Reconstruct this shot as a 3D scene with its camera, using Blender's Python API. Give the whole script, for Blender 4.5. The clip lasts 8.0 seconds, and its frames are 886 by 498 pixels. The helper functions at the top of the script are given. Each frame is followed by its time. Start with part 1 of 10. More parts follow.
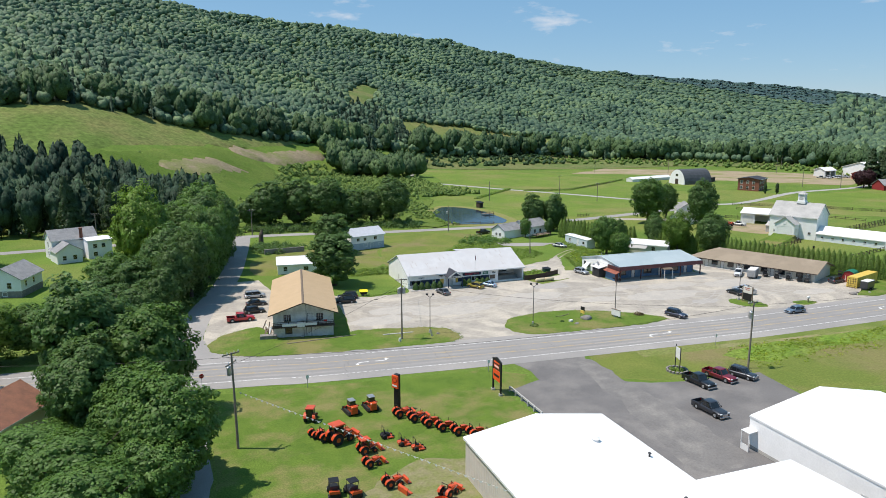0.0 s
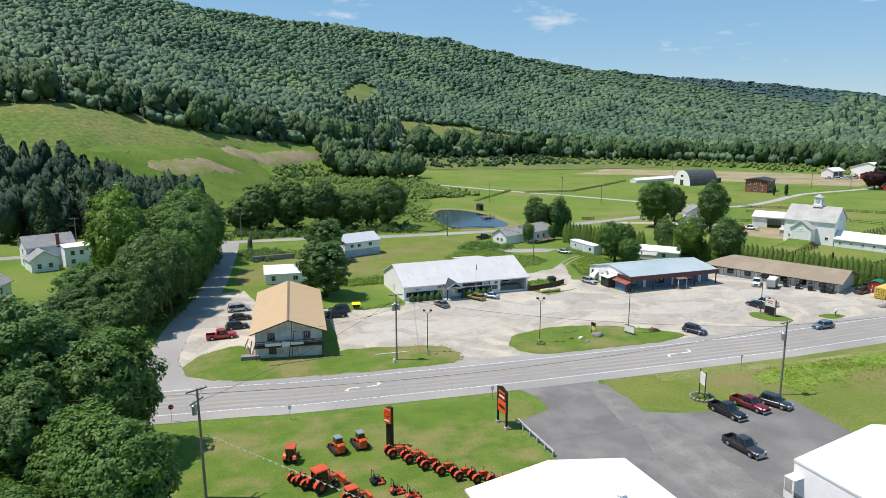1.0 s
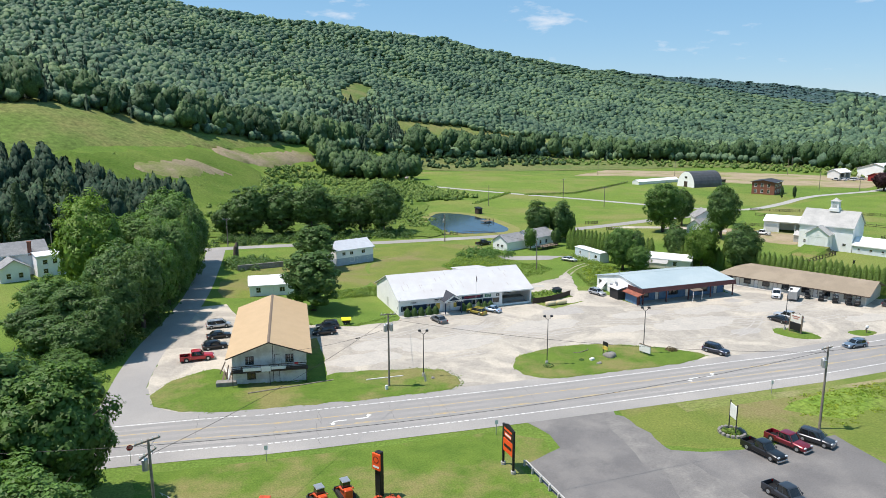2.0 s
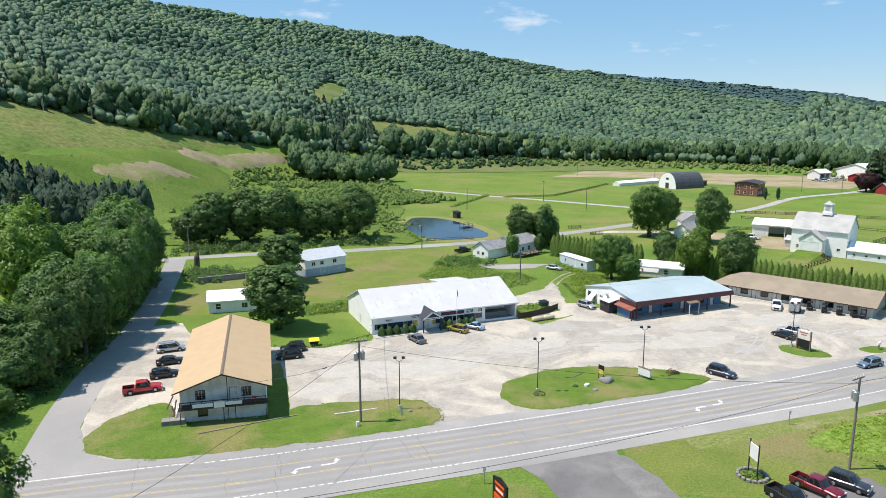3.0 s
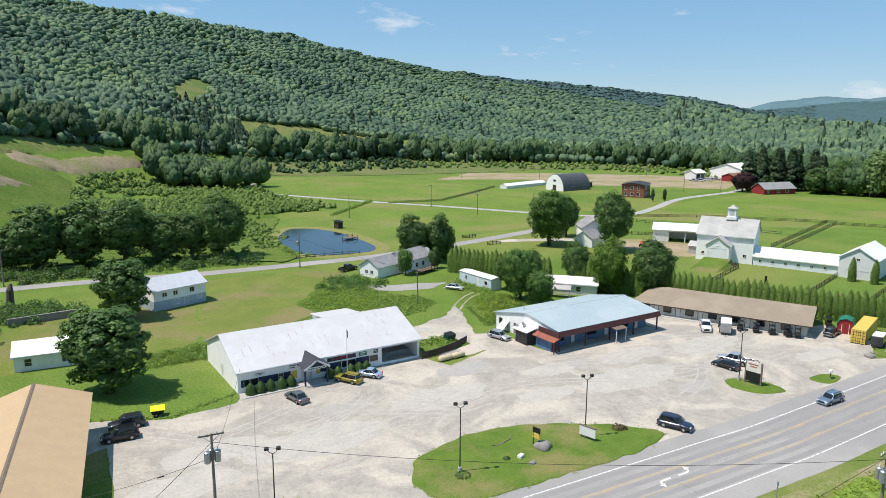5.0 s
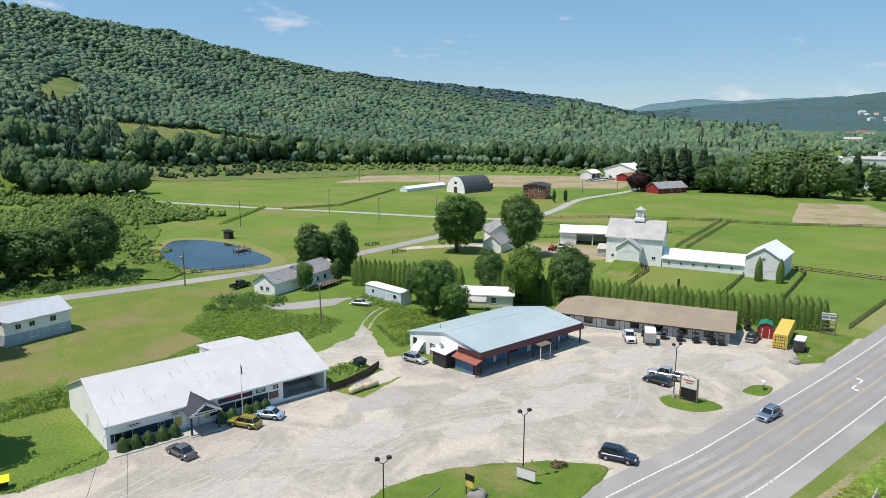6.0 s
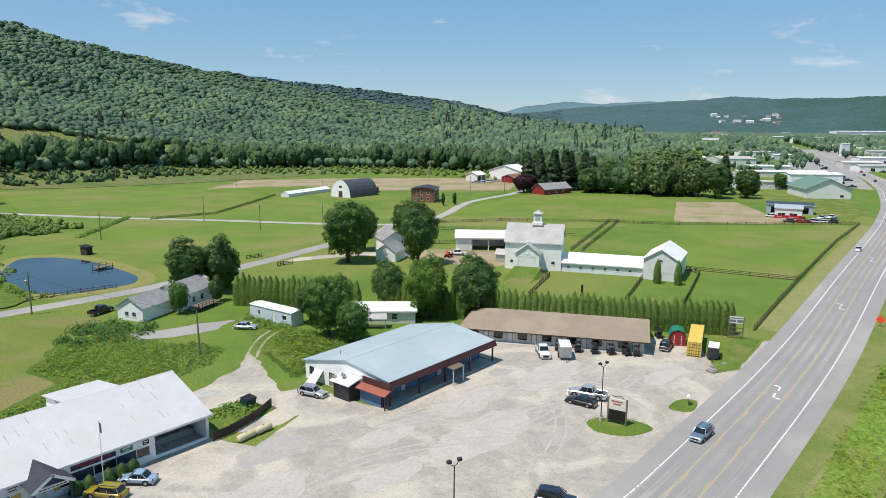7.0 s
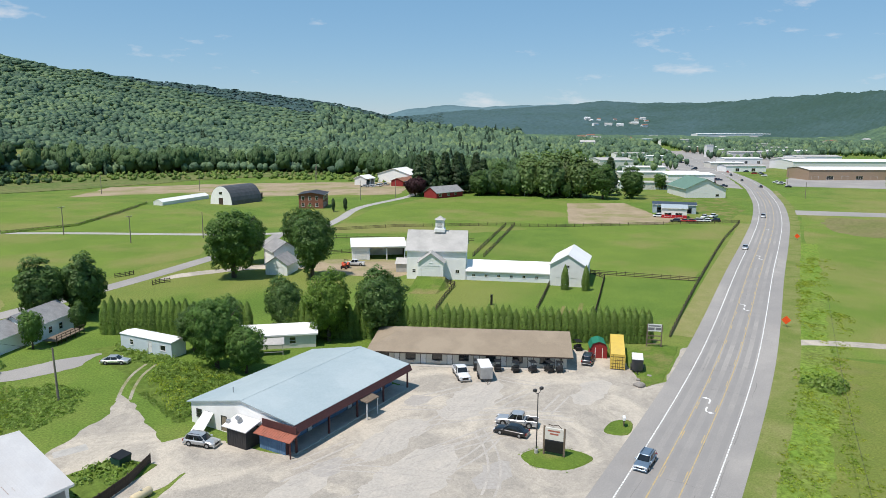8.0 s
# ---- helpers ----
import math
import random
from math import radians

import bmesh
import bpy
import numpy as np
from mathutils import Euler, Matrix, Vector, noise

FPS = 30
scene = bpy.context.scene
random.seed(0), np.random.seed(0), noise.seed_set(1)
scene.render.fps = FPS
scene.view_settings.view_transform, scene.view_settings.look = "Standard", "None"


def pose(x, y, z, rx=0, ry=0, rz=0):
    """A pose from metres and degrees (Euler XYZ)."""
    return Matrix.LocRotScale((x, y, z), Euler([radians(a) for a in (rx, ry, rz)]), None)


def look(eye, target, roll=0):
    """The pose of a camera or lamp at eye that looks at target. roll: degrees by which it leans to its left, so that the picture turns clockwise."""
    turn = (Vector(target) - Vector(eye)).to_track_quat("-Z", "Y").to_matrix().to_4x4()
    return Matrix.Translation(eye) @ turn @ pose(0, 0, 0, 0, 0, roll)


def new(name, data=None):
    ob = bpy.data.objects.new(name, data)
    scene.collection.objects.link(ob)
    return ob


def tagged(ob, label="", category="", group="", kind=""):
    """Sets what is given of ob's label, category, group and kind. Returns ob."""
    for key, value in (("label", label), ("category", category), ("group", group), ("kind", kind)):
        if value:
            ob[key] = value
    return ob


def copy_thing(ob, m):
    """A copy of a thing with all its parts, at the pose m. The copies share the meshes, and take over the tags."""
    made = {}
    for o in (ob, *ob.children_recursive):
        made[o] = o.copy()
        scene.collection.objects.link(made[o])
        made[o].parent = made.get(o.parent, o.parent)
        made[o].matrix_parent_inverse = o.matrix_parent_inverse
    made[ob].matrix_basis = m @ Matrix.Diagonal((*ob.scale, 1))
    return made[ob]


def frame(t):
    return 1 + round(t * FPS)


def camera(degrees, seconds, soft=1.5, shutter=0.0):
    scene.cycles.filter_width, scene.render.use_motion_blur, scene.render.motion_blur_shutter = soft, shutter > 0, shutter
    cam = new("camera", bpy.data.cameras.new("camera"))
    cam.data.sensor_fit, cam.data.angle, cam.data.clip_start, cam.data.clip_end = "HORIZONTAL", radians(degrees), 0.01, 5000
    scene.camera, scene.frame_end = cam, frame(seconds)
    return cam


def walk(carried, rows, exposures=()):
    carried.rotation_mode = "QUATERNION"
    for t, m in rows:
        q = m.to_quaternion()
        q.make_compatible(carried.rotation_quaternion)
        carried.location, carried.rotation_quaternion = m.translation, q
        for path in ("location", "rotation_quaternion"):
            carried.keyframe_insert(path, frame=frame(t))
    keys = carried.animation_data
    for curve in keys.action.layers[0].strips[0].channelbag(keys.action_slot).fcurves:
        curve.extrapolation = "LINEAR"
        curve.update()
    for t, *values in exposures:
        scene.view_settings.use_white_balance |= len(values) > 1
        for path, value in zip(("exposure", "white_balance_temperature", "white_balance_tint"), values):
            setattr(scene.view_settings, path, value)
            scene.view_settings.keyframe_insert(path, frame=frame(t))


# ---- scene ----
cam = camera(64.4, 8.0, soft=0.85)
PATH = [
    (0, (1.609, -0.336, 44.119), (2.289, 1.507, 43.744), 0.0),
    (0.5, (3.794, 5.603, 44.109), (4.474, 7.446, 43.733), -0.0),
    (1, (5.985, 11.454, 44.095), (6.668, 13.295, 43.718), 0.0),
    (2.5, (12.678, 29.796, 43.851), (13.383, 31.629, 43.475), -0.0),
    (3, (15.012, 36.357, 43.738), (15.765, 38.171, 43.362), -0.0),
    (3.5, (17.359, 42.998, 43.607), (18.182, 44.782, 43.231), 0.0),
    (4, (19.803, 49.717, 43.52), (20.691, 51.469, 43.143), 0.1),
    (5.5, (28.025, 69.253, 42.709), (29.192, 70.834, 42.339), 0.3),
    (6, (31.127, 75.442, 42.653), (32.418, 76.924, 42.285), 0.3),
    (6.5, (34.466, 81.464, 42.537), (35.878, 82.832, 42.172), 0.4),
    (7, (37.993, 87.362, 42.357), (39.517, 88.604, 41.996), 0.4),
    (7.5, (41.869, 92.913, 42.136), (43.495, 94.021, 41.78), 0.4),
    (8, (46.005, 98.155, 41.897), (47.715, 99.13, 41.546), 0.5),
]
walk(cam, [(t, look(eye, target, roll)) for t, eye, target, roll in PATH],
     [(t, e - 0.03, 6640, 14) for t, e in ((0, 0.05), (1, 0.12), (2.5, 0.30), (3.5, 0.30), (4, 0.27), (5.5, 0.10), (6.5, 0.04), (8, 0.0))])

# ---- sky and sun ----
SUN_AZ, SUN_EL = 161.0, 65.0   # direction towards the sun, degrees from +x
world = bpy.data.worlds.new("world")
scene.world = world
world.use_nodes = True
wn, wl = world.node_tree.nodes, world.node_tree.links
wn.clear()
sky = wn.new("ShaderNodeTexSky")
sky.sky_type, sky.sun_disc = "NISHITA", False
sky.sun_elevation, sky.sun_rotation = radians(SUN_EL), radians(90 - SUN_AZ)
sky.altitude, sky.air_density, sky.dust_density, sky.ozone_density = 600, 1.0, 0.0, 1.4
w_geo = wn.new("ShaderNodeTexCoord")
w_map = wn.new("ShaderNodeMapping")
w_map.inputs["Scale"].default_value = (1.0, 1.0, 3.2)
w_noise = wn.new("ShaderNodeTexNoise")
w_noise.inputs["Scale"].default_value, w_noise.inputs["Detail"].default_value, w_noise.inputs["Roughness"].default_value = 7.0, 7.0, 0.6
w_ramp = wn.new("ShaderNodeValToRGB")
w_ramp.color_ramp.elements[0].position, w_ramp.color_ramp.elements[1].position = 0.60, 0.80
w_mix = wn.new("ShaderNodeMixRGB")
w_mix.inputs[2].default_value = (8.4, 8.7, 9.0, 1)
w_bg = wn.new("ShaderNodeBackground")
w_bg.inputs["Strength"].default_value = 0.096
w_out = wn.new("ShaderNodeOutputWorld")
wl.new(w_geo.outputs["Generated"], w_map.inputs["Vector"])
wl.new(w_map.outputs[0], w_noise.inputs["Vector"])
wl.new(w_noise.outputs[0], w_ramp.inputs[0])
wl.new(w_ramp.outputs[0], w_mix.inputs[0])
w_pale = wn.new("ShaderNodeMixRGB")
w_pale.inputs[0].default_value, w_pale.inputs[2].default_value = 0.5, (1.75, 5.0, 8.3, 1)
wl.new(sky.outputs[0], w_pale.inputs[1])
wl.new(w_pale.outputs[0], w_mix.inputs[1])
wl.new(w_mix.outputs[0], w_bg.inputs["Color"])
wl.new(w_bg.outputs[0], w_out.inputs["Surface"])
sun = new("sun", bpy.data.lights.new("sun", "SUN"))
sun.data.energy, sun.data.angle, sun.data.color = 4.9, radians(0.5), (1.0, 0.95, 0.87)
_s = Vector((math.cos(radians(SUN_AZ)) * math.cos(radians(SUN_EL)), math.sin(radians(SUN_AZ)) * math.cos(radians(SUN_EL)), math.sin(radians(SUN_EL))))
sun.matrix_world = look(_s * 500, (0, 0, 0))


# ---- materials ----
def mat(name, c1, c2=None, rough=0.8, metal=0.0, scale=1.0, fine=12.0, bump=0.0, dist=0.02, spread=0.12, c3=None, patch=0.05, local=False, spec=0.3, rand=0.0, island=0.0, coat=0.0, swirl=0.0):
    """Two-scale procedural surface: c1 and c2 mixed by medium noise, c3 in large patches, fine grain and bump."""
    m = bpy.data.materials.new(name)
    m.use_nodes = True
    n, l = m.node_tree.nodes, m.node_tree.links
    p = n["Principled BSDF"]
    p.inputs["Roughness"].default_value, p.inputs["Metallic"].default_value = rough, metal
    p.inputs["Specular IOR Level"].default_value = spec
    p.inputs["Coat Weight"].default_value = coat
    if local:
        src = n.new("ShaderNodeTexCoord").outputs["Object"]
    else:
        src = n.new("ShaderNodeNewGeometry").outputs["Position"]
    c2 = c2 or tuple(v * 0.82 for v in c1)

    def noise_at(s, detail=4.0, ro=0.6):
        t = n.new("ShaderNodeTexNoise")
        t.inputs["Scale"].default_value, t.inputs["Detail"].default_value, t.inputs["Roughness"].default_value = s, detail, ro
        t.inputs["Distortion"].default_value = swirl
        l.new(src, t.inputs["Vector"])
        return t.outputs[0]

    def ramp(v, a, b):
        r = n.new("ShaderNodeMapRange")
        r.inputs["From Min"].default_value, r.inputs["From Max"].default_value = a, b
        l.new(v, r.inputs["Value"])
        return r.outputs[0]

    def mix(f, a, b, blend="MIX"):
        x = n.new("ShaderNodeMixRGB")
        x.blend_type = blend
        for sock, val in zip(x.inputs, (f, a, b)):
            if isinstance(val, (int, float)):
                sock.default_value = val
            elif isinstance(val, tuple):
                sock.default_value = (*val, 1)
            else:
                l.new(val, sock)
        return x.outputs[0]

    col = mix(ramp(noise_at(scale), 0.36, 0.64), c1, c2)
    if c3:
        col = mix(ramp(noise_at(patch, 5.0), 0.47, 0.62), col, c3)
    g = noise_at(fine, 5.0, 0.7)
    k = n.new("ShaderNodeMapRange")
    k.inputs["From Min"].default_value, k.inputs["From Max"].default_value = 0.3, 0.7
    k.inputs["To Min"].default_value, k.inputs["To Max"].default_value = 1 - spread, 1 + spread
    l.new(g, k.inputs["Value"])
    val = k.outputs[0]
    for amount, node, out in ((rand, "ShaderNodeObjectInfo", "Random"), (island, "ShaderNodeNewGeometry", "Random Per Island")):
        if amount:
            r = n.new("ShaderNodeMapRange")
            r.inputs["To Min"].default_value, r.inputs["To Max"].default_value = 1 - amount, 1 + amount
            l.new(n.new(node).outputs[out], r.inputs["Value"])
            mm = n.new("ShaderNodeMath")
            mm.operation = "MULTIPLY"
            l.new(val, mm.inputs[0])
            l.new(r.outputs[0], mm.inputs[1])
            val = mm.outputs[0]
    vm = n.new("ShaderNodeVectorMath")
    vm.operation = "SCALE"
    l.new(col, vm.inputs[0])
    l.new(val, vm.inputs["Scale"])
    l.new(vm.outputs[0], p.inputs["Base Color"])
    if bump:
        bn = n.new("ShaderNodeBump")
        bn.inputs["Strength"].default_value, bn.inputs["Distance"].default_value = bump, dist
        l.new(g, bn.inputs["Height"])
        l.new(bn.outputs[0], p.inputs["Normal"])
    return m


def leaf_mat(name, c1, c2, scale=0.35, island=0.25, rand=0.14):
    m = mat(name, c1, c2, rough=0.55, scale=scale, fine=1.6, spread=0.2, island=island, rand=rand, spec=0.28, local=True)
    p = m.node_tree.nodes["Principled BSDF"]
    n, l = m.node_tree.nodes, m.node_tree.links
    tr = n.new("ShaderNodeBsdfTranslucent")
    tr.inputs["Color"].default_value = (c2[0] * 1.5, c2[1] * 1.7, c2[2], 1)
    add = n.new("ShaderNodeMixShader")
    add.inputs[0].default_value = 0.30
    l.new(p.outputs[0], add.inputs[1])
    l.new(tr.outputs[0], add.inputs[2])
    l.new(add.outputs[0], n["Material Output"].inputs["Surface"])
    return m


def canopy_mat(name, dark, mid, light, scale=0.12, fine=0.8, spread=0.62, island=0.05, spec=0.25, rough=0.6, glow=0.2):
    """Woods seen from afar: the leaf colour goes by tone, for kind of tree and painted haze, with twigs and gaps as
    fine grain.
    """
    m = mat(name, mid, mid, rough=rough, scale=scale, fine=fine, spread=spread, island=island, spec=spec, bump=0.6, dist=0.8)
    n, l = m.node_tree.nodes, m.node_tree.links
    tone = n.new("ShaderNodeAttribute")
    tone.attribute_name = "tone"
    ramp = n.new("ShaderNodeValToRGB")
    ramp.color_ramp.elements[0].color, ramp.color_ramp.elements[1].color = (*dark, 1), (*light, 1)
    ramp.color_ramp.elements.new(0.5).color = (*mid, 1)
    l.new(tone.outputs["Fac"], ramp.inputs[0])
    p = n["Principled BSDF"]
    scaled = p.inputs["Base Color"].links[0].from_node
    l.new(ramp.outputs[0], scaled.inputs[0])
    tr = n.new("ShaderNodeBsdfTranslucent")
    l.new(scaled.outputs[0], tr.inputs["Color"])
    add = n.new("ShaderNodeMixShader")
    add.inputs[0].default_value = glow
    l.new(p.outputs[0], add.inputs[1])
    l.new(tr.outputs[0], add.inputs[2])
    l.new(add.outputs[0], n["Material Output"].inputs["Surface"])
    return m


def ribbed(name, c1, c2, pitch, axis="X", rough=0.45, metal=0.0, depth=0.03, c3=None, patch=0.1, rust=None):
    """Sheet metal with ribs every pitch metres along a local axis."""
    m = mat(name, c1, c2, rough=rough, metal=metal, scale=0.5, fine=6, spread=0.05, c3=c3, patch=patch, local=True, spec=0.4)
    n, l = m.node_tree.nodes, m.node_tree.links
    w = n.new("ShaderNodeTexWave")
    w.bands_direction = axis
    w.inputs["Scale"].default_value = 0.314 / pitch
    w.inputs["Distortion"].default_value = 0.0
    l.new(n.new("ShaderNodeTexCoord").outputs["Object"], w.inputs["Vector"])
    r = n.new("ShaderNodeMath")
    r.operation, r.inputs[1].default_value = "POWER", 6.0
    l.new(w.outputs["Fac"], r.inputs[0])
    b = n.new("ShaderNodeBump")
    b.inputs["Strength"].default_value, b.inputs["Distance"].default_value = 0.6, depth
    l.new(r.outputs[0], b.inputs["Height"])
    l.new(b.outputs[0], n["Principled BSDF"].inputs["Normal"])
    return m


def glass_mat(name, tint, rough=0.05, trans=0.0):
    m = mat(name, tint, tint, rough=rough, scale=0.6, fine=2, spread=0.1, spec=0.8, local=True)
    m.node_tree.nodes["Principled BSDF"].inputs["Transmission Weight"].default_value = trans
    return m


GRASS = mat("grass", (0.130, 0.200, 0.036), (0.098, 0.165, 0.029), rough=0.9, scale=0.09, fine=2.6, bump=0.6, dist=0.15, spread=0.42, c3=(0.175, 0.205, 0.052), patch=0.018, spec=0.1)
LAWN = mat("mown_lawn", (0.118, 0.182, 0.030), (0.088, 0.148, 0.024), rough=0.9, scale=0.3, fine=4.5, bump=0.5, dist=0.08, spread=0.36, c3=(0.200, 0.188, 0.070), patch=0.11, spec=0.1)
DRY_LAWN = mat("dry_lawn", (0.165, 0.192, 0.046), (0.128, 0.170, 0.036), rough=0.9, scale=0.12, fine=3.2, bump=0.5, dist=0.12, spread=0.34, c3=(0.205, 0.180, 0.078), patch=0.04, spec=0.1, swirl=0.6)
FIELD = mat("hay_field", (0.146, 0.212, 0.038), (0.118, 0.182, 0.032), rough=0.9, scale=0.05, fine=3.0, bump=0.4, dist=0.1, spread=0.34, c3=(0.200, 0.205, 0.066), patch=0.02, spec=0.1)
MEADOW = mat("dry_meadow", (0.135, 0.175, 0.050), (0.190, 0.185, 0.068), rough=0.95, scale=0.03, fine=0.35, bump=0.5, dist=0.5, spread=0.42, c3=(0.110, 0.165, 0.038), patch=0.016, spec=0.1)
ROUGH_GRASS = mat("rough_grass", (0.092, 0.150, 0.026), (0.140, 0.185, 0.042), rough=0.95, scale=0.06, fine=0.9, bump=0.8, dist=0.5, spread=0.35, c3=(0.075, 0.130, 0.020), patch=0.03, spec=0.1)
BARE = mat("bare_soil", (0.36, 0.29, 0.20), (0.29, 0.235, 0.15), rough=0.95, scale=0.08, fine=1.2, bump=0.5, dist=0.2, spread=0.16, c3=(0.22, 0.22, 0.09), patch=0.05, spec=0.1)
HILL_DIRT = mat("hillside_dirt", (0.275, 0.225, 0.150), (0.205, 0.175, 0.110), rough=0.95, scale=0.07, fine=0.7, bump=0.5, dist=0.4, spread=0.25, c3=(0.155, 0.175, 0.060), patch=0.04, spec=0.1)
GRAVEL = mat("worn_gravel_asphalt", (0.392, 0.356, 0.303), (0.318, 0.292, 0.252), rough=0.92, scale=0.22, fine=2.2, bump=0.4, dist=0.04, spread=0.22, c3=(0.480, 0.432, 0.358), patch=0.075, spec=0.2, swirl=1.6)
ASPHALT_OLD = mat("old_asphalt", (0.298, 0.284, 0.268), (0.262, 0.252, 0.240), rough=0.88, scale=0.10, fine=6.0, bump=0.25, dist=0.01, spread=0.14, c3=(0.338, 0.320, 0.298), patch=0.05, spec=0.25)
ASPHALT_WORN = mat("tyre_worn_asphalt", (0.276, 0.264, 0.250), (0.250, 0.241, 0.231), rough=0.85, scale=0.2, fine=6.0, bump=0.25, dist=0.01, spread=0.08, spec=0.3)
ASPHALT_DARK = mat("dark_asphalt", (0.168, 0.160, 0.154), (0.138, 0.132, 0.129), rough=0.85, scale=0.12, fine=5.0, bump=0.25, dist=0.01, spread=0.15, c3=(0.215, 0.203, 0.190), patch=0.09, spec=0.3)
MARK_WHITE = mat("white_road_paint", (0.78, 0.78, 0.76), (0.60, 0.60, 0.58), rough=0.7, scale=1.5, fine=8, spread=0.15)
MARK_YELLOW = mat("yellow_road_paint", (0.50, 0.36, 0.15), (0.36, 0.31, 0.22), rough=0.7, scale=0.8, fine=6, spread=0.2)
CONCRETE = mat("concrete", (0.45, 0.43, 0.40), (0.36, 0.35, 0.32), rough=0.9, scale=0.8, fine=8, bump=0.2, spread=0.12)
MARSH = mat("marsh_grass", (0.135, 0.165, 0.055), (0.165, 0.170, 0.068), rough=0.95, scale=0.05, fine=0.4, bump=0.8, dist=0.6, spread=0.4, c3=(0.100, 0.150, 0.040), patch=0.03, spec=0.1)
WATER = mat("pond_water", (0.020, 0.040, 0.055), (0.016, 0.032, 0.045), rough=0.07, scale=0.05, fine=0.9, bump=0.05, dist=0.02, spread=0.1, spec=0.5)

WHITE_ROOF = mat("white_membrane", (0.80, 0.80, 0.79), (0.74, 0.74, 0.74), rough=0.5, scale=0.15, fine=3, spread=0.03, local=True)
WHITE_METAL = ribbed("weathered_white_metal_roof", (0.58, 0.575, 0.57), (0.53, 0.525, 0.525), 0.6, "X", depth=0.006, c3=(0.53, 0.515, 0.505), patch=0.16)
WHITE_SIDING = mat("white_siding", (0.86, 0.86, 0.85), (0.80, 0.80, 0.79), rough=0.7, scale=0.4, fine=4, spread=0.05, local=True)
CREAM_SIDING = mat("cream_siding", (0.66, 0.64, 0.58), (0.58, 0.56, 0.50), rough=0.75, scale=0.5, fine=4, spread=0.07, local=True)
GREY_SIDING = mat("grey_white_weathered_siding", (0.74, 0.73, 0.70), (0.64, 0.63, 0.60), rough=0.8, scale=0.5, fine=5, spread=0.08, local=True, c3=(0.54, 0.52, 0.49), patch=0.5)
TAN_ROOF = ribbed("tan_metal_roof", (0.50, 0.355, 0.205), (0.465, 0.33, 0.19), 0.45, "X", rough=0.6, depth=0.014)
BROWN_ROOF = mat("brown_shingle_roof", (0.285, 0.232, 0.172), (0.258, 0.212, 0.158), rough=0.9, scale=0.5, fine=6, spread=0.10, c3=(0.310, 0.255, 0.190), patch=0.2, local=True, spec=0.15)
BLUE_ROOF = mat("pale_blue_metal_roof", (0.345, 0.42, 0.445), (0.315, 0.39, 0.415), rough=0.72, scale=0.25, fine=3, spread=0.05, c3=(0.375, 0.445, 0.465), patch=0.12, local=True, spec=0.3)
GREY_SHINGLE = mat("grey_shingles", (0.30, 0.30, 0.30), (0.23, 0.23, 0.235), rough=0.9, scale=0.7, fine=7, bump=0.3, dist=0.03, spread=0.14, local=True)
PALE_SHINGLE = mat("weathered_pale_shingles", (0.46, 0.45, 0.43), (0.36, 0.355, 0.34), rough=0.9, scale=0.3, fine=5, bump=0.3, dist=0.03, spread=0.14, local=True)
DARK_SHINGLE = mat("dark_shingles", (0.052, 0.056, 0.068), (0.040, 0.043, 0.053), rough=0.85, scale=0.7, fine=7, bump=0.3, dist=0.03, spread=0.14, local=True)
RED_SHINGLE = mat("red_brown_shingles", (0.30, 0.14, 0.09), (0.22, 0.11, 0.075), rough=0.9, scale=0.7, fine=7, bump=0.3, dist=0.03, spread=0.15, local=True)
MAROON = mat("maroon_paint", (0.090, 0.034, 0.034), (0.072, 0.030, 0.030), rough=0.6, scale=0.8, fine=6, spread=0.1, local=True)
RED_RUST = mat("rusty_red_metal", (0.38, 0.13, 0.085), (0.30, 0.11, 0.075), rough=0.7, scale=1.2, fine=6, spread=0.15, local=True)
BARN_RED = mat("barn_red_boards", (0.30, 0.035, 0.035), (0.24, 0.03, 0.03), rough=0.8, scale=0.6, fine=6, spread=0.1, local=True)
BRICK = mat("red_brick", (0.26, 0.10, 0.065), (0.20, 0.085, 0.06), rough=0.9, scale=0.6, fine=8, spread=0.2, local=True)
NAVY = mat("navy_panel", (0.025, 0.045, 0.085), (0.02, 0.035, 0.07), rough=0.5, scale=1, fine=4, spread=0.1, local=True)
BLUE_PANEL = mat("faded_blue_boards", (0.12, 0.22, 0.36), (0.09, 0.17, 0.29), rough=0.7, scale=0.8, fine=5, spread=0.12, local=True)
TEAL = mat("green_metal", (0.02, 0.20, 0.12), (0.018, 0.16, 0.10), rough=0.5, scale=0.8, fine=5, spread=0.08, local=True)
WOOD = mat("weathered_wood", (0.20, 0.155, 0.115), (0.15, 0.115, 0.085), rough=0.85, scale=2.0, fine=14, bump=0.3, spread=0.2, local=True)
WOOD_DARK = mat("dark_stained_wood", (0.075, 0.055, 0.042), (0.055, 0.04, 0.032), rough=0.85, scale=2.0, fine=14, bump=0.3, spread=0.2, local=True)
WOOD_POLE = mat("weathered_pole_wood", (0.25, 0.215, 0.175), (0.19, 0.16, 0.13), rough=0.9, scale=1.5, fine=14, bump=0.3, spread=0.2, local=True)
BARK = mat("bark", (0.13, 0.105, 0.085), (0.09, 0.075, 0.06), rough=0.95, scale=2.5, fine=12, bump=0.6, dist=0.05, spread=0.25, local=True)
METAL_GREY = mat("galvanised_steel", (0.45, 0.46, 0.47), (0.38, 0.39, 0.40), rough=0.45, metal=0.7, scale=2, fine=8, spread=0.08, local=True)
METAL_DARK = mat("dark_steel", (0.055, 0.055, 0.058), (0.045, 0.045, 0.048), rough=0.5, metal=0.3, scale=2, fine=8, spread=0.1, local=True)
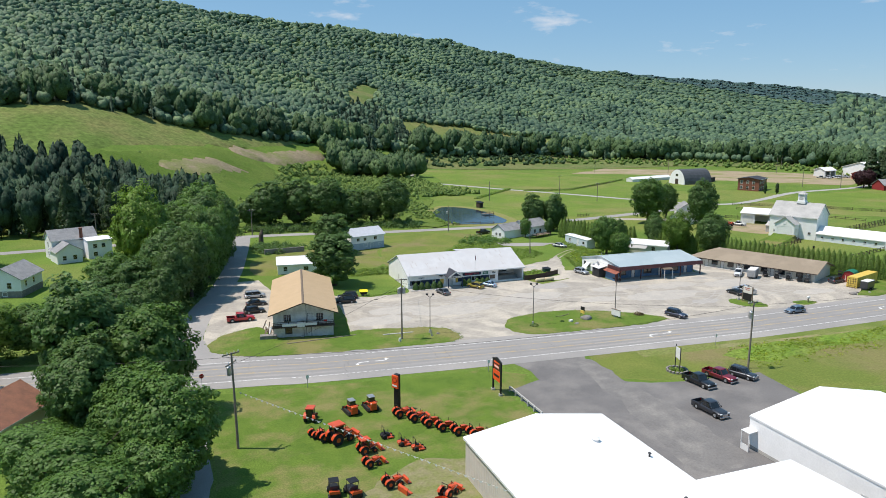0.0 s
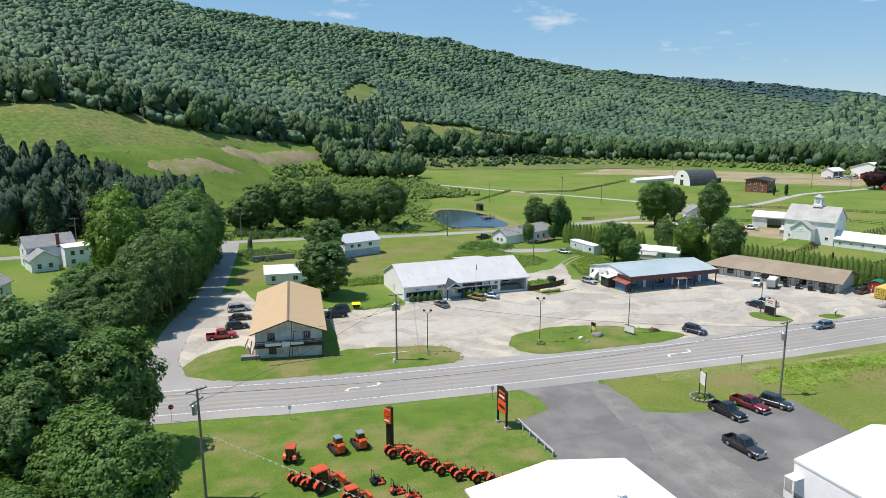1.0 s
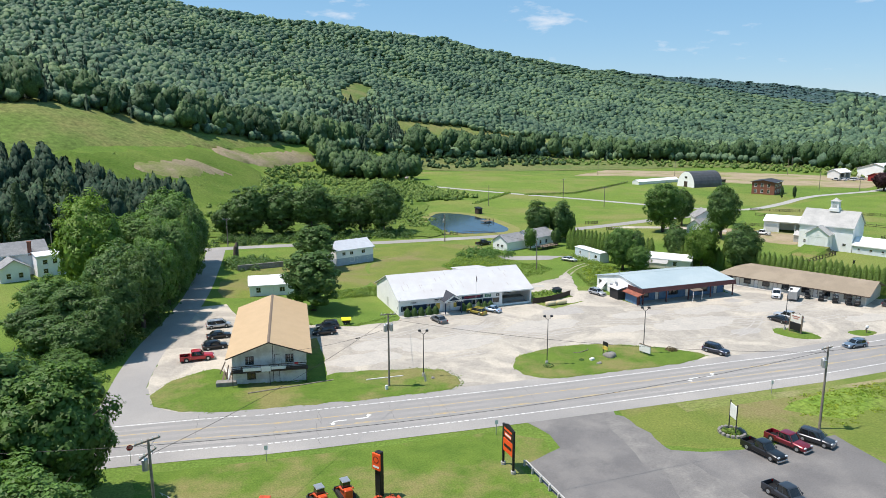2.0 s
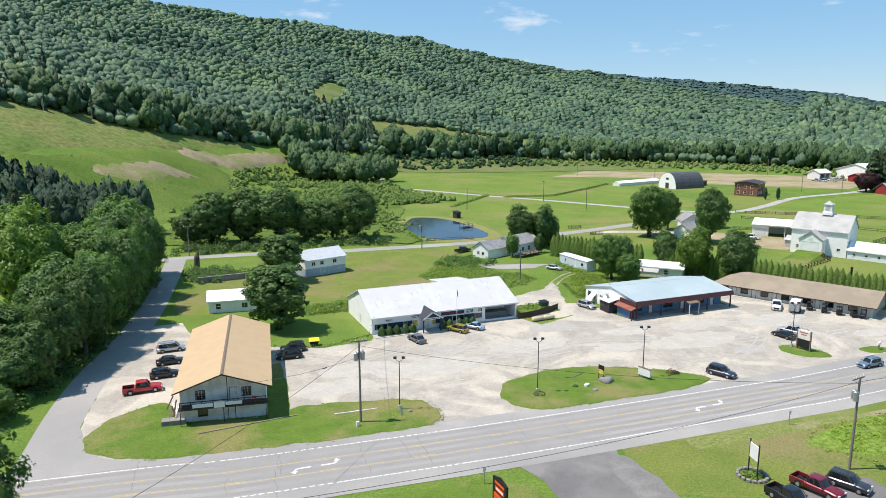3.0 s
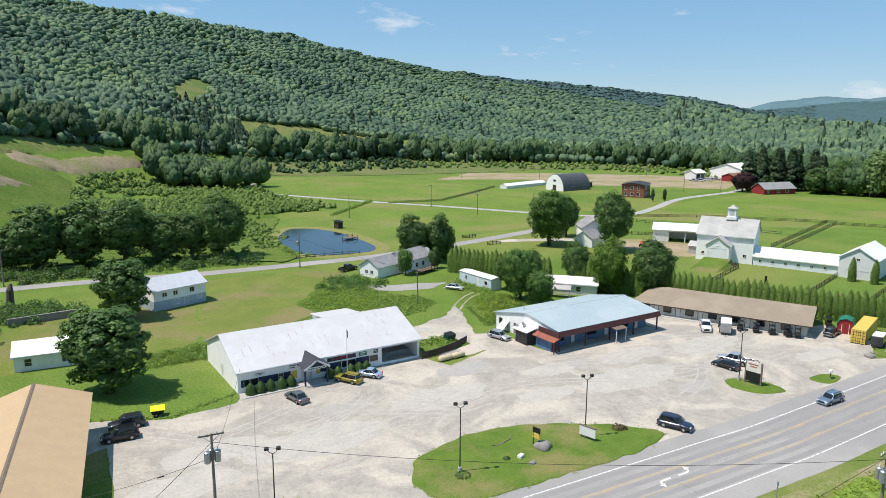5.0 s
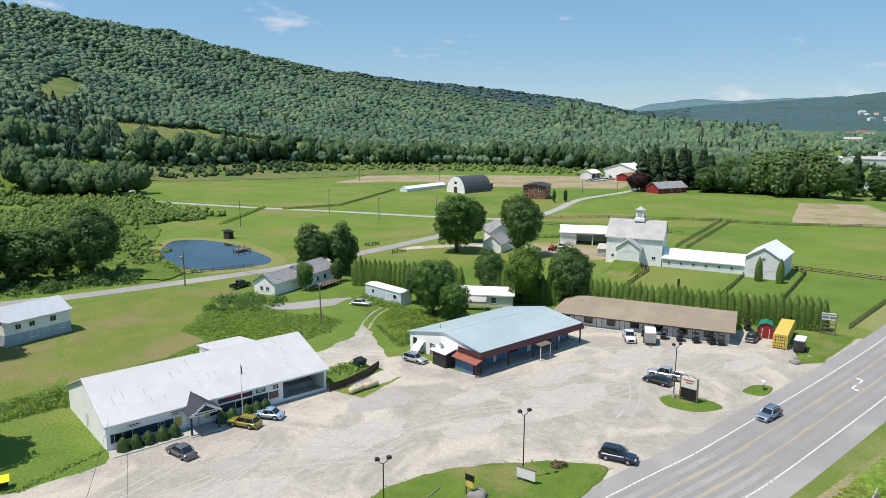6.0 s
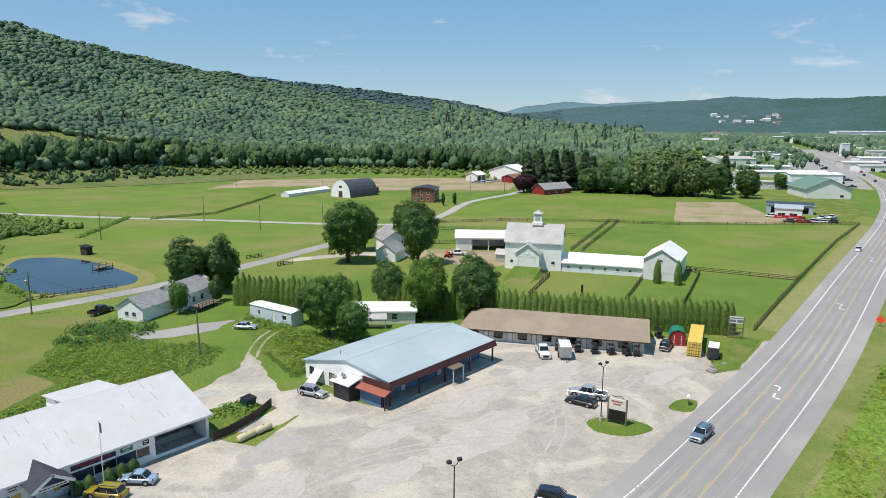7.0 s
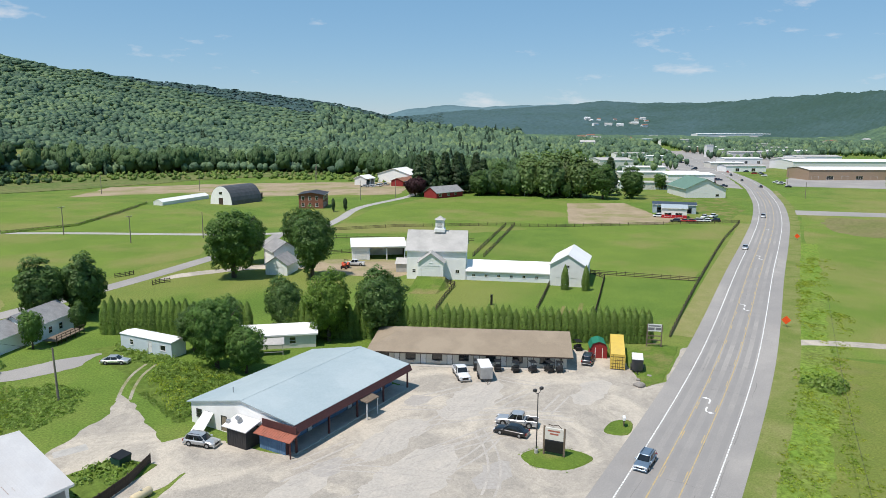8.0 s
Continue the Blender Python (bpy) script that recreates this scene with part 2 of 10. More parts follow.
BLACK = mat("black_plastic", (0.018, 0.018, 0.019), (0.013, 0.013, 0.014), rough=0.5, scale=2, fine=8, spread=0.15, local=True)
RUBBER = mat("tyre_rubber", (0.022, 0.022, 0.022), (0.030, 0.029, 0.028), rough=0.85, scale=3, fine=14, spread=0.2, local=True)
GLASS = glass_mat("window_glass", (0.018, 0.022, 0.026))
GLASS_CAR = glass_mat("car_glass", (0.012, 0.014, 0.016), rough=0.03)
ORANGE = mat("tractor_orange", (0.62, 0.085, 0.022), (0.52, 0.070, 0.020), rough=0.35, scale=1.5, fine=8, spread=0.06, local=True, coat=0.3)
YELLOW = mat("yellow_paint", (0.70, 0.50, 0.10), (0.62, 0.44, 0.10), rough=0.5, scale=1.0, fine=6, spread=0.08, local=True)
SAFETY_ORANGE = mat("orange_sign_sheet", (0.85, 0.10, 0.02), (0.80, 0.09, 0.02), rough=0.5, scale=2, fine=8, spread=0.05, local=True)
SIGN_WHITE = mat("white_sign_panel", (0.76, 0.76, 0.74), (0.70, 0.70, 0.69), rough=0.5, scale=1, fine=6, spread=0.04, local=True)
ROCK = mat("grey_rock", (0.28, 0.26, 0.24), (0.20, 0.19, 0.175), rough=0.95, scale=1.5, fine=6, bump=0.6, dist=0.08, spread=0.2, local=True)
LIGHT_TAN = mat("tan_plastic_tank", (0.62, 0.52, 0.33), (0.55, 0.46, 0.30), rough=0.5, scale=1, fine=5, spread=0.07, local=True)
LAMP_RED = mat("red_lens", (0.35, 0.012, 0.012), (0.28, 0.01, 0.01), rough=0.15, scale=2, fine=6, spread=0.05, local=True)
LAMP_CLEAR = mat("clear_lens", (0.60, 0.62, 0.64), (0.52, 0.54, 0.56), rough=0.12, scale=2, fine=6, spread=0.05, local=True)
CHROME = mat("chrome", (0.62, 0.62, 0.63), (0.55, 0.55, 0.56), rough=0.18, metal=0.9, scale=2, fine=6, spread=0.05, local=True)

LEAF = leaf_mat("maple_leaves", (0.080, 0.160, 0.036), (0.118, 0.212, 0.047), island=0.34)
LEAF_DARK = leaf_mat("dark_leaves", (0.066, 0.130, 0.036), (0.100, 0.176, 0.047), island=0.36)
LEAF_BRIGHT = leaf_mat("bright_leaves", (0.100, 0.182, 0.028), (0.145, 0.232, 0.038), island=0.3)
LEAF_CONIFER = leaf_mat("conifer_needles", (0.044, 0.080, 0.034), (0.062, 0.104, 0.042), island=0.35)
LEAF_HEDGE = leaf_mat("arborvitae", (0.125, 0.210, 0.040), (0.165, 0.250, 0.050), island=0.3, scale=1.5)
LEAF_PURPLE = leaf_mat("purple_leaves", (0.040, 0.014, 0.018), (0.055, 0.020, 0.024), island=0.3)
LEAF_WILLOW = leaf_mat("willow_leaves", (0.112, 0.178, 0.060), (0.150, 0.220, 0.078), island=0.3)
BUSH = leaf_mat("scrub_leaves", (0.128, 0.212, 0.036), (0.195, 0.278, 0.056), island=0.35, scale=0.8)
WEEDS = leaf_mat("yellow_green_weeds", (0.170, 0.280, 0.032), (0.290, 0.335, 0.034), island=0.35, scale=0.3)
# distance haze is mixed into these canopy greens as extra blue
HAZED_FOREST = canopy_mat("hazed_forest_canopy", (0.060, 0.114, 0.072), (0.112, 0.188, 0.104), (0.176, 0.258, 0.114))
WOODS = canopy_mat("valley_broadleaf", (0.040, 0.084, 0.034), (0.068, 0.128, 0.048), (0.108, 0.182, 0.062), fine=1.2)
SCRUB = canopy_mat("mixed_scrub", (0.105, 0.180, 0.038), (0.165, 0.258, 0.054), (0.245, 0.325, 0.085), fine=1.6, spread=0.5)
FOREST_FLOOR = mat("forest_floor", (0.070, 0.120, 0.050), (0.090, 0.150, 0.060), rough=0.95, scale=0.03, fine=0.3, bump=0.6, dist=1.0, spread=0.3, spec=0.1)
# far woods carry painted air haze: bluer as the tone rises
HAZED_FAR_WOODS = canopy_mat("hazed_far_woods", (0.046, 0.094, 0.072), (0.062, 0.118, 0.108), (0.075, 0.136, 0.142), fine=0.1, spread=0.12)
# backdrop colour with the blue of aerial haze painted in
HAZED_HILLS = mat("hazed_blue_green_hills", (0.115, 0.190, 0.215), (0.100, 0.170, 0.190), rough=1.0, scale=0.004, fine=0.02, spread=0.12, spec=0.0)


# ---- mesh helpers ----
class Geo:
    """Vertices and faces of one mesh."""
    def __init__(self):
        self.v, self.f = [], []

    def add(self, vs, fs):
        k = len(self.v)
        self.v += [tuple(p) for p in vs]
        self.f += [tuple(i + k for i in q) for q in fs]
        return self

    def box(self, x0, x1, y0, y1, z0, z1):
        vs = [(x, y, z) for z in (z0, z1) for x, y in ((x0, y0), (x1, y0), (x1, y1), (x0, y1))]
        return self.add(vs, [(3, 2, 1, 0), (4, 5, 6, 7), (0, 1, 5, 4), (1, 2, 6, 5), (2, 3, 7, 6), (3, 0, 4, 7)])

    def cbox(self, x0, x1, y0, y1, z0, z1, b=0.03):
        """A box with chamfered upright and top edges."""
        def ring(i, z):
            return [(x0 + i, y0 + b, z), (x0 + b, y0 + i, z), (x1 - b, y0 + i, z), (x1 - i, y0 + b, z), (x1 - i, y1 - b, z), (x1 - b, y1 - i, z), (x0 + b, y1 - i, z), (x0 + i, y1 - b, z)]
        return self.loft([ring(0, z0), ring(0, z1 - b), [((x - (x0 + x1) / 2) * (1 - 2 * b / (x1 - x0)) + (x0 + x1) / 2, (y - (y0 + y1) / 2) * (1 - 2 * b / (y1 - y0)) + (y0 + y1) / 2, z1) for x, y, z in ring(0, z1)]])

    def loft(self, rings, caps=True):
        """Closed rings of equal length, in order."""
        n, k = len(rings[0]), len(self.v)
        for r in rings:
            self.v += [tuple(p) for p in r]
        for i in range(len(rings) - 1):
            a, b = k + i * n, k + (i + 1) * n
            self.f += [(a + j, a + (j + 1) % n, b + (j + 1) % n, b + j) for j in range(n)]
        if caps:
            self.f.append(tuple(k + j for j in reversed(range(n))))
            self.f.append(tuple(k + (len(rings) - 1) * n + j for j in range(n)))
        return self

    def cyl(self, p0, p1, r0, r1=None, n=10, caps=True):
        p0, p1 = Vector(p0), Vector(p1)
        r1 = r0 if r1 is None else r1
        d = (p1 - p0).normalized()
        a = d.orthogonal().normalized()
        b = d.cross(a)
        ring = lambda p, r: [p + r * (a * math.cos(t) + b * math.sin(t)) for t in (2 * math.pi * i / n for i in range(n))]
        return self.loft([ring(p0, r0), ring(p1, r1)], caps)

    def tube(self, pts, r, n=8):
        """One round bar bent along pts."""
        p = [Vector(q) for q in pts]
        a = (p[1] - p[0]).orthogonal().normalized()
        rings = []
        for i, q in enumerate(p):
            d = (p[min(i + 1, len(p) - 1)] - p[max(i - 1, 0)]).normalized()
            a = (a - d * a.dot(d)).normalized()
            b = d.cross(a)
            rings.append([q + r * (a * math.cos(t) + b * math.sin(t)) for t in (2 * math.pi * k / n for k in range(n))])
        return self.loft(rings)

    def prism(self, poly, z0, z1):
        return self.loft([[(x, y, z0) for x, y in poly], [(x, y, z1) for x, y in poly]])

    def slab(self, quad, t):
        """A plate of thickness t under the four corners given."""
        q = [Vector(p) for p in quad]
        nrm = (q[1] - q[0]).cross(q[3] - q[0]).normalized()
        if nrm.z < 0:
            nrm = -nrm
            q.reverse()
        return self.loft([[p - nrm * t for p in q], q])

    def side(self, poly, y0, y1):
        """A profile in x and z, pulled from y0 to y1."""
        return self.loft([[(x, y1, z) for x, z in poly], [(x, y0, z) for x, z in poly]])

    def mesh(self, name, smooth=False):
        m = bpy.data.meshes.new(name)
        m.from_pydata(self.v, [], self.f)
        if smooth:
            m.shade_smooth()
        m.update()
        return m


def part(name, geo, material, parent=None, label="", smooth=False, at=None):
    """Links a Geo as one mesh object, under a thing or under a part."""
    m = geo if isinstance(geo, bpy.types.Mesh) else geo.mesh(name, smooth)
    if not m.materials:
        m.materials.append(material)
    ob = new(name, m)
    if parent is not None:
        ob.parent = parent
    if at is not None:
        ob.matrix_basis = at
    if label:
        ob["label"] = label
    return ob


def thing(name, label, category, m=None, group="", kind=""):
    ob = new(name)
    ob.empty_display_size = 0.3
    if m is not None:
        ob.matrix_basis = m
    return tagged(ob, label, category, group, kind)


def solo(name, geo, material, label, category, m=None, group="", kind="", smooth=False):
    """A thing that is one mesh."""
    ob = part(name, geo, material, smooth=smooth, at=m)
    return tagged(ob, label, category, group, kind)


def curve_pts(pts, closed=False, n=6):
    """Catmull-Rom points through pts."""
    p = [Vector((*q, 0)[:3]) for q in pts]
    out = []
    k = len(p)
    for i in range(k if closed else k - 1):
        a, b, c, d = (p[(i + j) % k] if closed else p[min(max(i + j, 0), k - 1)] for j in (-1, 0, 1, 2))
        for s in range(n):
            t = s / n
            out.append(0.5 * ((2 * b) + (c - a) * t + (2 * a - 5 * b + 4 * c - d) * t * t + (3 * b - a - 3 * c + d) * t ** 3))
    if not closed:
        out.append(p[-1])
    return [(q.x, q.y) for q in out]


def wobble(pts, amp, step=1.5, seed=0):
    """Uneven outline: points every step metres along a closed line, pushed about by noise."""
    out = []
    for (ax, ay), (bx, by) in zip(pts, pts[1:] + pts[:1]):
        k = max(1, int(math.hypot(bx - ax, by - ay) / step))
        for i in range(k):
            x, y = ax + (bx - ax) * i / k, ay + (by - ay) * i / k
            v = noise.noise_vector((x * 0.35, y * 0.35, seed)) * amp + noise.noise_vector((x * 1.3, y * 1.3, seed + 9)) * amp * 0.4
            out.append((x + v.x, y + v.y))
    return out


def strip(pts, a, b, z):
    """A band along a line, from offset a to offset b (positive to the left)."""
    g = Geo()
    n = len(pts)
    ring = []
    for i, (x, y) in enumerate(pts):
        x0, y0 = pts[max(i - 1, 0)]
        x1, y1 = pts[min(i + 1, n - 1)]
        l = math.hypot(x1 - x0, y1 - y0)
        nx, ny = -(y1 - y0) / l, (x1 - x0) / l
        ring.append(((x + nx * a, y + ny * a, z), (x + nx * b, y + ny * b, z)))
    for r in ring:
        g.v += r
    g.f = [(2 * i, 2 * i + 2, 2 * i + 3, 2 * i + 1) if b > a else (2 * i + 1, 2 * i + 3, 2 * i + 2, 2 * i) for i in range(n - 1)]
    return g


def sheet(name, poly, z, material, label, category, kind="structure"):
    g = Geo()
    g.add([(x, y, z) for x, y in poly], [tuple(range(len(poly)))])
    m = g.mesh(name)
    if m.polygons[0].normal.z < 0:
        m.flip_normals()
    return tagged(part(name, m, material), label, category, "", kind)


def mound(name, poly, z0, z1, inset, material, label, category):
    """A low grassed island with a rounded rim."""
    cx, cy = sum(p[0] for p in poly) / len(poly), sum(p[1] for p in poly) / len(poly)
    def ring(d, z):
        out = []
        for x, y in poly:
            l = math.hypot(x - cx, y - cy)
            out.append((cx + (x - cx) * max(l - d, 0.1) / l, cy + (y - cy) * max(l - d, 0.1) / l, z))
        return out
    g = Geo()
    g.loft([ring(0, z0), ring(inset * 0.4, z0 + (z1 - z0) * 0.7), ring(inset, z1), ring(inset * 3, z1 + 0.06)], caps=False)
    n = len(poly)
    g.f.append(tuple(3 * n + i for i in range(n)))
    return solo(name, g, material, label, category, kind="structure")


# ---- the land ----
AZ = (-180, -110, -60, -30, -10, 0, 5, 10, 14, 21, 25, 30, 36, 41, 46, 50, 53, 56, 60, 72, 80, 85, 92, 110, 150, 180)
BASE = (900, 700, 330, 255, 270, 320, 385, 440, 480, 560, 585, 610, 680, 760, 900, 1050, 1200, 1500, 2200, 2700, 2600, 2500, 2200, 1300, 1200, 900)
CREST = (2400, 1500, 900, 850, 900, 1000, 1090, 1180, 1250, 1500, 1650, 1900, 2250, 2600, 2950, 3200, 3400, 3600, 3900, 3900, 3800, 3400, 2900, 2200, 2400, 2400)
HIGH = (90, 150, 186, 186, 191, 183, 183, 183, 183, 188, 178, 165, 160, 154, 146, 127, 104, 64, 95, 156, 148, 164, 167, 150, 120, 90)


def land(x, y):
    """Height of the ground."""
    x, y = np.asarray(x, float), np.asarray(y, float)
    dx, dy = x - 20, y - 50
    az, d = np.degrees(np.arctan2(dx, dy)), np.hypot(dx, dy)
    b, c, h = np.interp(az, AZ, BASE), np.interp(az, AZ, CREST), np.interp(az, AZ, HIGH)
    s = np.clip((d - b) / (c - b), 0, 1.25)
    z = h * np.where(s < 1, s ** 1.12, 1 - (s - 1) * 0.5)
    roll = np.sin(x * 0.011 + 1.3) * np.cos(y * 0.013) + 0.6 * np.sin(x * 0.027 + y * 0.021) + 0.4 * np.sin(x * 0.05 - y * 0.043)
    return z + roll * 3.2 * np.clip(s * 4, 0, 1)


def axis(near, far, step):
    a = [near * i / step for i in range(step + 1)]
    d = near / step
    while a[-1] < far:
        d *= 1.07
        a.append(a[-1] + d)
    a = np.array(a)
    return np.concatenate((-a[:0:-1], a))


gx, gy = axis(500, 4700, 46) + 150, axis(500, 4700, 46) + 350
X, Y = np.meshgrid(gx, gy)
Z = land(X, Y)
# the pond's basin
POND = [(107.6, 300), (113, 311), (119.5, 318), (127, 313), (131, 300), (131.5, 284), (130, 270), (126, 263), (120, 261.5), (111, 263), (105, 268), (103, 279), (104.5, 290)]
nx_, ny_ = len(gx), len(gy)
g = Geo()
g.v = list(zip(X.ravel().tolist(), Y.ravel().tolist(), Z.ravel().tolist()))
g.f = [(j * nx_ + i, j * nx_ + i + 1, (j + 1) * nx_ + i + 1, (j + 1) * nx_ + i) for j in range(ny_ - 1) for i in range(nx_ - 1)]
ground = solo("ground", g, GRASS, "green grassy valley floor rising into hills", "ground", kind="structure", smooth=True)
ground.data.materials.append(FOREST_FLOOR)
ground.data.materials.append(HAZED_FAR_WOODS)
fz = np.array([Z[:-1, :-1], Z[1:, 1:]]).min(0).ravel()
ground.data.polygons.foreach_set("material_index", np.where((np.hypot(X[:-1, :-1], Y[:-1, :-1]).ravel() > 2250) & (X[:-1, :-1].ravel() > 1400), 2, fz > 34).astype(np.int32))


def drape(name, poly, lift, material, label, category, cell=14.0):
    """A patch of other ground cover laid over the land."""
    xs, ys = [p[0] for p in poly], [p[1] for p in poly]
    bm = bmesh.new()
    bm.faces.new([bm.verts.new((x, y, 0)) for x, y in poly])
    for lo, hi, nrm in ((min(xs), max(xs), (1, 0, 0)), (min(ys), max(ys), (0, 1, 0))):
        k = lo + cell
        while k < hi:
            co = (k, 0, 0) if nrm[0] else (0, k, 0)
            bmesh.ops.bisect_plane(bm, geom=bm.verts[:] + bm.edges[:] + bm.faces[:], plane_co=co, plane_no=nrm)
            k += cell
    for v in bm.verts:
        v.co.z = float(land(v.co.x, v.co.y)) + (-0.35 if v.is_boundary and lift > 0.4 else lift)
    bmesh.ops.recalc_face_normals(bm, faces=bm.faces)
    m = bpy.data.meshes.new(name)
    bm.to_mesh(m)
    bm.free()
    if m.polygons[0].normal.z < 0:
        m.flip_normals()
    m.shade_smooth()
    return tagged(part(name, m, material), label, category, "", "structure")


drape("meadow", wobble(curve_pts([(-330, 300), (-200, 285), (-120, 330), (-60, 400), (-28, 438), (0, 464), (30, 492), (55, 522), (80, 549), (92, 566), (70, 575), (25, 560), (-30, 530), (-90, 515), (-170, 480), (-300, 440)], True), 4, 8), 1.1, MEADOW, "dry yellow-green hillside meadow above the valley", "meadow", 9.0)
drape("dirt_patch", wobble(curve_pts([(29, 492), (45, 508), (57, 510), (70, 527), (100, 548), (106, 537), (93, 522), (70, 494), (53, 486), (43, 482)], True), 2.5, 4), 1.7, HILL_DIRT, "bare brown soil scraped along the hillside", "soil", 6.0)
drape("dirt_patch", wobble(curve_pts([(-14, 419), (0, 436), (13, 447), (28, 450), (40, 452), (36, 438), (28, 430), (14, 410), (-2, 406)], True), 2, 4), 1.4, HILL_DIRT, "eroded bare soil bank below the meadow", "soil", 6.0)
drape("hill_grass", wobble(curve_pts([(-60, 395), (-28, 432), (30, 488), (60, 470), (50, 392), (30, 345), (0, 340), (-30, 355)], True), 4, 6), 0.8, ROUGH_GRASS, "green weedy slope below the meadow", "scrub", 9.0)
drape("scrub_slope", wobble(curve_pts([(60, 330), (105, 345), (140, 380), (150, 450), (150, 560), (120, 570), (110, 500), (88, 440), (55, 400), (30, 360)], True), 6, 8), 0.8, ROUGH_GRASS, "rough green scrubland slope with tall weeds", "scrub")
drape("scrub_ground", wobble(curve_pts([(16, 290), (60, 288), (88, 264), (101, 264), (104, 300), (112, 322), (125, 350), (118, 390), (90, 385), (60, 352), (26, 335)], True), 3, 5), 0.3, ROUGH_GRASS, "rough weedy ground behind the pond", "scrub")
drape("wet_meadow", wobble(curve_pts([(190, 560), (260, 520), (340, 505), (420, 500), (480, 470), (520, 480), (470, 560), (380, 610), (260, 640)], True), 6, 10), 0.2, MARSH, "rough grass strip before the woods", "scrub")
drape("upper_clearing", wobble(curve_pts([(205, 640), (300, 640), (400, 650), (420, 720), (300, 800), (215, 760)], True), 10, 14), 0.5, MEADOW, "pale grassy clearing in the woods", "meadow")

drape("upper_scrub", wobble(curve_pts([(160, 712), (203, 752), (242, 862), (215, 890), (174, 802)], True), 6, 8), 2.0, MARSH, "pale scrubby opening high in the woods", "meadow", 9.0)

# hay fields and paddocks on the valley floor
sheet("hay_field", wobble([(135, 318), (162, 270), (200, 275), (228, 300), (205, 345), (183, 382), (150, 345)], 0.8, 6), 0.012, FIELD, "bright green mown hay field by the pond", "field")
sheet("hay_field", wobble([(165, 445), (187, 388), (209, 351), (236, 308), (262, 330), (285, 380), (270, 450), (225, 520), (185, 540)], 1.2, 8), 0.012, FIELD, "bright green hay field beyond the lane", "field")
sheet("hay_field", wobble([(255, 272), (330, 300), (392, 305), (415, 270), (418, 232), (350, 205), (318, 200), (280, 228)], 0.6, 6), 0.012, FIELD, "bright green field behind the paddock fence", "field")
sheet("paddock", wobble([(236, 158), (244, 132), (376, 139), (372, 145), (345, 172), (322, 197), (290, 181)], 0.3, 6), 0.014, FIELD, "even green fenced paddock", "paddock")
sheet("plowed_field", wobble([(409, 228), (427, 202), (400, 184), (382, 174), (376, 160), (352, 166), (333, 200)], 0.8, 4), 0.016, BARE, "bare brown plowed field", "field")
sheet("gravel_field", wobble([(280, 470), (330, 440), (332, 392), (350, 380), (398, 330), (440, 350), (470, 385), (400, 460), (330, 505)], 2.5, 8), 0.016, BARE, "bare tan gravel yard beyond the sheds", "soil")
sheet("east_field", wobble([(190, 96), (260, 104), (380, 112), (450, 118), (520, 132), (520, 60), (420, 0), (220, 0)], 1.0, 10), 0.010, FIELD, "broad green field beside the highway", "field")
sheet("barn_yard", wobble(curve_pts([(200, 214), (206, 203), (219, 206), (226, 214), (219, 230), (208, 240), (200, 236)], True), 0.6, 2), 0.018, BARE, "dusty tan farmyard before the open shed", "soil")
sheet("lawn", wobble(curve_pts([(57, 190), (62, 222), (75, 232), (98, 230), (104, 214), (96, 200), (80, 194)], True), 1.0, 3), 0.010, DRY_LAWN, "mown lawn with dry brown patches behind the store", "lawn")
sheet("lawn", wobble([(3, 60), (3, 112), (26, 109.5), (50, 107.5), (55, 103), (54, 99), (48.5, 97), (48.6, 75), (30, 72), (31, 60)], 0.4, 2), 0.010, LAWN, "mown lawn under the rows of orange tractors", "lawn")
sheet("lawn", wobble(curve_pts([(19, 198), (22, 222), (42, 232), (60, 246), (92, 247), (104, 238), (99, 231), (75, 233), (61, 223), (55, 198), (38, 196)], True), 1.0, 3), 0.012, DRY_LAWN, "mown olive lawn between the store and the back road", "lawn")
sheet("weedy_ground", wobble([(43, 187), (62, 185.5), (88, 186), (94, 192), (98, 199), (99, 207), (106, 214), (103, 224), (92, 226), (81, 213), (82, 204), (73, 199), (58, 197), (43, 195)], 0.8, 1.5), 0.014, ROUGH_GRASS, "rough weedy ground behind the store", "scrub")
sheet("weedy_ground", wobble([(109, 176), (120, 177), (126, 186), (123, 199), (130, 214), (123, 217), (118, 203), (114, 194), (111.5, 187)], 0.8, 1.5), 0.014, ROUGH_GRASS, "rough weedy ground beside the blue-roofed store", "scrub")
sheet("bare_track", wobble(curve_pts([(14, 60), (30, 62), (36, 74), (31, 80), (24, 78), (17, 72)], True), 1.2, 1.5), 0.016, mat("trampled_lawn", (0.24, 0.215, 0.12), (0.17, 0.19, 0.06), scale=0.5, fine=3, spread=0.25, bump=0.3, spec=0.1), "trampled bare patch of lawn", "soil")

# pond
sheet("pond_bank", wobble(curve_pts([(x + (x - 118) * 0.32, y + (y - 288) * 0.16) for x, y in POND], True), 0.8, 3), 0.014, mat("dry_bank_grass", (0.24, 0.22, 0.085), (0.19, 0.205, 0.06), scale=0.2, fine=2, spread=0.25, spec=0.1), "dry straw-coloured grass bank round the pond", "bank")
sheet("pond", wobble(curve_pts(POND, True, 4), 0.5, 2), 0.03, WATER, "dark blue still farm pond", "water")

# ---- roads and lots ----
ROAD = curve_pts([(-420, 178), (-200, 150), (-60, 131), (7, 122.0), (20, 119.7), (36, 118.1), (60, 116.0), (100, 113.6), (120, 112.9), (180, 113.8), (264, 118.6), (330, 122), (392, 126.0), (460, 133), (520, 142), (577, 152), (656, 171), (771, 205), (985, 268), (1557, 460), (2600, 800)], n=8)
solo("road", strip(ROAD, -7.9, 7.6, 0.040), ASPHALT_OLD, "grey three-lane asphalt highway with worn wheel tracks", "road", kind="structure")
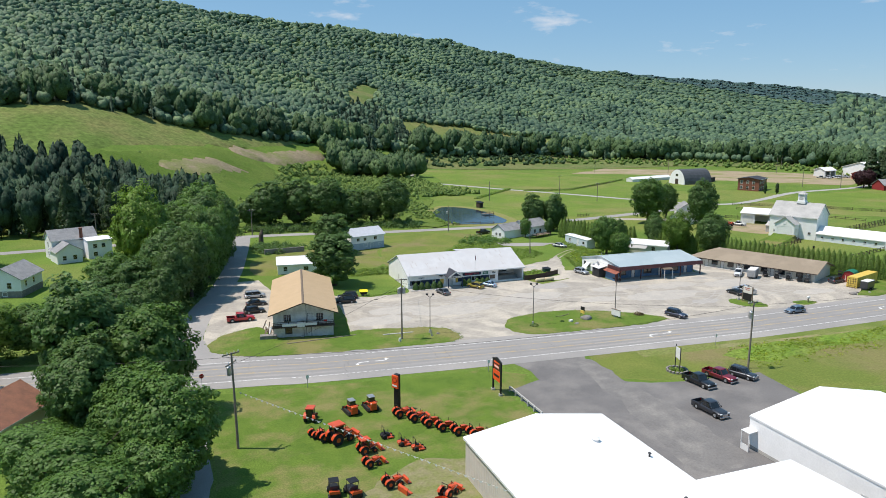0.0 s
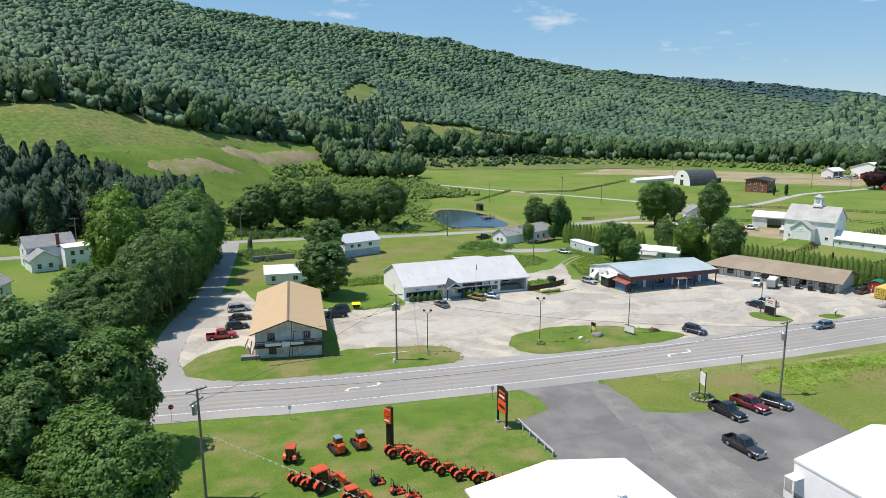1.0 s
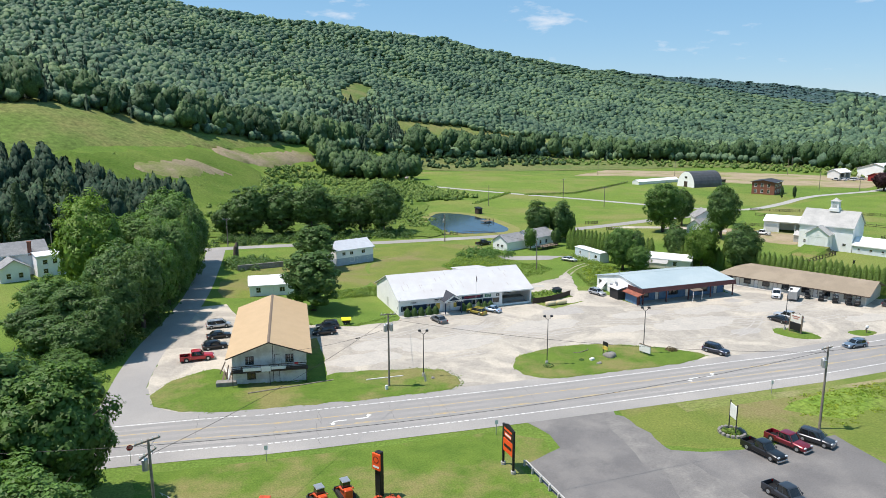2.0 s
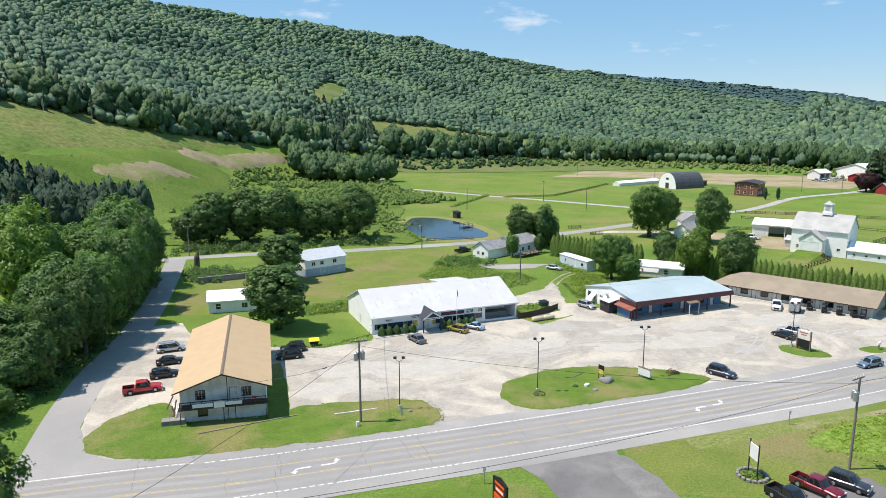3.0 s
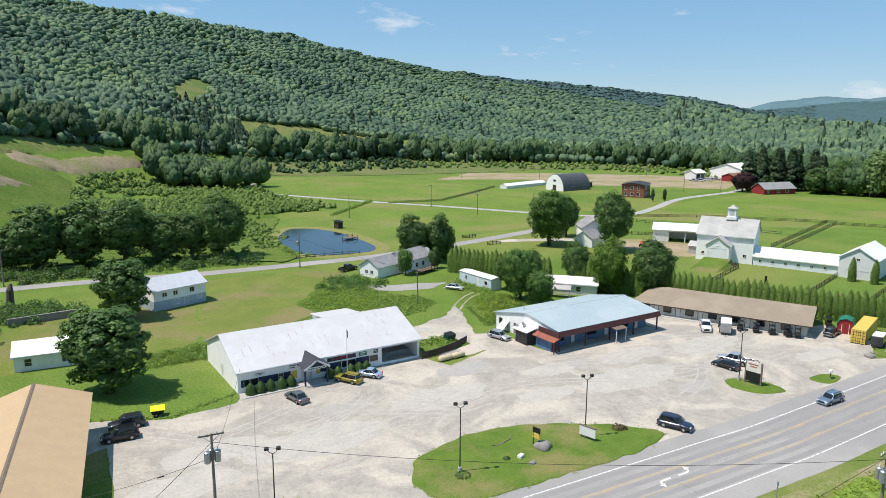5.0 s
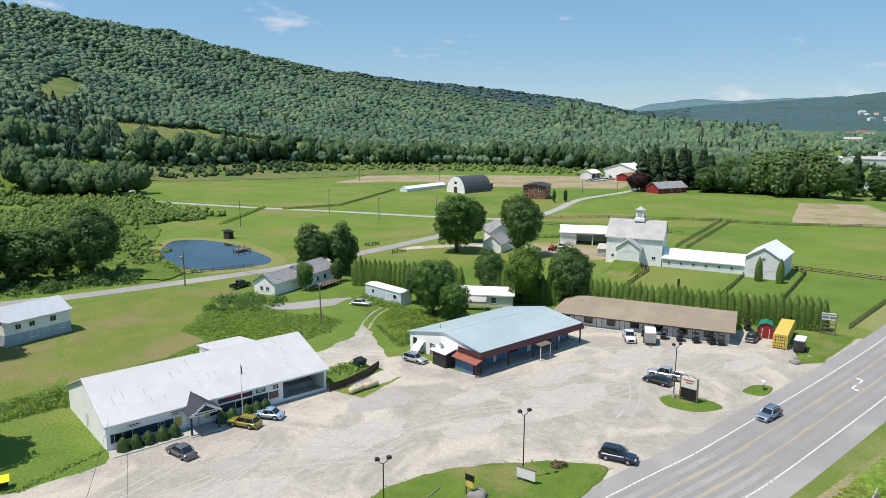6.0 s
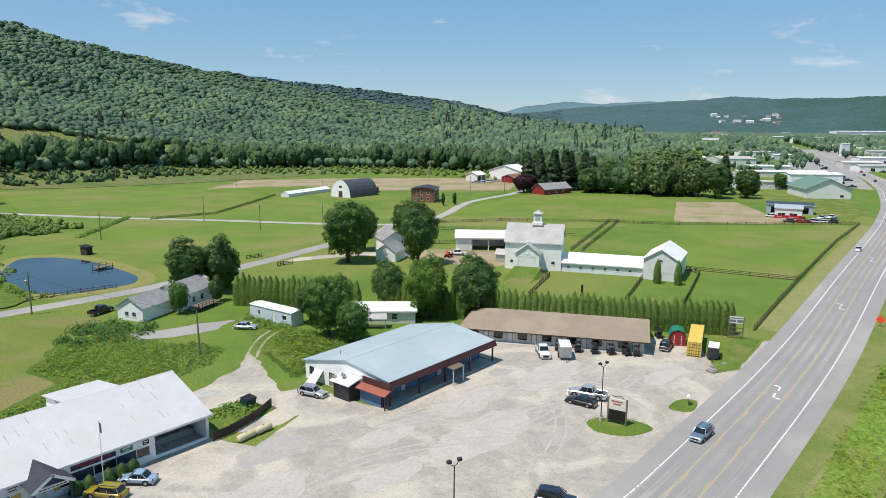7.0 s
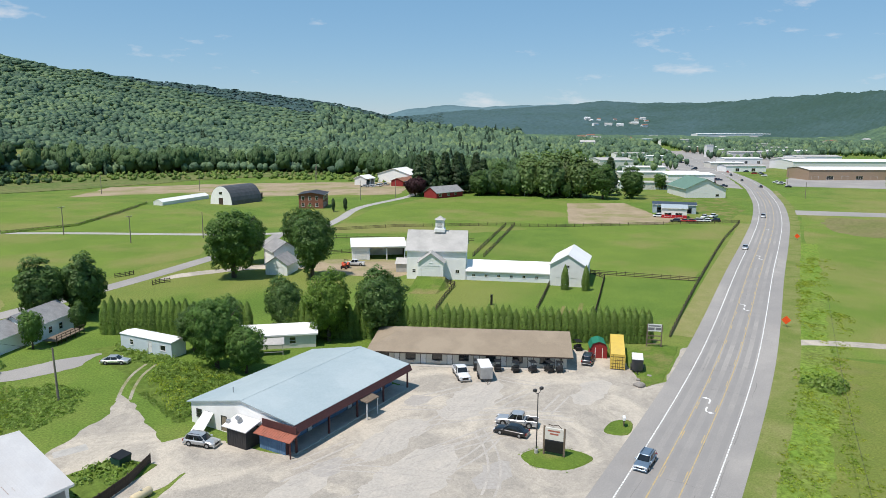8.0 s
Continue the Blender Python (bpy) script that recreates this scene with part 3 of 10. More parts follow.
for off in (-3.2, 0.0, 3.2):
    for side in (-0.85, 0.85):
        solo("wheel_track", strip(ROAD, off + side - 0.42, off + side + 0.42, 0.0435), ASPHALT_WORN, "darker worn wheel track on the highway", "road", kind="structure")
near_road = [p for p in ROAD if -60 <= p[0] <= 215]
far_road = [p for p in ROAD if p[0] >= near_road[-1][0]]
for off in (4.84, -4.84):
    solo("road_line", strip(far_road, off - 0.09, off + 0.09, 0.047), MARK_WHITE, "solid white edge line on the highway", "road marking", kind="structure")
    edge_dash = Geo()
    for (ax, ay), (bx, by) in zip(near_road, near_road[1:]):
        l_ = math.hypot(bx - ax, by - ay)
        ux, uy = (bx - ax) / l_, (by - ay) / l_
        for k in range(int(l_ / 0.75)):
            s0, s1 = k * l_ / int(l_ / 0.75), k * l_ / int(l_ / 0.75) + 0.66
            edge_dash.add([(ax + ux * q - uy * w, ay + uy * q + ux * w, 0.047) for q, w in ((s0, off - 0.09), (s1, off - 0.09), (s1, off + 0.09), (s0, off + 0.09))], [(0, 1, 2, 3)])
    solo("road_line", edge_dash, MARK_WHITE, "white edge line broken by rumble notches", "road marking", kind="structure")
for off in (1.62, -1.62):
    solo("road_line", strip(ROAD, off - 0.08, off + 0.08, 0.047), MARK_YELLOW, "worn yellow centre lane line", "road marking", kind="structure")


def along(pts, s):
    """Point and heading s metres along a line."""
    for (ax, ay), (bx, by) in zip(pts, pts[1:]):
        l = math.hypot(bx - ax, by - ay)
        if s <= l:
            return ax + (bx - ax) * s / l, ay + (by - ay) * s / l, math.degrees(math.atan2(by - ay, bx - ax))
        s -= l
    return (*pts[-1], 0.0)


def road_at(x):
    """Centre of the highway and its heading at x."""
    for (ax, ay), (bx, by) in zip(ROAD, ROAD[1:]):
        if ax <= x < bx:
            return ay + (by - ay) * (x - ax) / (bx - ax), math.degrees(math.atan2(by - ay, bx - ax))
    return 0.0, 0.0


s = 0.0
dash = Geo()
while s < 1300:
    for off in (1.34, -1.34):
        x, y, a = along(ROAD, s)
        c, n_ = math.cos(radians(a)), math.sin(radians(a))
        if x > -20:
            q = [(s0 * c - (off + w) * n_ + x, s0 * n_ + (off + w) * c + y, 0.047) for s0, w in ((0, -0.07), (3, -0.07), (3, 0.07), (0, 0.07))]
            dash.add(q, [(0, 1, 2, 3)])
    s += 12
solo("road_dashes", dash, MARK_YELLOW, "broken yellow lines along the turning lane", "road marking", kind="structure")


def arrow_mesh():
    """Curved turn arrow, 3 m long, pointing along +x and bending left."""
    g = Geo()
    pts = curve_pts([(-1.6, 0), (-0.4, 0), (0.5, 0.12), (0.9, 0.62)], n=5)
    r = strip(pts, -0.13, 0.13, 0)
    g.add(r.v, r.f)
    g.add([(0.35, 0.55, 0), (1.45, 0.62, 0), (0.85, 1.25, 0)], [(0, 1, 2)])
    return g.mesh("turn_arrow")


rcr = random.Random(31)
cracks = Geo()
for i in range(84):
    x = rcr.uniform(-15, 300)
    y, a = road_at(x)
    n_ = rcr.randint(5, 10)
    along_road = rcr.random() < 0.45
    off = rcr.choice((-3.2, -1.62, 0.1, 1.62, 3.3, 5.2, -5.4)) + rcr.uniform(-0.3, 0.3) if along_road else rcr.uniform(-7, 0)
    p_ = []
    for k in range(n_):
        u, v = (k * 1.8, off + rcr.uniform(-0.12, 0.12)) if along_road else (rcr.uniform(-0.22, 0.22), off + k * 0.9)
        if -7.2 < v < 7.0:
            p_.append((x + u * math.cos(radians(a)) - v * math.sin(radians(a)), y + u * math.sin(radians(a)) + v * math.cos(radians(a))))
    if len(p_) > 2:
        r = strip(p_, -rcr.uniform(0.01, 0.04), 0.03, 0.0452 + 0.00001 * i)
        cracks.add(r.v, r.f)
tagged(solo("road_cracks", cracks, mat("crack_sealant", (0.15, 0.145, 0.138), (0.185, 0.178, 0.168), rough=0.7, scale=1, fine=6, spread=0.2), "dark sealed cracks in the highway asphalt", "road cracks"), kind="stuff")
ARROW = arrow_mesh()
ARROW.materials.append(MARK_WHITE)
for x, turn, dy in ((29.7, 180, 0.0), (33.7, 0, 0.0), (89.3, 180, 0), (93.3, 0, 0), (152.0, 180, 0), (156.2, 0, 0), (218.4, 180, 0), (222.5, 0, 0), (289, 180, 0), (293.8, 0, 0), (361.4, 0, 0), (426, 0, 0)):
    y, a = road_at(x)
    tagged(part("turn_arrow", ARROW, MARK_WHITE, at=pose(x, y + dy, 0.049, 0, 0, a + turn) @ Matrix.Diagonal((0.85, 1.05, 1, 1))), "white painted turn arrow in the centre lane", "road marking", "turn arrows", "structure")

# town lots
sheet("town_lot", wobble([(560, 158), (640, 176), (789, 213), (967, 268), (827, 285), (647, 205), (572, 182)], 1.0, 8), 0.020, ASPHALT_OLD, "grey asphalt lots along the highway in town", "parking lot")
sheet("town_lot", wobble([(602, 135), (619, 73), (726, 70), (760, 130), (677, 140)], 1.0, 8), 0.020, ASPHALT_OLD, "grey asphalt yard before the tan building", "parking lot")
sheet("town_drive", wobble([(442, 124.6), (455, 79), (437, 80), (421, 123)], 0.4, 4), 0.020, ASPHALT_OLD, "wide grey drive leading off the highway", "driveway")
sheet("lawn", wobble([(481, 204), (484, 162), (438, 141), (380, 142), (430, 180)], 0.6, 4), 0.018, LAWN, "mown lawn before the green-roofed store", "lawn")
sheet("town_lot", wobble([(985, 290), (1250, 375), (1300, 330), (1100, 262), (880, 205), (830, 205)], 2.0, 12), 0.018, ASPHALT_OLD, "wide grey lots between the town buildings", "parking lot")
sheet("town_lot", wobble([(790, 190), (1000, 252), (1330, 355), (1420, 330), (1250, 150), (980, 110), (880, 140)], 2.0, 12), 0.016, ASPHALT_OLD, "wide grey yards beside the highway in town", "parking lot")
# the big gravel lot
LOT = [(2, 125), (3.5, 145), (5.2, 160), (8, 172), (13.2, 191), (19, 191), (22, 172), (34, 168), (42.5, 163.4), (53, 164), (54.5, 167.3), (87, 167.3), (89, 160.5), (99, 164), (102, 174), (107, 172), (108, 164), (109, 157.5), (137, 158), (141.5, 171), (147, 169), (158.6, 138.5), (164, 142), (171, 139), (166, 128), (157, 123), (161, 121.0), (181, 122.3), (184, 119.5), (170, 117), (120, 117), (60, 119)]
sheet("parking_lot", wobble(LOT, 0.5, 1.5, 3), 0.020, GRAVEL, "pale dusty gravel and worn asphalt parking lot", "parking lot")
TRACK = mat("grassy_gravel", (0.32, 0.295, 0.225), (0.20, 0.215, 0.085), rough=0.95, scale=0.35, fine=2.0, bump=0.4, dist=0.05, spread=0.2, c3=(0.36, 0.335, 0.28), patch=0.15, spec=0.1)
sheet("gravel_lane", wobble(curve_pts([(91, 165), (92, 181), (99, 185), (105, 187.6), (109, 190.6), (111.4, 192.6), (110, 188), (107, 182), (104.5, 176), (103, 171), (108, 166)], True), 0.7, 1.0), 0.024, GRAVEL, "worn gravel track leading behind the store", "lane")
for side in (-0.9, 0.9):
    solo("wheel_rut", strip(curve_pts([(110, 190.4), (114, 194.5), (118.5, 198.2), (123, 200.6)], n=4), side - 0.25, side + 0.25, 0.020), TRACK, "worn wheel rut in the grass", "track", kind="structure")
sheet("drive", wobble(curve_pts([(122, 213.6), (118, 211.6), (114.6, 210.2), (106.5, 212.8), (100, 218), (101.5, 222), (109.5, 217.9), (115.5, 216.5)], True), 0.5, 1.2), 0.024, ASPHALT_OLD, "short worn driveway by a mobile home", "driveway")
SIDE = curve_pts([(-2, 118), (-0.4, 135), (1.2, 150), (3.9, 165), (8.2, 181), (12.7, 203), (16.0, 226), (18.6, 246), (20.4, 262)], n=5)
solo("side_road", strip(SIDE, -2.9, 2.9, 0.030), ASPHALT_OLD, "narrow old asphalt side road", "road", kind="structure")
sheet("road_mouth", curve_pts([(-9, 129.5), (-3, 131), (-2.4, 138), (-1, 142), (3.2, 142), (4.5, 134), (9, 129.4), (14, 127), (2, 126)], True), 0.032, ASPHALT_OLD, "flared mouth of the side road", "road")
BACK = curve_pts([(-160, 250), (-60, 258), (-20, 262), (20, 264), (45, 262), (70, 257), (95, 255), (118, 254), (135, 255.5), (155, 258.5), (176, 262.5), (195, 267), (217, 271)], n=5)
solo("back_road", strip(BACK, -2.7, 2.7, 0.034), ASPHALT_OLD, "narrow back road running past the pond", "road", kind="structure")
LANE = curve_pts([(152, 440), (160, 425), (182, 384), (206, 346), (228, 307), (245, 285), (262, 280), (290, 290), (332, 309), (387, 317), (420, 330)], n=5)
solo("farm_lane", strip(LANE, -2.2, 2.2, 0.032), mat("pale_lane_gravel", (0.40, 0.385, 0.36), (0.33, 0.32, 0.30), scale=0.2, fine=3, spread=0.12, spec=0.2), "pale straight farm lane between fields", "lane", kind="structure")
solo("farm_lane", strip(curve_pts([(217, 271), (232, 276), (246, 284)], n=5), -2.2, 2.2, 0.031), ASPHALT_OLD, "short farm lane joining the back road", "lane", kind="structure")
drape("hill_track", [p[:2] for p in strip(curve_pts([(152, 440), (150, 470), (165, 510), (176, 555), (168, 590)], n=5), -2.5, 2.5, 0).v[::2]] + [p[:2] for p in strip(curve_pts([(152, 440), (150, 470), (165, 510), (176, 555), (168, 590)], n=5), -2.5, 2.5, 0).v[1::2][::-1]], 0.5, GRAVEL, "pale gravel track climbing to the woods", "lane")
sheet("farm_drive", wobble(curve_pts([(168, 255), (178, 251), (190, 245), (198, 237), (203, 232), (207, 238), (200, 246), (188, 252), (176, 257)], True), 0.3, 2), 0.028, GRAVEL, "pale gravel farm driveway under the maples", "driveway")
# dealership forecourt, nearest the camera
sheet("forecourt", wobble([(55, 110.5), (56.5, 104), (56, 100), (49.5, 97.5), (49.3, 86), (49.5, 40), (72, 40), (90, 60), (92.5, 80), (93.6, 89.8), (78.5, 91), (73, 92.3), (67.8, 95), (66.8, 101), (70, 109)], 0.25, 2), 0.026, ASPHALT_DARK, "dark patched asphalt forecourt", "forecourt")
sheet("verge", wobble([(70.5, 107.5), (68, 101.5), (69, 96), (73.5, 93), (79, 91.8), (93.6, 90.5), (93.4, 80), (110, 78), (190, 80), (190, 103.5), (130, 104), (100, 104.8)], 0.4, 2), 0.012, DRY_LAWN, "grassy verge with dry brown patches", "verge")
south = [p for p in ROAD if 76 <= p[0] <= 560]
lush = [p for p in ROAD if 118 <= p[0] <= 330]
solo("verge", strip(south, -11.3, -7.95, 0.0165), mat("dry_verge_grass", (0.190, 0.205, 0.070), (0.155, 0.195, 0.050), rough=0.95, scale=0.25, fine=2.0, spread=0.4, c3=(0.265, 0.235, 0.125), patch=0.1, bump=0.4, dist=0.08, spec=0.1), "dry mown verge along the highway shoulder", "verge", kind="structure")
sheet("verge", wobble([(94, 98.6), (100, 101.6)] + [q[:2] for q in strip(lush, -11.3, -11.2, 0).v[::2]] + [q[:2] for q in strip(lush, -17.0, -16.9, 0).v[::2]][::-1] + [(108, 94.2), (99, 93.2)], 1.7, 3.0, 4), 0.0168, mat("lush_verge_grass", (0.128, 0.215, 0.030), (0.168, 0.238, 0.042), rough=0.9, scale=0.2, fine=1.2, spread=0.5, c3=(0.150, 0.190, 0.045), patch=0.05, bump=0.7, dist=0.2, spec=0.1, swirl=0.5), "lush bright green weeds beside the highway", "verge")
sheet("drive", wobble([(-3, 100), (2.2, 99), (2.6, 84), (1.5, 76), (-3, 76), (-4, 86)], 0.3, 2), 0.020, ASPHALT_OLD, "shaded grey drive under the roadside trees", "driveway")
sheet("dry_patch", wobble(curve_pts([(416, 104), (424, 84), (440, 50), (380, 45), (362, 82), (372, 101)], True), 2.5, 4), 0.022, mat("dry_brown_grass", (0.200, 0.175, 0.085), (0.150, 0.165, 0.055), rough=0.95, scale=0.05, fine=0.6, spread=0.25, spec=0.1), "dry brown grass patch in the field", "meadow")
sheet("worn_drive", wobble(curve_pts([(69.5, 105), (69.6, 93), (69.8, 81), (68.6, 66), (60.2, 65), (61.5, 76), (64, 90), (66, 104)], True), 0.9, 1.5), 0.0262, mat("worn_pale_asphalt", (0.200, 0.191, 0.180), (0.168, 0.160, 0.153), rough=0.9, scale=0.35, fine=3, bump=0.2, dist=0.02, spread=0.16, c3=(0.235, 0.223, 0.206), patch=0.2, spec=0.2), "pale worn driving line across the forecourt", "driveway")
# tyre tracks swept over the gravel
rk = random.Random(21)
tracks = Geo()
for i in range(90):
    x, y, a = rk.uniform(35, 150), rk.uniform(122, 160), rk.choice((rk.uniform(-25, 25), rk.uniform(100, 150)))
    bend, ln = rk.uniform(-3.5, 3.5), rk.randint(6, 16)
    pts = []
    for k in range(ln):
        pts.append((x, y))
        x, y, a = x + 1.6 * math.cos(radians(a)), y + 1.6 * math.sin(radians(a)), a + bend
    ok_ = all(122 < p[1] < 163 - (0 if p[0] > 54 else 3) and 34 < p[0] < 155 and not (60 < p[0] < 101 and p[1] < 138) and not (108 < p[0] and p[1] > 154) and not (p[0] < 54 and p[1] < 138) and not (120 < p[0] < 131 and p[1] < 133) for p in pts)
    if not ok_:
        continue
    for off in (-0.75, 0.75):
        w = rk.uniform(0.12, 0.22)
        r = strip(pts, off - w, off + w, 0.0245 + 0.00003 * i)
        tracks.add(r.v, r.f)
tagged(solo("tyre_tracks", tracks, mat("swept_gravel_dust", (0.435, 0.40, 0.355), (0.37, 0.345, 0.31), scale=0.5, fine=3, spread=0.2, spec=0.2), "pale tyre tracks swept across the gravel lot", "tyre tracks"), kind="stuff")
for i, (x, y, r_) in enumerate(((46, 150, 5), (58, 146, 7), (80, 150, 6), (112, 140, 7), (104, 150, 4), (138, 145, 6), (120, 148, 5), (150, 130, 4), (40, 143, 5), (95, 142, 4))):
    sheet("dust_patch", wobble([(x + r_ * 1.5 * math.cos(t), y + r_ * 0.6 * math.sin(t)) for t in (k * 0.4 for k in range(15))], 1.2, 0.8, i), 0.0222 + 0.0002 * i, mat("pale_dust", (0.455, 0.418, 0.365), (0.40, 0.372, 0.33), scale=0.4, fine=2.5, spread=0.15, spec=0.2) if i == 0 else bpy.data.materials["pale_dust"], "pale dusty patch worn into the gravel lot", "dust patch")
for i, (x, y, r_) in enumerate(((66, 154, 4), (90, 158, 5), (118, 132, 4), (133, 152, 3), (110, 150, 3))):
    sheet("oil_stain", wobble([(x + r_ * math.cos(t), y + r_ * 0.5 * math.sin(t)) for t in (k * 0.4 for k in range(15))], 1.3, 0.7, i + 20), 0.0240 + 0.0001 * i, mat("darker_gravel", (0.35, 0.328, 0.30), (0.385, 0.36, 0.325), scale=0.6, fine=2.5, spread=0.15, spec=0.2) if i == 0 else bpy.data.materials["darker_gravel"], "darker damp patch in the gravel lot", "stain")
sheet("grass_strip", wobble([(27.6, 134.6), (31.4, 133.8), (33.2, 146), (34.2, 158.6), (30.8, 157.4)], 0.4, 1.0), 0.0252, LAWN, "grass strip along the wall of the tan-roofed building", "grass")
sheet("concrete_pad", [(94.2, 183.0), (98.0, 181.6), (97.2, 179.8), (93.4, 181.2)], 0.030, CONCRETE, "pale concrete pad behind the store", "pad")
# green islands
ISL1 = [(4.6, 133.6), (4, 138.5), (7, 144), (14, 147.5), (15.5, 139), (29, 135.6), (33.5, 138.2), (43, 136), (48.4, 134.7), (51.3, 133), (52.7, 129), (52.2, 125.6), (50, 124), (43.2, 124.2), (33, 124.9), (21.4, 126.6), (12.9, 128.2), (8.3, 130.2)]
mound("grass_island", wobble(ISL1, 0.6, 1.2, 5), 0.018, 0.10, 0.5, LAWN, "uneven grass island before the tan building", "grass island")
ISL2 = [(63.6, 128.9), (65.2, 132.6), (68.2, 135), (76.7, 136.8), (85.5, 135), (93.3, 130.6), (98.8, 125.5), (99.3, 122.6), (93.1, 120.9), (77.7, 121.5), (68.5, 122.2), (64.6, 124.8)]
mound("grass_island", wobble(curve_pts(ISL2, True, 3), 0.6, 1.2, 6), 0.018, 0.16, 0.6, LAWN, "long grass island with signs and rocks", "grass island")
ISL3 = [(122.4, 128.4), (124.4, 131), (127.2, 129.8), (129.2, 125.6), (127.9, 122.7), (123.6, 124.6)]
mound("grass_island", wobble(curve_pts(ISL3, True, 4), 0.2, 0.8, 7), 0.018, 0.14, 0.4, LAWN, "small grass island round the lot sign", "grass island")
mound("grass_island", wobble(curve_pts([(136.6, 123.9), (140.6, 124), (142.2, 121.6), (137.4, 120.8)], True, 4), 0.2, 0.8, 8), 0.018, 0.12, 0.3, LAWN, "small worn grass patch beside the highway", "grass island")
mound("grass_island", wobble([(88, 166.8), (90, 176), (97, 175), (99, 168.6), (92, 167.2)], 0.3, 1, 9), 0.018, 0.2, 0.5, ROUGH_GRASS, "overgrown grass plot behind a wooden fence", "grass island")
mound("grass_island", wobble([(157, 123.2), (165.5, 128.6), (172, 131), (180, 128.4), (181.5, 123), (161, 121.4)], 0.25, 1, 10), 0.018, 0.1, 0.4, LAWN, "grass corner beside the trailers", "grass island")
solo("sidewalk", Geo().cbox(54, 76, 164.9, 167.2, 0.0, 0.14), CONCRETE, "concrete walk along the store front", "sidewalk", kind="structure")

# distant hills across the valley, their blue-green a painted aerial haze
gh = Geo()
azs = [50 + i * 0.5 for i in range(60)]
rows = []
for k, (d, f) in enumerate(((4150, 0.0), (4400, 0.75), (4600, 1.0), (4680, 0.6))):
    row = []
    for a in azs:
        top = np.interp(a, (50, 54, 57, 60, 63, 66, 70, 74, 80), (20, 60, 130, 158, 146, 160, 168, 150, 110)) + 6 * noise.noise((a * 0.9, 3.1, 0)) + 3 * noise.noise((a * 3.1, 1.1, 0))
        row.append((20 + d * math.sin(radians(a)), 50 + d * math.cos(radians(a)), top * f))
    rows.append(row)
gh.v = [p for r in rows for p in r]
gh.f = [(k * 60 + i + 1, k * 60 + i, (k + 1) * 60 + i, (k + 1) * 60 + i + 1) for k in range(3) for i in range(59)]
solo("backdrop_hills", gh, HAZED_HILLS, "distant wooded hills with haze painted in as blue-green", "hills", kind="structure", smooth=True)


# ---- buildings ----
def wall_geo(length, height, t, holes, s0=0.0):
    """An upright wall from s0 to length, outer face at y = 0, with openings (x0, x1, z0, z1) through it."""
    xs = sorted({s0, length, *[h[0] for h in holes], *[h[1] for h in holes]})
    zs = sorted({0.0, height, *[h[2] for h in holes], *[h[3] for h in holes]})
    nx, nz = len(xs) - 1, len(zs) - 1
    solid = [[not any(h[0] < (xs[i] + xs[i + 1]) / 2 < h[1] and h[2] < (zs[k] + zs[k + 1]) / 2 < h[3] for h in holes) for k in range(nz)] for i in range(nx)]
    full = lambda i, k: 0 <= i < nx and 0 <= k < nz and solid[i][k]
    ids, g = {}, Geo()

    def at(i, y, k):
        if (i, y, k) not in ids:
            ids[i, y, k] = len(g.v)
            g.v.append((xs[i], y, zs[k]))
        return ids[i, y, k]
    for i in range(nx):
        for k in range(nz):
            if not solid[i][k]:
                continue
            f, b = [at(i, 0, k), at(i + 1, 0, k), at(i + 1, 0, k + 1), at(i, 0, k + 1)], [at(i, t, k), at(i + 1, t, k), at(i + 1, t, k + 1), at(i, t, k + 1)]
            g.f += [tuple(f), tuple(reversed(b))]
            for (di, dk), (p, q) in zip(((0, -1), (1, 0), (0, 1), (-1, 0)), ((0, 1), (1, 2), (2, 3), (3, 0))):
                if not full(i + di, k + dk):
                    g.f.append((f[q], f[p], b[p], b[q]))
    return g


def window_part(parent, m, w, h, frame_mat, bars=(1, 1), pane=None):
    f = Geo()
    e = min(0.09, w * 0.12)
    f.box(-e * 0.4, w + e * 0.4, -0.05, 0.06, -e, 0.0).box(-e * 0.4, w + e * 0.4, -0.04, 0.06, h, h + e)
    f.box(-e, 0.0, -0.04, 0.06, -e, h + e).box(w, w + e, -0.04, 0.06, -e, h + e)
    for i in range(1, bars[0]):
        f.box(w * i / bars[0] - 0.025, w * i / bars[0] + 0.025, 0.0, 0.06, 0, h)
    for i in range(1, bars[1]):
        f.box(0, w, 0.0, 0.06, h * i / bars[1] - 0.025, h * i / bars[1] + 0.025)
    ob = part("window", f, frame_mat, parent, at=m)
    part("pane", Geo().box(0, w, 0.04, 0.055, 0, h), pane or GLASS, ob, "dark reflecting glass")
    part("sill", Geo().box(-e * 1.4, w + e * 1.4, -0.10, -0.052, -e - 0.03, -e + 0.02), frame_mat, ob)
    return ob


def door_part(parent, m, w, h, door_mat, frame_mat, name="door", ribs=0):
    d = Geo().box(0, w, 0.05, 0.10, 0.0, h)
    ob = part(name, d, door_mat, parent, at=m)
    f = Geo().box(-0.09, 0, -0.02, 0.06, 0, h + 0.09).box(w, w + 0.09, -0.02, 0.06, 0, h + 0.09).box(0, w, -0.02, 0.06, h, h + 0.09)
    part("door_frame", f, frame_mat, ob)
    if ribs:
        for i in range(ribs):
            part("door_panel", Geo().box(0.08, w - 0.08, 0.035, 0.05, h * i / ribs + 0.06, h * (i + 1) / ribs - 0.04), door_mat, ob)
    else:
        part("handle", Geo().box(w - 0.16, w - 0.10, 0.0, 0.05, 0.95, 1.1), METAL_DARK, ob, "dark metal handle")
    return ob


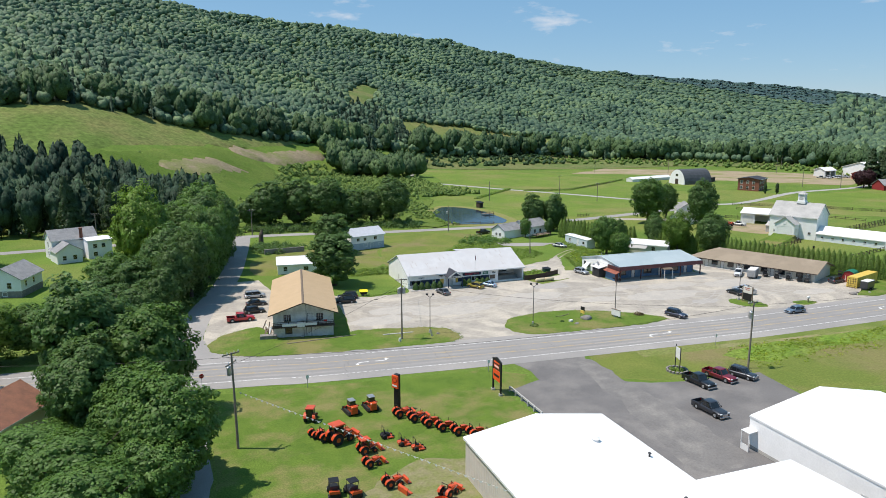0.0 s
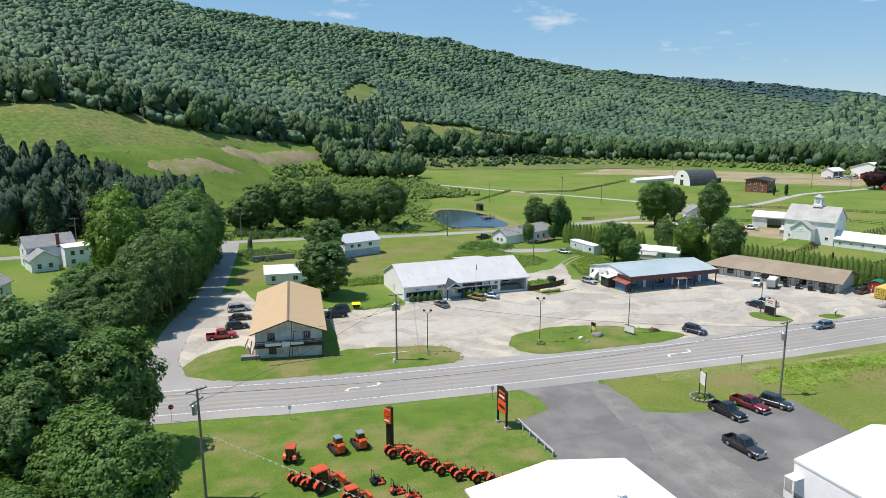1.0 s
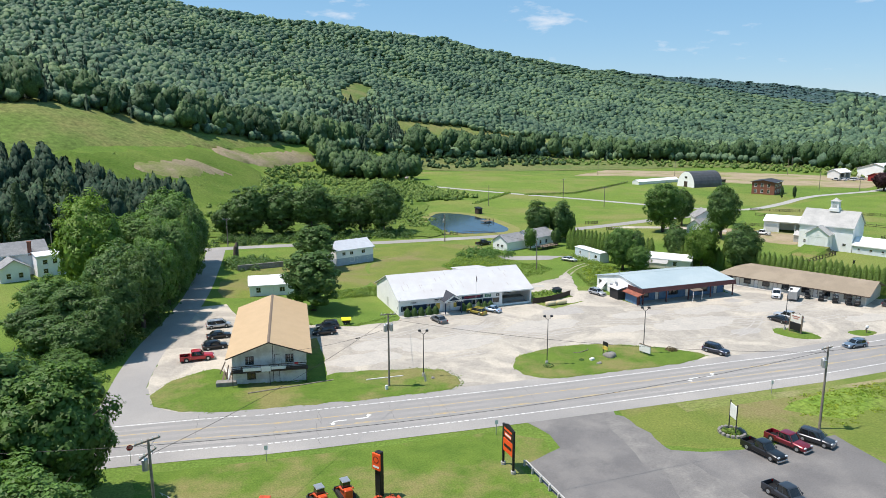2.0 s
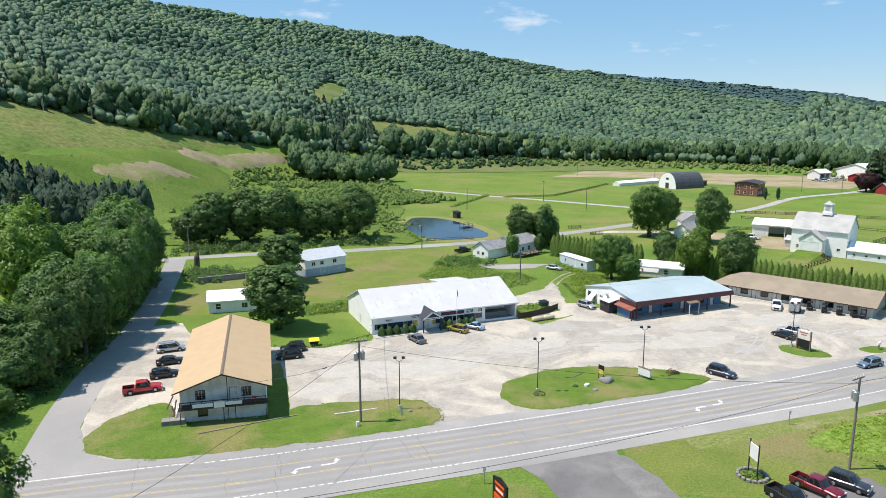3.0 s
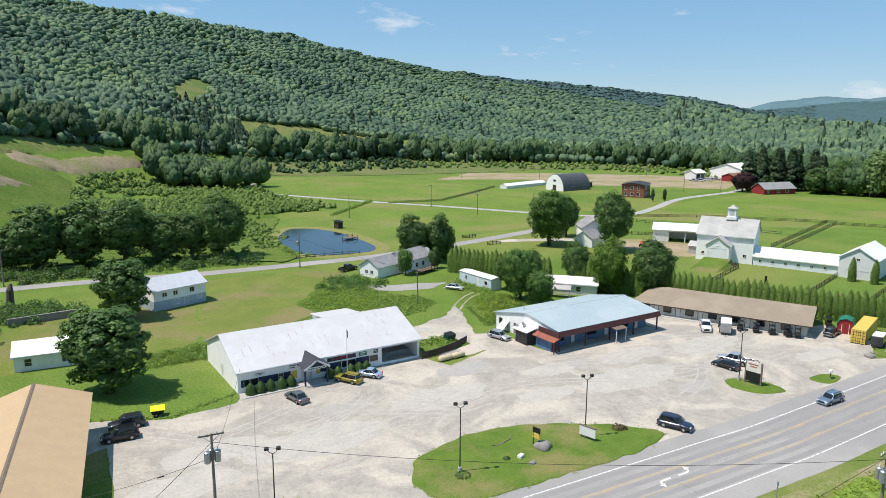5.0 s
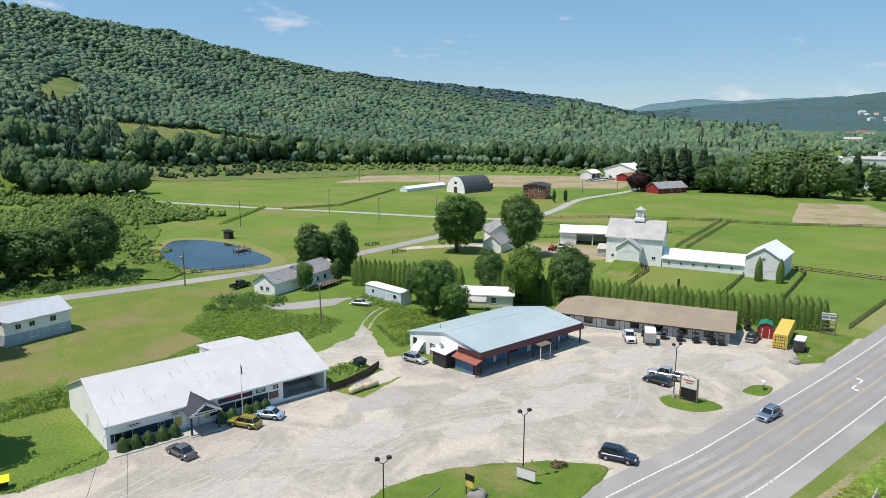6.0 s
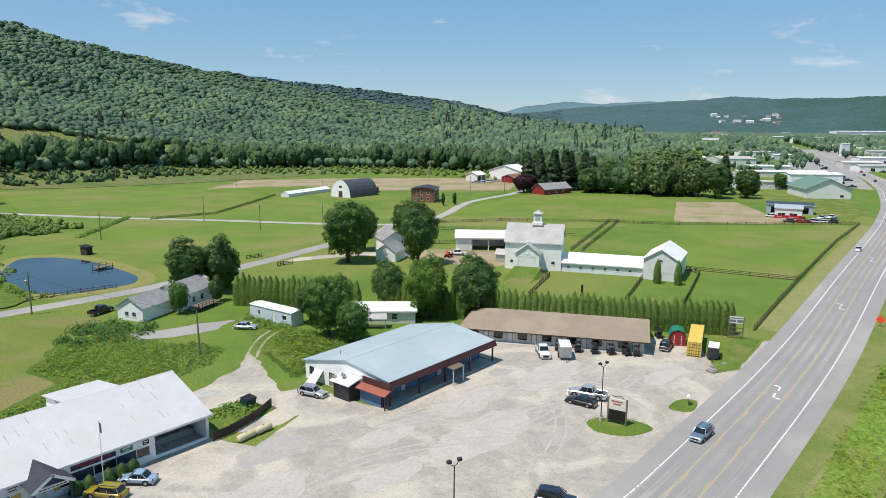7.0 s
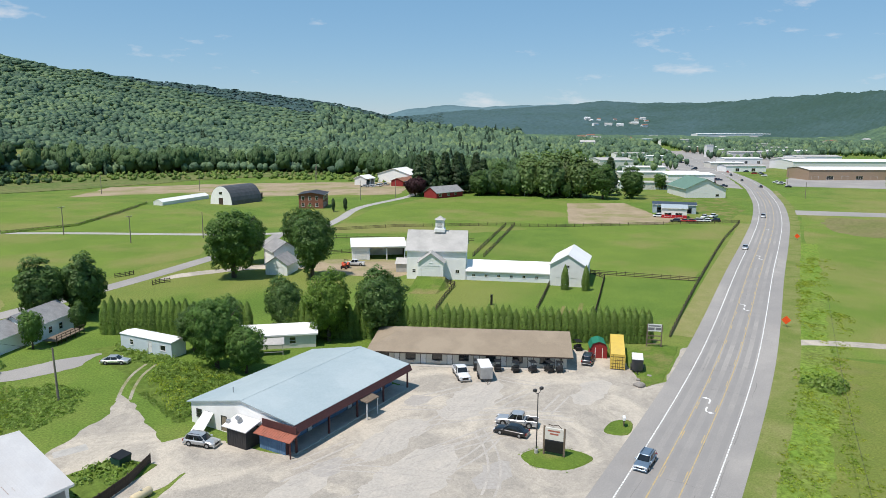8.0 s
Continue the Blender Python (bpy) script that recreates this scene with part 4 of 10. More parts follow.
def place_openings(parent, side_m, openings, trim, door_mat):
    for x0, x1, z0, z1, kind in openings:
        m = side_m @ pose(x0, 0, z0)
        if kind == "door":
            door_part(parent, m, x1 - x0, z1 - z0, door_mat, trim)
        elif kind == "garage":
            door_part(parent, m, x1 - x0, z1 - z0, door_mat, trim, "garage_door", 4)
        elif kind == "open":
            pass
        elif kind == "shop":
            window_part(parent, m, x1 - x0, z1 - z0, trim, (max(1, int((x1 - x0) / 1.5)), 1))
        else:
            window_part(parent, m, x1 - x0, z1 - z0, trim, (1, 2) if z1 - z0 > x1 - x0 else (2, 1))


def gable_house(name, label, category, m, L, W, eave, rise, wall, roof, over=0.45, gover=0.4, ops=None, trim=None, door_mat=None, t=0.2, rt=0.16, base=None, group="", overf=None, floor=True):
    """A house with its ridge along local x. ops: openings by side f, r, b, l, seen from outside from left to right."""
    ops, trim, door_mat = ops or {}, trim or SIGN_WHITE, door_mat or wall
    ob = thing(name, label, category, m, group)
    sides = {"f": (pose(-L / 2, -W / 2, 0), L), "r": (pose(L / 2, -W / 2, 0, 0, 0, 90), W), "b": (pose(L / 2, W / 2, 0, 0, 0, 180), L), "l": (pose(-L / 2, W / 2, 0, 0, 0, 270), W)}
    for k, (sm, length) in sides.items():
        holes = [(o[0], o[1], o[2], o[3]) for o in ops.get(k, ())]
        low = [h for h in holes if h[3] <= eave]
        if k in "fb":
            g = wall_geo(length, eave, t, low)
        else:
            g = wall_geo(length - t, eave, t, low, t)
            g.side([(0, eave), (length, eave), (length / 2, eave + rise)], 0, t)
        part("wall", g, wall, ob, at=sm)
        if base:
            part("plinth", Geo().box(0.0, length, -0.02, -0.003, 0, base[0]), base[1], ob, at=sm)
        place_openings(ob, sm, ops.get(k, ()), trim, door_mat)
    k = rise / (W / 2)
    for sgn in (-1, 1):
        o = overf if (overf is not None and sgn < 0) else over
        y1, z1 = sgn * (W / 2 + o), eave - o * k + 0.05
        q = [(-L / 2 - gover, y1, z1 + rt), (L / 2 + gover, y1, z1 + rt), (L / 2 + gover, 0, eave + rise + 0.05 + rt), (-L / 2 - gover, 0, eave + rise + 0.05 + rt)]
        part("roof", Geo().slab(q, rt), roof, ob)
        part("fascia", Geo().box(-L / 2 - gover, L / 2 + gover, y1 - 0.03 if sgn < 0 else y1 + 0.005, y1 - 0.005 if sgn < 0 else y1 + 0.03, z1 - 0.12, z1 + rt - 0.02), trim, ob)
    part("ridge_cap", Geo().slab([(-L / 2 - gover, -0.18, eave + rise + 0.06 + rt - 0.18 * k), (L / 2 + gover, -0.18, eave + rise + 0.06 + rt - 0.18 * k), (L / 2 + gover, 0.0, eave + rise + 0.075 + rt), (-L / 2 - gover, 0.0, eave + rise + 0.075 + rt)], 0.03), roof, ob)
    if floor:
        part("floor_slab", Geo().box(-L / 2 + t, L / 2 - t, -W / 2 + t, W / 2 - t, 0.0, 0.05), CONCRETE, ob)
    return ob


def board(parent, name, m, w, h, material, t=0.05, label=""):
    return part(name, Geo().box(0, w, -t, 0, 0, h), material, parent, label, at=m)


def bars(parent, m, rows, material, t=0.012):
    """Plain bars in place of writing: rows of (x, z, width, height)."""
    g = Geo()
    for x, z, w, h in rows:
        g.box(x, x + w, -t, 0, z, z + h)
    return part("lettering", g, material, parent, at=m)


def letters(parent, text, m, size, material, name="lettering"):
    """Raised sign lettering in the built-in font, upright in the local x-z plane."""
    c = bpy.data.curves.new(name, "FONT")
    c.body, c.size, c.extrude, c.align_x = text, size, 0.01, "CENTER"
    tmp = bpy.data.objects.new(name, c)
    scene.collection.objects.link(tmp)
    dg = bpy.context.evaluated_depsgraph_get()
    me = bpy.data.meshes.new_from_object(tmp.evaluated_get(dg))
    bpy.data.objects.remove(tmp)
    me.materials.clear()
    me.materials.append(material)
    return part(name, me, material, parent, at=m @ pose(0, 0, 0, 90, 0, 0))


# the long white store
BANK = gable_house("white_store", "long white metal-roofed store with navy band of windows", "store", pose(70.4, 176.5, 0), 32.8, 18.2, 3.55, 3.6, WHITE_SIDING, WHITE_METAL, 0.5, 0.35,
    {"f": [(1.0, 3.2, 1.0, 2.1, "shop"), (6.6, 7.4, 1.0, 2.1, "win"), (10.4, 12.2, 0.15, 2.3, "door"), (17.6, 20.2, 1.0, 2.1, "shop"), (22.8, 24.4, 1.0, 2.1, "shop"), (25.2, 32.4, 0.4, 3.3, "open")], "l": [(9.2, 10.2, 0.2, 2.3, "door")]}, base=None, door_mat=GREY_SIDING)
fl = pose(-16.4, -9.1, 0)
for a, b in ((0.5, 0.95), (3.25, 6.55), (7.45, 8.6), (13.6, 17.5), (20.25, 22.7)):
    board(BANK, "navy_panel", fl @ pose(a, -0.01, 0.95), b - a, 1.2, NAVY, 0.03, "navy painted panel")
for a, txt, w, h, mt in ((2.6, 0, 1.8, 0.5, SIGN_WHITE), (8.2, 0, 1.6, 0.9, SIGN_WHITE), (20.8, 0, 1.5, 0.7, TEAL), (23.6, 0, 0.8, 0.6, BLACK)):
    s_ = board(BANK, "sign", fl @ pose(a, -0.02, 2.45), w, h, mt, 0.05)
    bars(s_, pose(0, -0.052, 0), [(w * 0.12, h * 0.55, w * 0.7, h * 0.22), (w * 0.2, h * 0.2, w * 0.5, h * 0.14)], METAL_DARK if mt is SIGN_WHITE else SIGN_WHITE)
long_sign = board(BANK, "long_sign", fl @ pose(15.0, -0.02, 2.42), 5.2, 0.85, NAVY, 0.06, "long dark sign board with red lettering")
letters(long_sign, "AutoParts", pose(2.6, -0.072, 0.16), 0.98, mat("red_letters", (0.50, 0.03, 0.05), rough=0.5, local=True))
board(BANK, "poster", fl @ pose(8.75, -0.02, 0.8), 0.95, 1.3, YELLOW, 0.03, "yellow poster")
board(BANK, "poster", fl @ pose(13.0, -0.02, 0.8), 0.7, 1.2, YELLOW, 0.03, "yellow poster")
# entrance porch
por = thing("porch", "small gabled entrance porch with navy gable and posts", "porch", pose(65.9, 166.1, 0))
for sgn in (-1, 1):
    part("roof", Geo().slab([(0, -1.9, 4.55), (0, 4.2, 4.55), (sgn * 2.3, 4.2, 3.1), (sgn * 2.3, -1.9, 3.1)], 0.14), DARK_SHINGLE, por)
    part("post", Geo().box(sgn * 1.9 - 0.12, sgn * 1.9 + 0.12, -1.6, -1.36, 0.0, 3.2), NAVY, por)
    part("barge_board", Geo().slab([(0, -1.96, 4.5), (0, -1.92, 4.5), (sgn * 2.3, -1.92, 3.05), (sgn * 2.3, -1.96, 3.05)], 0.32), SIGN_WHITE, por)
part("gable", Geo().side([(-1.9, 3.15), (1.9, 3.15), (0, 4.32)], -1.55, -1.42), NAVY, por)
sg = part("sign", Geo().box(-1.7, 1.7, -1.66, -1.57, 2.75, 3.12), SIGN_WHITE, por)
bars(sg, pose(-1.5, -1.662, 2.85), [(0.1 + i * 0.42, 0, 0.34, 0.14) for i in range(7)], METAL_DARK)
part("slab", Geo().cbox(-2.1, 2.1, -2.0, 0.9, 0.0, 0.16), CONCRETE, por)
# open loading bay at the east end
part("bay_back_wall", Geo().box(25.0, 32.6, 5.6, 5.8, 0, 3.5).box(24.8, 25.0, 0.2, 5.8, 0, 3.5), GREY_SIDING, BANK, at=fl)
part("bay_window", Geo().box(28.2, 30.2, 5.5, 5.59, 1.4, 2.6), GLASS, BANK, at=fl)
part("bay_door", Geo().box(25.4, 26.4, 5.5, 5.59, 0.9, 2.9), METAL_DARK, BANK, at=fl)
part("platform", Geo().cbox(25.0, 32.5, 3.2, 5.55, 0.0, 0.85), CONCRETE, BANK, at=fl)
for i in range(5):
    part("step", Geo().box(25.6, 27.2, 1.7 + i * 0.3, 2.0 + i * 0.3, 0.0, 0.17 * (i + 1)), CONCRETE, BANK, at=fl)
part("rear_dormer", Geo().box(18.8, 25.4, 9.4, 15.5, 3.6, 6.3), WHITE_SIDING, BANK, at=fl)
part("rear_dormer_roof", Geo().slab([(18.4, 9.3, 7.24), (25.8, 9.3, 7.24), (25.8, 15.8, 6.45), (18.4, 15.8, 6.45)], 0.12), WHITE_METAL, BANK, at=fl)
streak = mat("rust_streak", (0.36, 0.29, 0.26), (0.48, 0.44, 0.42), rough=0.6, scale=2, fine=8, spread=0.2, local=True)
rs = random.Random(4)
for i in range(22):
    x, y = rs.uniform(1.5, 31), rs.uniform(1.0, 7.5)
    ln = rs.uniform(0.5, 1.8)
    zz = 3.55 + 0.05 + 0.163 + y * 3.6 / 9.1
    part("rust_streak", Geo().add([(x, y, zz + 0.004), (x + rs.uniform(0.05, 0.14), y, zz + 0.004), (x + 0.1, y + ln, zz + 0.004 + ln * 3.6 / 9.1), (x, y + ln, zz + 0.004 + ln * 3.6 / 9.1)], [(0, 1, 2, 3)]), streak, BANK, "rusty streak on the roof", at=fl)

# the blue-roofed store with a porch
SW, SE_, SF, SB = 110.0, 136.6, 156.1, 175.3
st = thing("blue_roofed_store", "low store with pale blue metal roof and maroon porch fascia", "store", pose(SW, SF, 0))
SL, SD = SE_ - SW, SB - SF
RY, RZ, EF, EB = 9.4, 5.35, 4.05, 3.1
part("wall", wall_geo(SL - 0.4, 3.3, 0.2, [(1.6, 3.6, 1.0, 2.1), (5.5, 6.5, 0.05, 2.2), (9.5, 12, 1.0, 2.1), (14.4, 15.6, 0.05, 2.2), (18.5, 21, 1.0, 2.1), (23.0, 24.0, 0.05, 2.2)]), BLUE_PANEL, st, at=pose(0.2, 2.9, 0))
place_openings(st, pose(0.2, 2.9, 0), [(1.6, 3.6, 1.0, 2.1, "shop"), (5.5, 6.5, 0.05, 2.2, "door"), (9.5, 12, 1.0, 2.1, "shop"), (14.4, 15.6, 0.05, 2.2, "door"), (18.5, 21, 1.0, 2.1, "shop"), (23.0, 24.0, 0.05, 2.2, "door")], METAL_DARK, SIGN_WHITE)
wm = pose(0, SD, 0, 0, 0, 270)
west_ops = [(1.1, 2.0, 1.2, 2.2, "win"), (2.9, 3.8, 1.2, 2.2, "win"), (5.9, 6.9, 0.05, 2.2, "door")]
gw = wall_geo(SD - 2.9, 3.05, 0.2, [o[:4] for o in west_ops])
gw.side([(0, 3.05), (SD - 0.2, 3.05), (SD - 0.2, 3.9), (SD - RY, RZ - 0.1)], 0, 0.2)
part("wall", gw, WHITE_SIDING, st, at=wm)
place_openings(st, wm, west_ops, METAL_DARK, BROWN_ROOF)
ge = Geo().box(SL - 0.4, SL - 0.2, 2.9, SD, 0, 3.05)
ge.loft([[(SL - 0.4, 0.2, 3.9), (SL - 0.4, 0.2, 3.05), (SL - 0.4, SD, 3.05), (SL - 0.4, RY, RZ - 0.1)], [(SL - 0.2, 0.2, 3.9), (SL - 0.2, 0.2, 3.05), (SL - 0.2, SD, 3.05), (SL - 0.2, RY, RZ - 0.1)]])
part("wall", ge, WHITE_SIDING, st)
part("wall", Geo().box(0.2, SL - 0.4, SD - 0.2, SD, 0, 3.0), WHITE_SIDING, st)
part("roof", Geo().slab([(-0.3, -0.2, EF), (SL + 0.2, -0.2, EF), (SL + 0.2, RY, RZ), (-0.3, RY, RZ)], 0.14), BLUE_ROOF, st)
part("roof", Geo().slab([(-0.3, RY, RZ), (SL + 0.2, RY, RZ), (SL + 0.2, SD + 0.6, EB), (-0.3, SD + 0.6, EB)], 0.14), BLUE_ROOF, st)
part("ridge_cap", Geo().slab([(-0.3, RY - 0.2, RZ + 0.005), (SL + 0.2, RY - 0.2, RZ + 0.005), (SL + 0.2, RY, RZ + 0.035), (-0.3, RY, RZ + 0.035)], 0.03), BLUE_ROOF, st)
for i in range(5):
    part("fascia_board", Geo().loft([[(-0.5 - 0.02 * i, -0.30 - 0.09 * i, 3.80 - 0.19 * i), (SL + 0.3, -0.30 - 0.09 * i, 3.80 - 0.19 * i), (SL + 0.3, -0.24 - 0.09 * i, 3.80 - 0.19 * i), (-0.5, -0.24 - 0.09 * i, 3.80 - 0.19 * i)], [(-0.5, -0.22 - 0.09 * i, 3.98 - 0.19 * i), (SL + 0.3, -0.22 - 0.09 * i, 3.98 - 0.19 * i), (SL + 0.3, -0.18 - 0.09 * i, 3.98 - 0.19 * i), (-0.5, -0.18 - 0.09 * i, 3.98 - 0.19 * i)]]), MAROON, st)
part("fascia_side", Geo().box(-0.55, -0.40, -0.6, 5.2, 2.9, 3.85), MAROON, st, "maroon boarded side fascia")
part("soffit", Geo().box(0.0, SL, -0.2, 2.88, 3.02, 3.08), WOOD, st)
for i, x in enumerate((0.1, 6.7, 13.1, 19.7, SL - 0.15)):
    part("post", Geo().box(x - 0.11, x + 0.11, -0.12, 0.10, 0.05, 3.1), MAROON, st)
part("porch_slab", Geo().cbox(0.0, SL, -0.25, 2.88, 0.0, 0.13), CONCRETE, st)
part("vent_pipe", Geo().cyl((3.2, 14.2, 4.2), (3.2, 14.2, 5.1), 0.08), METAL_GREY, st)
part("hood_canopy", Geo().slab([(12.9, -1.9, 2.7), (15.9, -1.9, 2.7), (15.9, -0.2, 3.0), (12.9, -0.2, 3.0)], 0.12), WOOD, st, "small plywood door canopy")
for x in (13.1, 15.7):
    part("canopy_post", Geo().box(x - 0.06, x + 0.06, -1.8, -1.68, 0, 2.68), SIGN_WHITE, st)
# shop extension at the southwest corner
sx = thing("shop_lean_to", "blue boarded lean-to with rusty red awning roof", "lean-to", pose(108.7, 156.3, 0))
part("body", Geo().box(0.2, 1.4, 0.6, 5.0, 0, 2.3), BLUE_PANEL, sx)
for i in range(11):
    part("batten", Geo().box(0.165, 0.198, 0.8 + i * 0.38, 0.86 + i * 0.38, 0.02, 2.28), BLUE_PANEL, sx)
part("awning_roof", Geo().slab([(-0.6, -0.9, 2.3), (-0.6, 5.3, 2.3), (1.38, 5.3, 3.0), (1.38, -0.9, 3.0)], 0.08), RED_RUST, sx, "rusty red corrugated roof")
for i in range(16):
    part("awning_rib", Geo().slab([(-0.6, -0.85 + i * 0.4, 2.345), (-0.6, -0.79 + i * 0.4, 2.345), (1.38, -0.79 + i * 0.4, 3.045), (1.38, -0.85 + i * 0.4, 3.045)], 0.04), RED_RUST, sx)
part("post", Geo().box(-0.35, -0.2, -0.75, -0.6, 0, 2.35), MAROON, sx)
part("door", Geo().box(0.3, 1.2, 0.5, 0.6, 0, 2.1), MAROON, sx)
co = thing("cold_store_annex", "dark grey boarded cold store with white flat roof", "annex", pose(107.4, 162.2, 0))
part("body", Geo().box(0.0, 2.4, 0.0, 3.4, 0, 2.45), METAL_DARK, co)
for i in range(8):
    part("batten", Geo().box(-0.03, -0.002, 0.2 + i * 0.42, 0.26 + i * 0.42, 0.05, 2.4), METAL_DARK, co)
part("roof", Geo().slab([(-0.35, -0.3, 2.65), (-0.35, 4.0, 2.65), (2.45, 4.0, 3.25), (2.45, -0.3, 3.25)], 0.14), WHITE_ROOF, co)
part("fan_housing", Geo().cyl((1.2, 2.2, 2.95), (1.2, 2.2, 3.5), 0.35, 0.3, 12).cyl((1.2, 2.2, 3.5), (0.7, 2.2, 3.75), 0.22, 0.3, 12), METAL_GREY, co, "galvanised roof fan")
part("fan_housing", Geo().cbox(0.3, 0.8, 3.4, 3.9, 2.6, 3.2), METAL_GREY, co)
solo("canvas_screen", Geo().slab([(107.4, 170.6, 0.1), (107.4, 172.8, 0.1), (109.9, 172.6, 2.3), (109.9, 170.8, 2.3)], 0.06), SIGN_WHITE, "white sloping stair cover beside the wall", "stair cover")

# the motel
MT = -64.9
mo = thing("motel", "long low motel with brown shingled roof and cream walls", "motel", pose(143.8, 168.0, 0, 0, 0, MT))
ML, MW, ME, MR = 34.0, 13.0, 2.75, 4.9
mops = []
for i in range(7):
    x = 1.2 + i * 4.7
    mops += [(x, x + 1.6, 0.95, 2.05, "shop"), (x + 2.6, x + 3.5, 0.05, 2.1, "door")]
mops = [o for o in mops if o[1] < ML - 0.3]
part("wall", wall_geo(ML, ME, 0.2, [o[:4] for o in mops]), CREAM_SIDING, mo)
place_openings(mo, Matrix(), mops, METAL_DARK, SIGN_WHITE)
part("wall", wall_geo(MW - 0.2, ME, 0.2, [], 0.2).side([(0, ME), (MW, ME), (MW / 2, MR - 0.15)], 0, 0.2), CREAM_SIDING, mo, at=pose(ML, 0, 0, 0, 0, 90))
part("wall", Geo().box(0, ML, MW - 0.2, MW, 0, ME), CREAM_SIDING, mo)
part("wall", Geo().box(0, 0.2, 0.2, MW - 0.2, 0, ME), CREAM_SIDING, mo)
o_, hipx = 1.1, 5.0
zf = ME - o_ * (MR - ME) / (MW / 2) + 0.1
for quad in ([(-o_, -o_, zf), (ML + 1.0, -o_, zf), (ML + 1.0, MW / 2, MR), (hipx, MW / 2, MR)], [(ML + 1.0, MW + o_, zf), (-o_, MW + o_, zf), (hipx, MW / 2, MR), (ML + 1.0, MW / 2, MR)]):
    part("roof", Geo().slab(quad, 0.14), BROWN_ROOF, mo)
gh_ = Geo().add([(-o_, -o_, zf), (hipx, MW / 2, MR), (-o_, MW + o_, zf), (-o_, -o_, zf - 0.14), (hipx, MW / 2, MR - 0.14), (-o_, MW + o_, zf - 0.14)], [(0, 1, 2), (5, 4, 3), (0, 2, 5, 3), (0, 3, 4, 1), (1, 4, 5, 2)])
part("roof", gh_, BROWN_ROOF, mo)
part("fascia", Geo().box(-o_, ML + 1.0, -o_ - 0.04, -o_ - 0.005, zf - 0.2, zf + 0.02), WOOD_DARK, mo)
part("walk", Geo().cbox(-0.3, ML + 0.3, -1.3, -0.01, 0, 0.12), CONCRETE, mo)
for i in range(7):
    if i not in (3,):
        part("air_conditioner", Geo().cbox(1.6 + i * 4.7, 2.5 + i * 4.7, -0.4, -0.06, 0.35, 0.85), METAL_GREY, mo)
for x in (ML - 1.0, ML - 3.6, ML - 6.2):
    part("roof_post", Geo().box(x - 0.05, x + 0.05, -0.95, -0.85, 0.1, zf - 0.1), METAL_DARK, mo)

# the tan-roofed building
TA = 81.6
tn = thing("tan_roofed_building", "two-storey weathered building with broad tan metal roof and balcony", "building", pose(24.6, 151.6, 0, 0, 0, TA))
TL, TW, TE, TRZ = 31.6, 12.0, 5.35, 7.45
x0 = -TL / 2 + 1.5
fm = pose(x0, TW / 2, 0, 0, 0, 270)
tops = [(2.2, 3.4, 3.5, 4.7, "win"), (8.6, 9.8, 3.5, 4.7, "win"), (6.9, 7.8, 2.75, 4.8, "door"), (2.4, 3.6, 0.9, 2.0, "win"), (6.6, 7.5, 0.05, 2.1, "door")]
gq = wall_geo(TW, TE, 0.2, [o[:4] for o in tops])
gq.side([(0, TE), (TW, TE), (TW / 2, TRZ - 0.1)], 0, 0.2)
part("wall", gq, GREY_SIDING, tn, at=fm)
place_openings(tn, fm, tops, METAL_DARK, GREY_SIDING)
for i in range(30):
    part("batten", Geo().box(0.2 + i * 0.4, 0.25 + i * 0.4, -0.03, -0.003, 2.7, TE + min(i, 29 - i) * 0.13), GREY_SIDING, tn, at=fm)
sops = [(4 + i * 5.5, 5.2 + i * 5.5, 3.4, 4.5, "win") for i in range(5)]
part("wall", wall_geo(TL - 2.2, TE, 0.2, [o[:4] for o in sops]), GREY_SIDING, tn, at=pose(x0 + 0.2, -TW / 2, 0))
place_openings(tn, pose(x0 + 0.2, -TW / 2, 0), sops, METAL_DARK, GREY_SIDING)
part("wall", wall_geo(TL - 2.2, TE, 0.2, []), GREY_SIDING, tn, at=pose(TL / 2 - 0.5, TW / 2, 0, 0, 0, 180))
part("wall", Geo().box(TL / 2 - 0.7, TL / 2 - 0.5, -TW / 2 + 0.2, TW / 2 - 0.2, 0, TE).loft([[(TL / 2 - 0.7, -TW / 2, TE), (TL / 2 - 0.7, TW / 2, TE), (TL / 2 - 0.7, 0, TRZ - 0.1)], [(TL / 2 - 0.5, -TW / 2, TE), (TL / 2 - 0.5, TW / 2, TE), (TL / 2 - 0.5, 0, TRZ - 0.1)]]), GREY_SIDING, tn)
for sgn in (-1, 1):
    zt = TE - 0.9 * (TRZ - TE) / (TW / 2) + 0.06
    part("roof", Geo().slab([(-TL / 2, sgn * (TW / 2 + 0.9), zt), (TL / 2, sgn * (TW / 2 + 0.9), zt), (TL / 2, 0, TRZ + 0.06), (-TL / 2, 0, TRZ + 0.06)], 0.12), TAN_ROOF, tn)
    part("fascia", Geo().slab([(-TL / 2 - 0.03, sgn * (TW / 2 + 0.9), zt - 0.02), (-TL / 2 - 0.005, sgn * (TW / 2 + 0.9), zt - 0.02), (-TL / 2 - 0.005, 0, TRZ + 0.04), (-TL / 2 - 0.03, 0, TRZ + 0.04)], 0.18), WOOD_DARK, tn)
part("ridge_cap", Geo().slab([(-TL / 2, -0.25, TRZ + 0.0), (TL / 2, -0.25, TRZ + 0.0), (TL / 2, 0.0, TRZ + 0.10), (-TL / 2, 0.0, TRZ + 0.10)], 0.03).slab([(-TL / 2, 0.25, TRZ + 0.0), (TL / 2, 0.25, TRZ + 0.0), (TL / 2, 0.0, TRZ + 0.10), (-TL / 2, 0.0, TRZ + 0.10)], 0.03), WOOD, tn, "brown ridge capping")
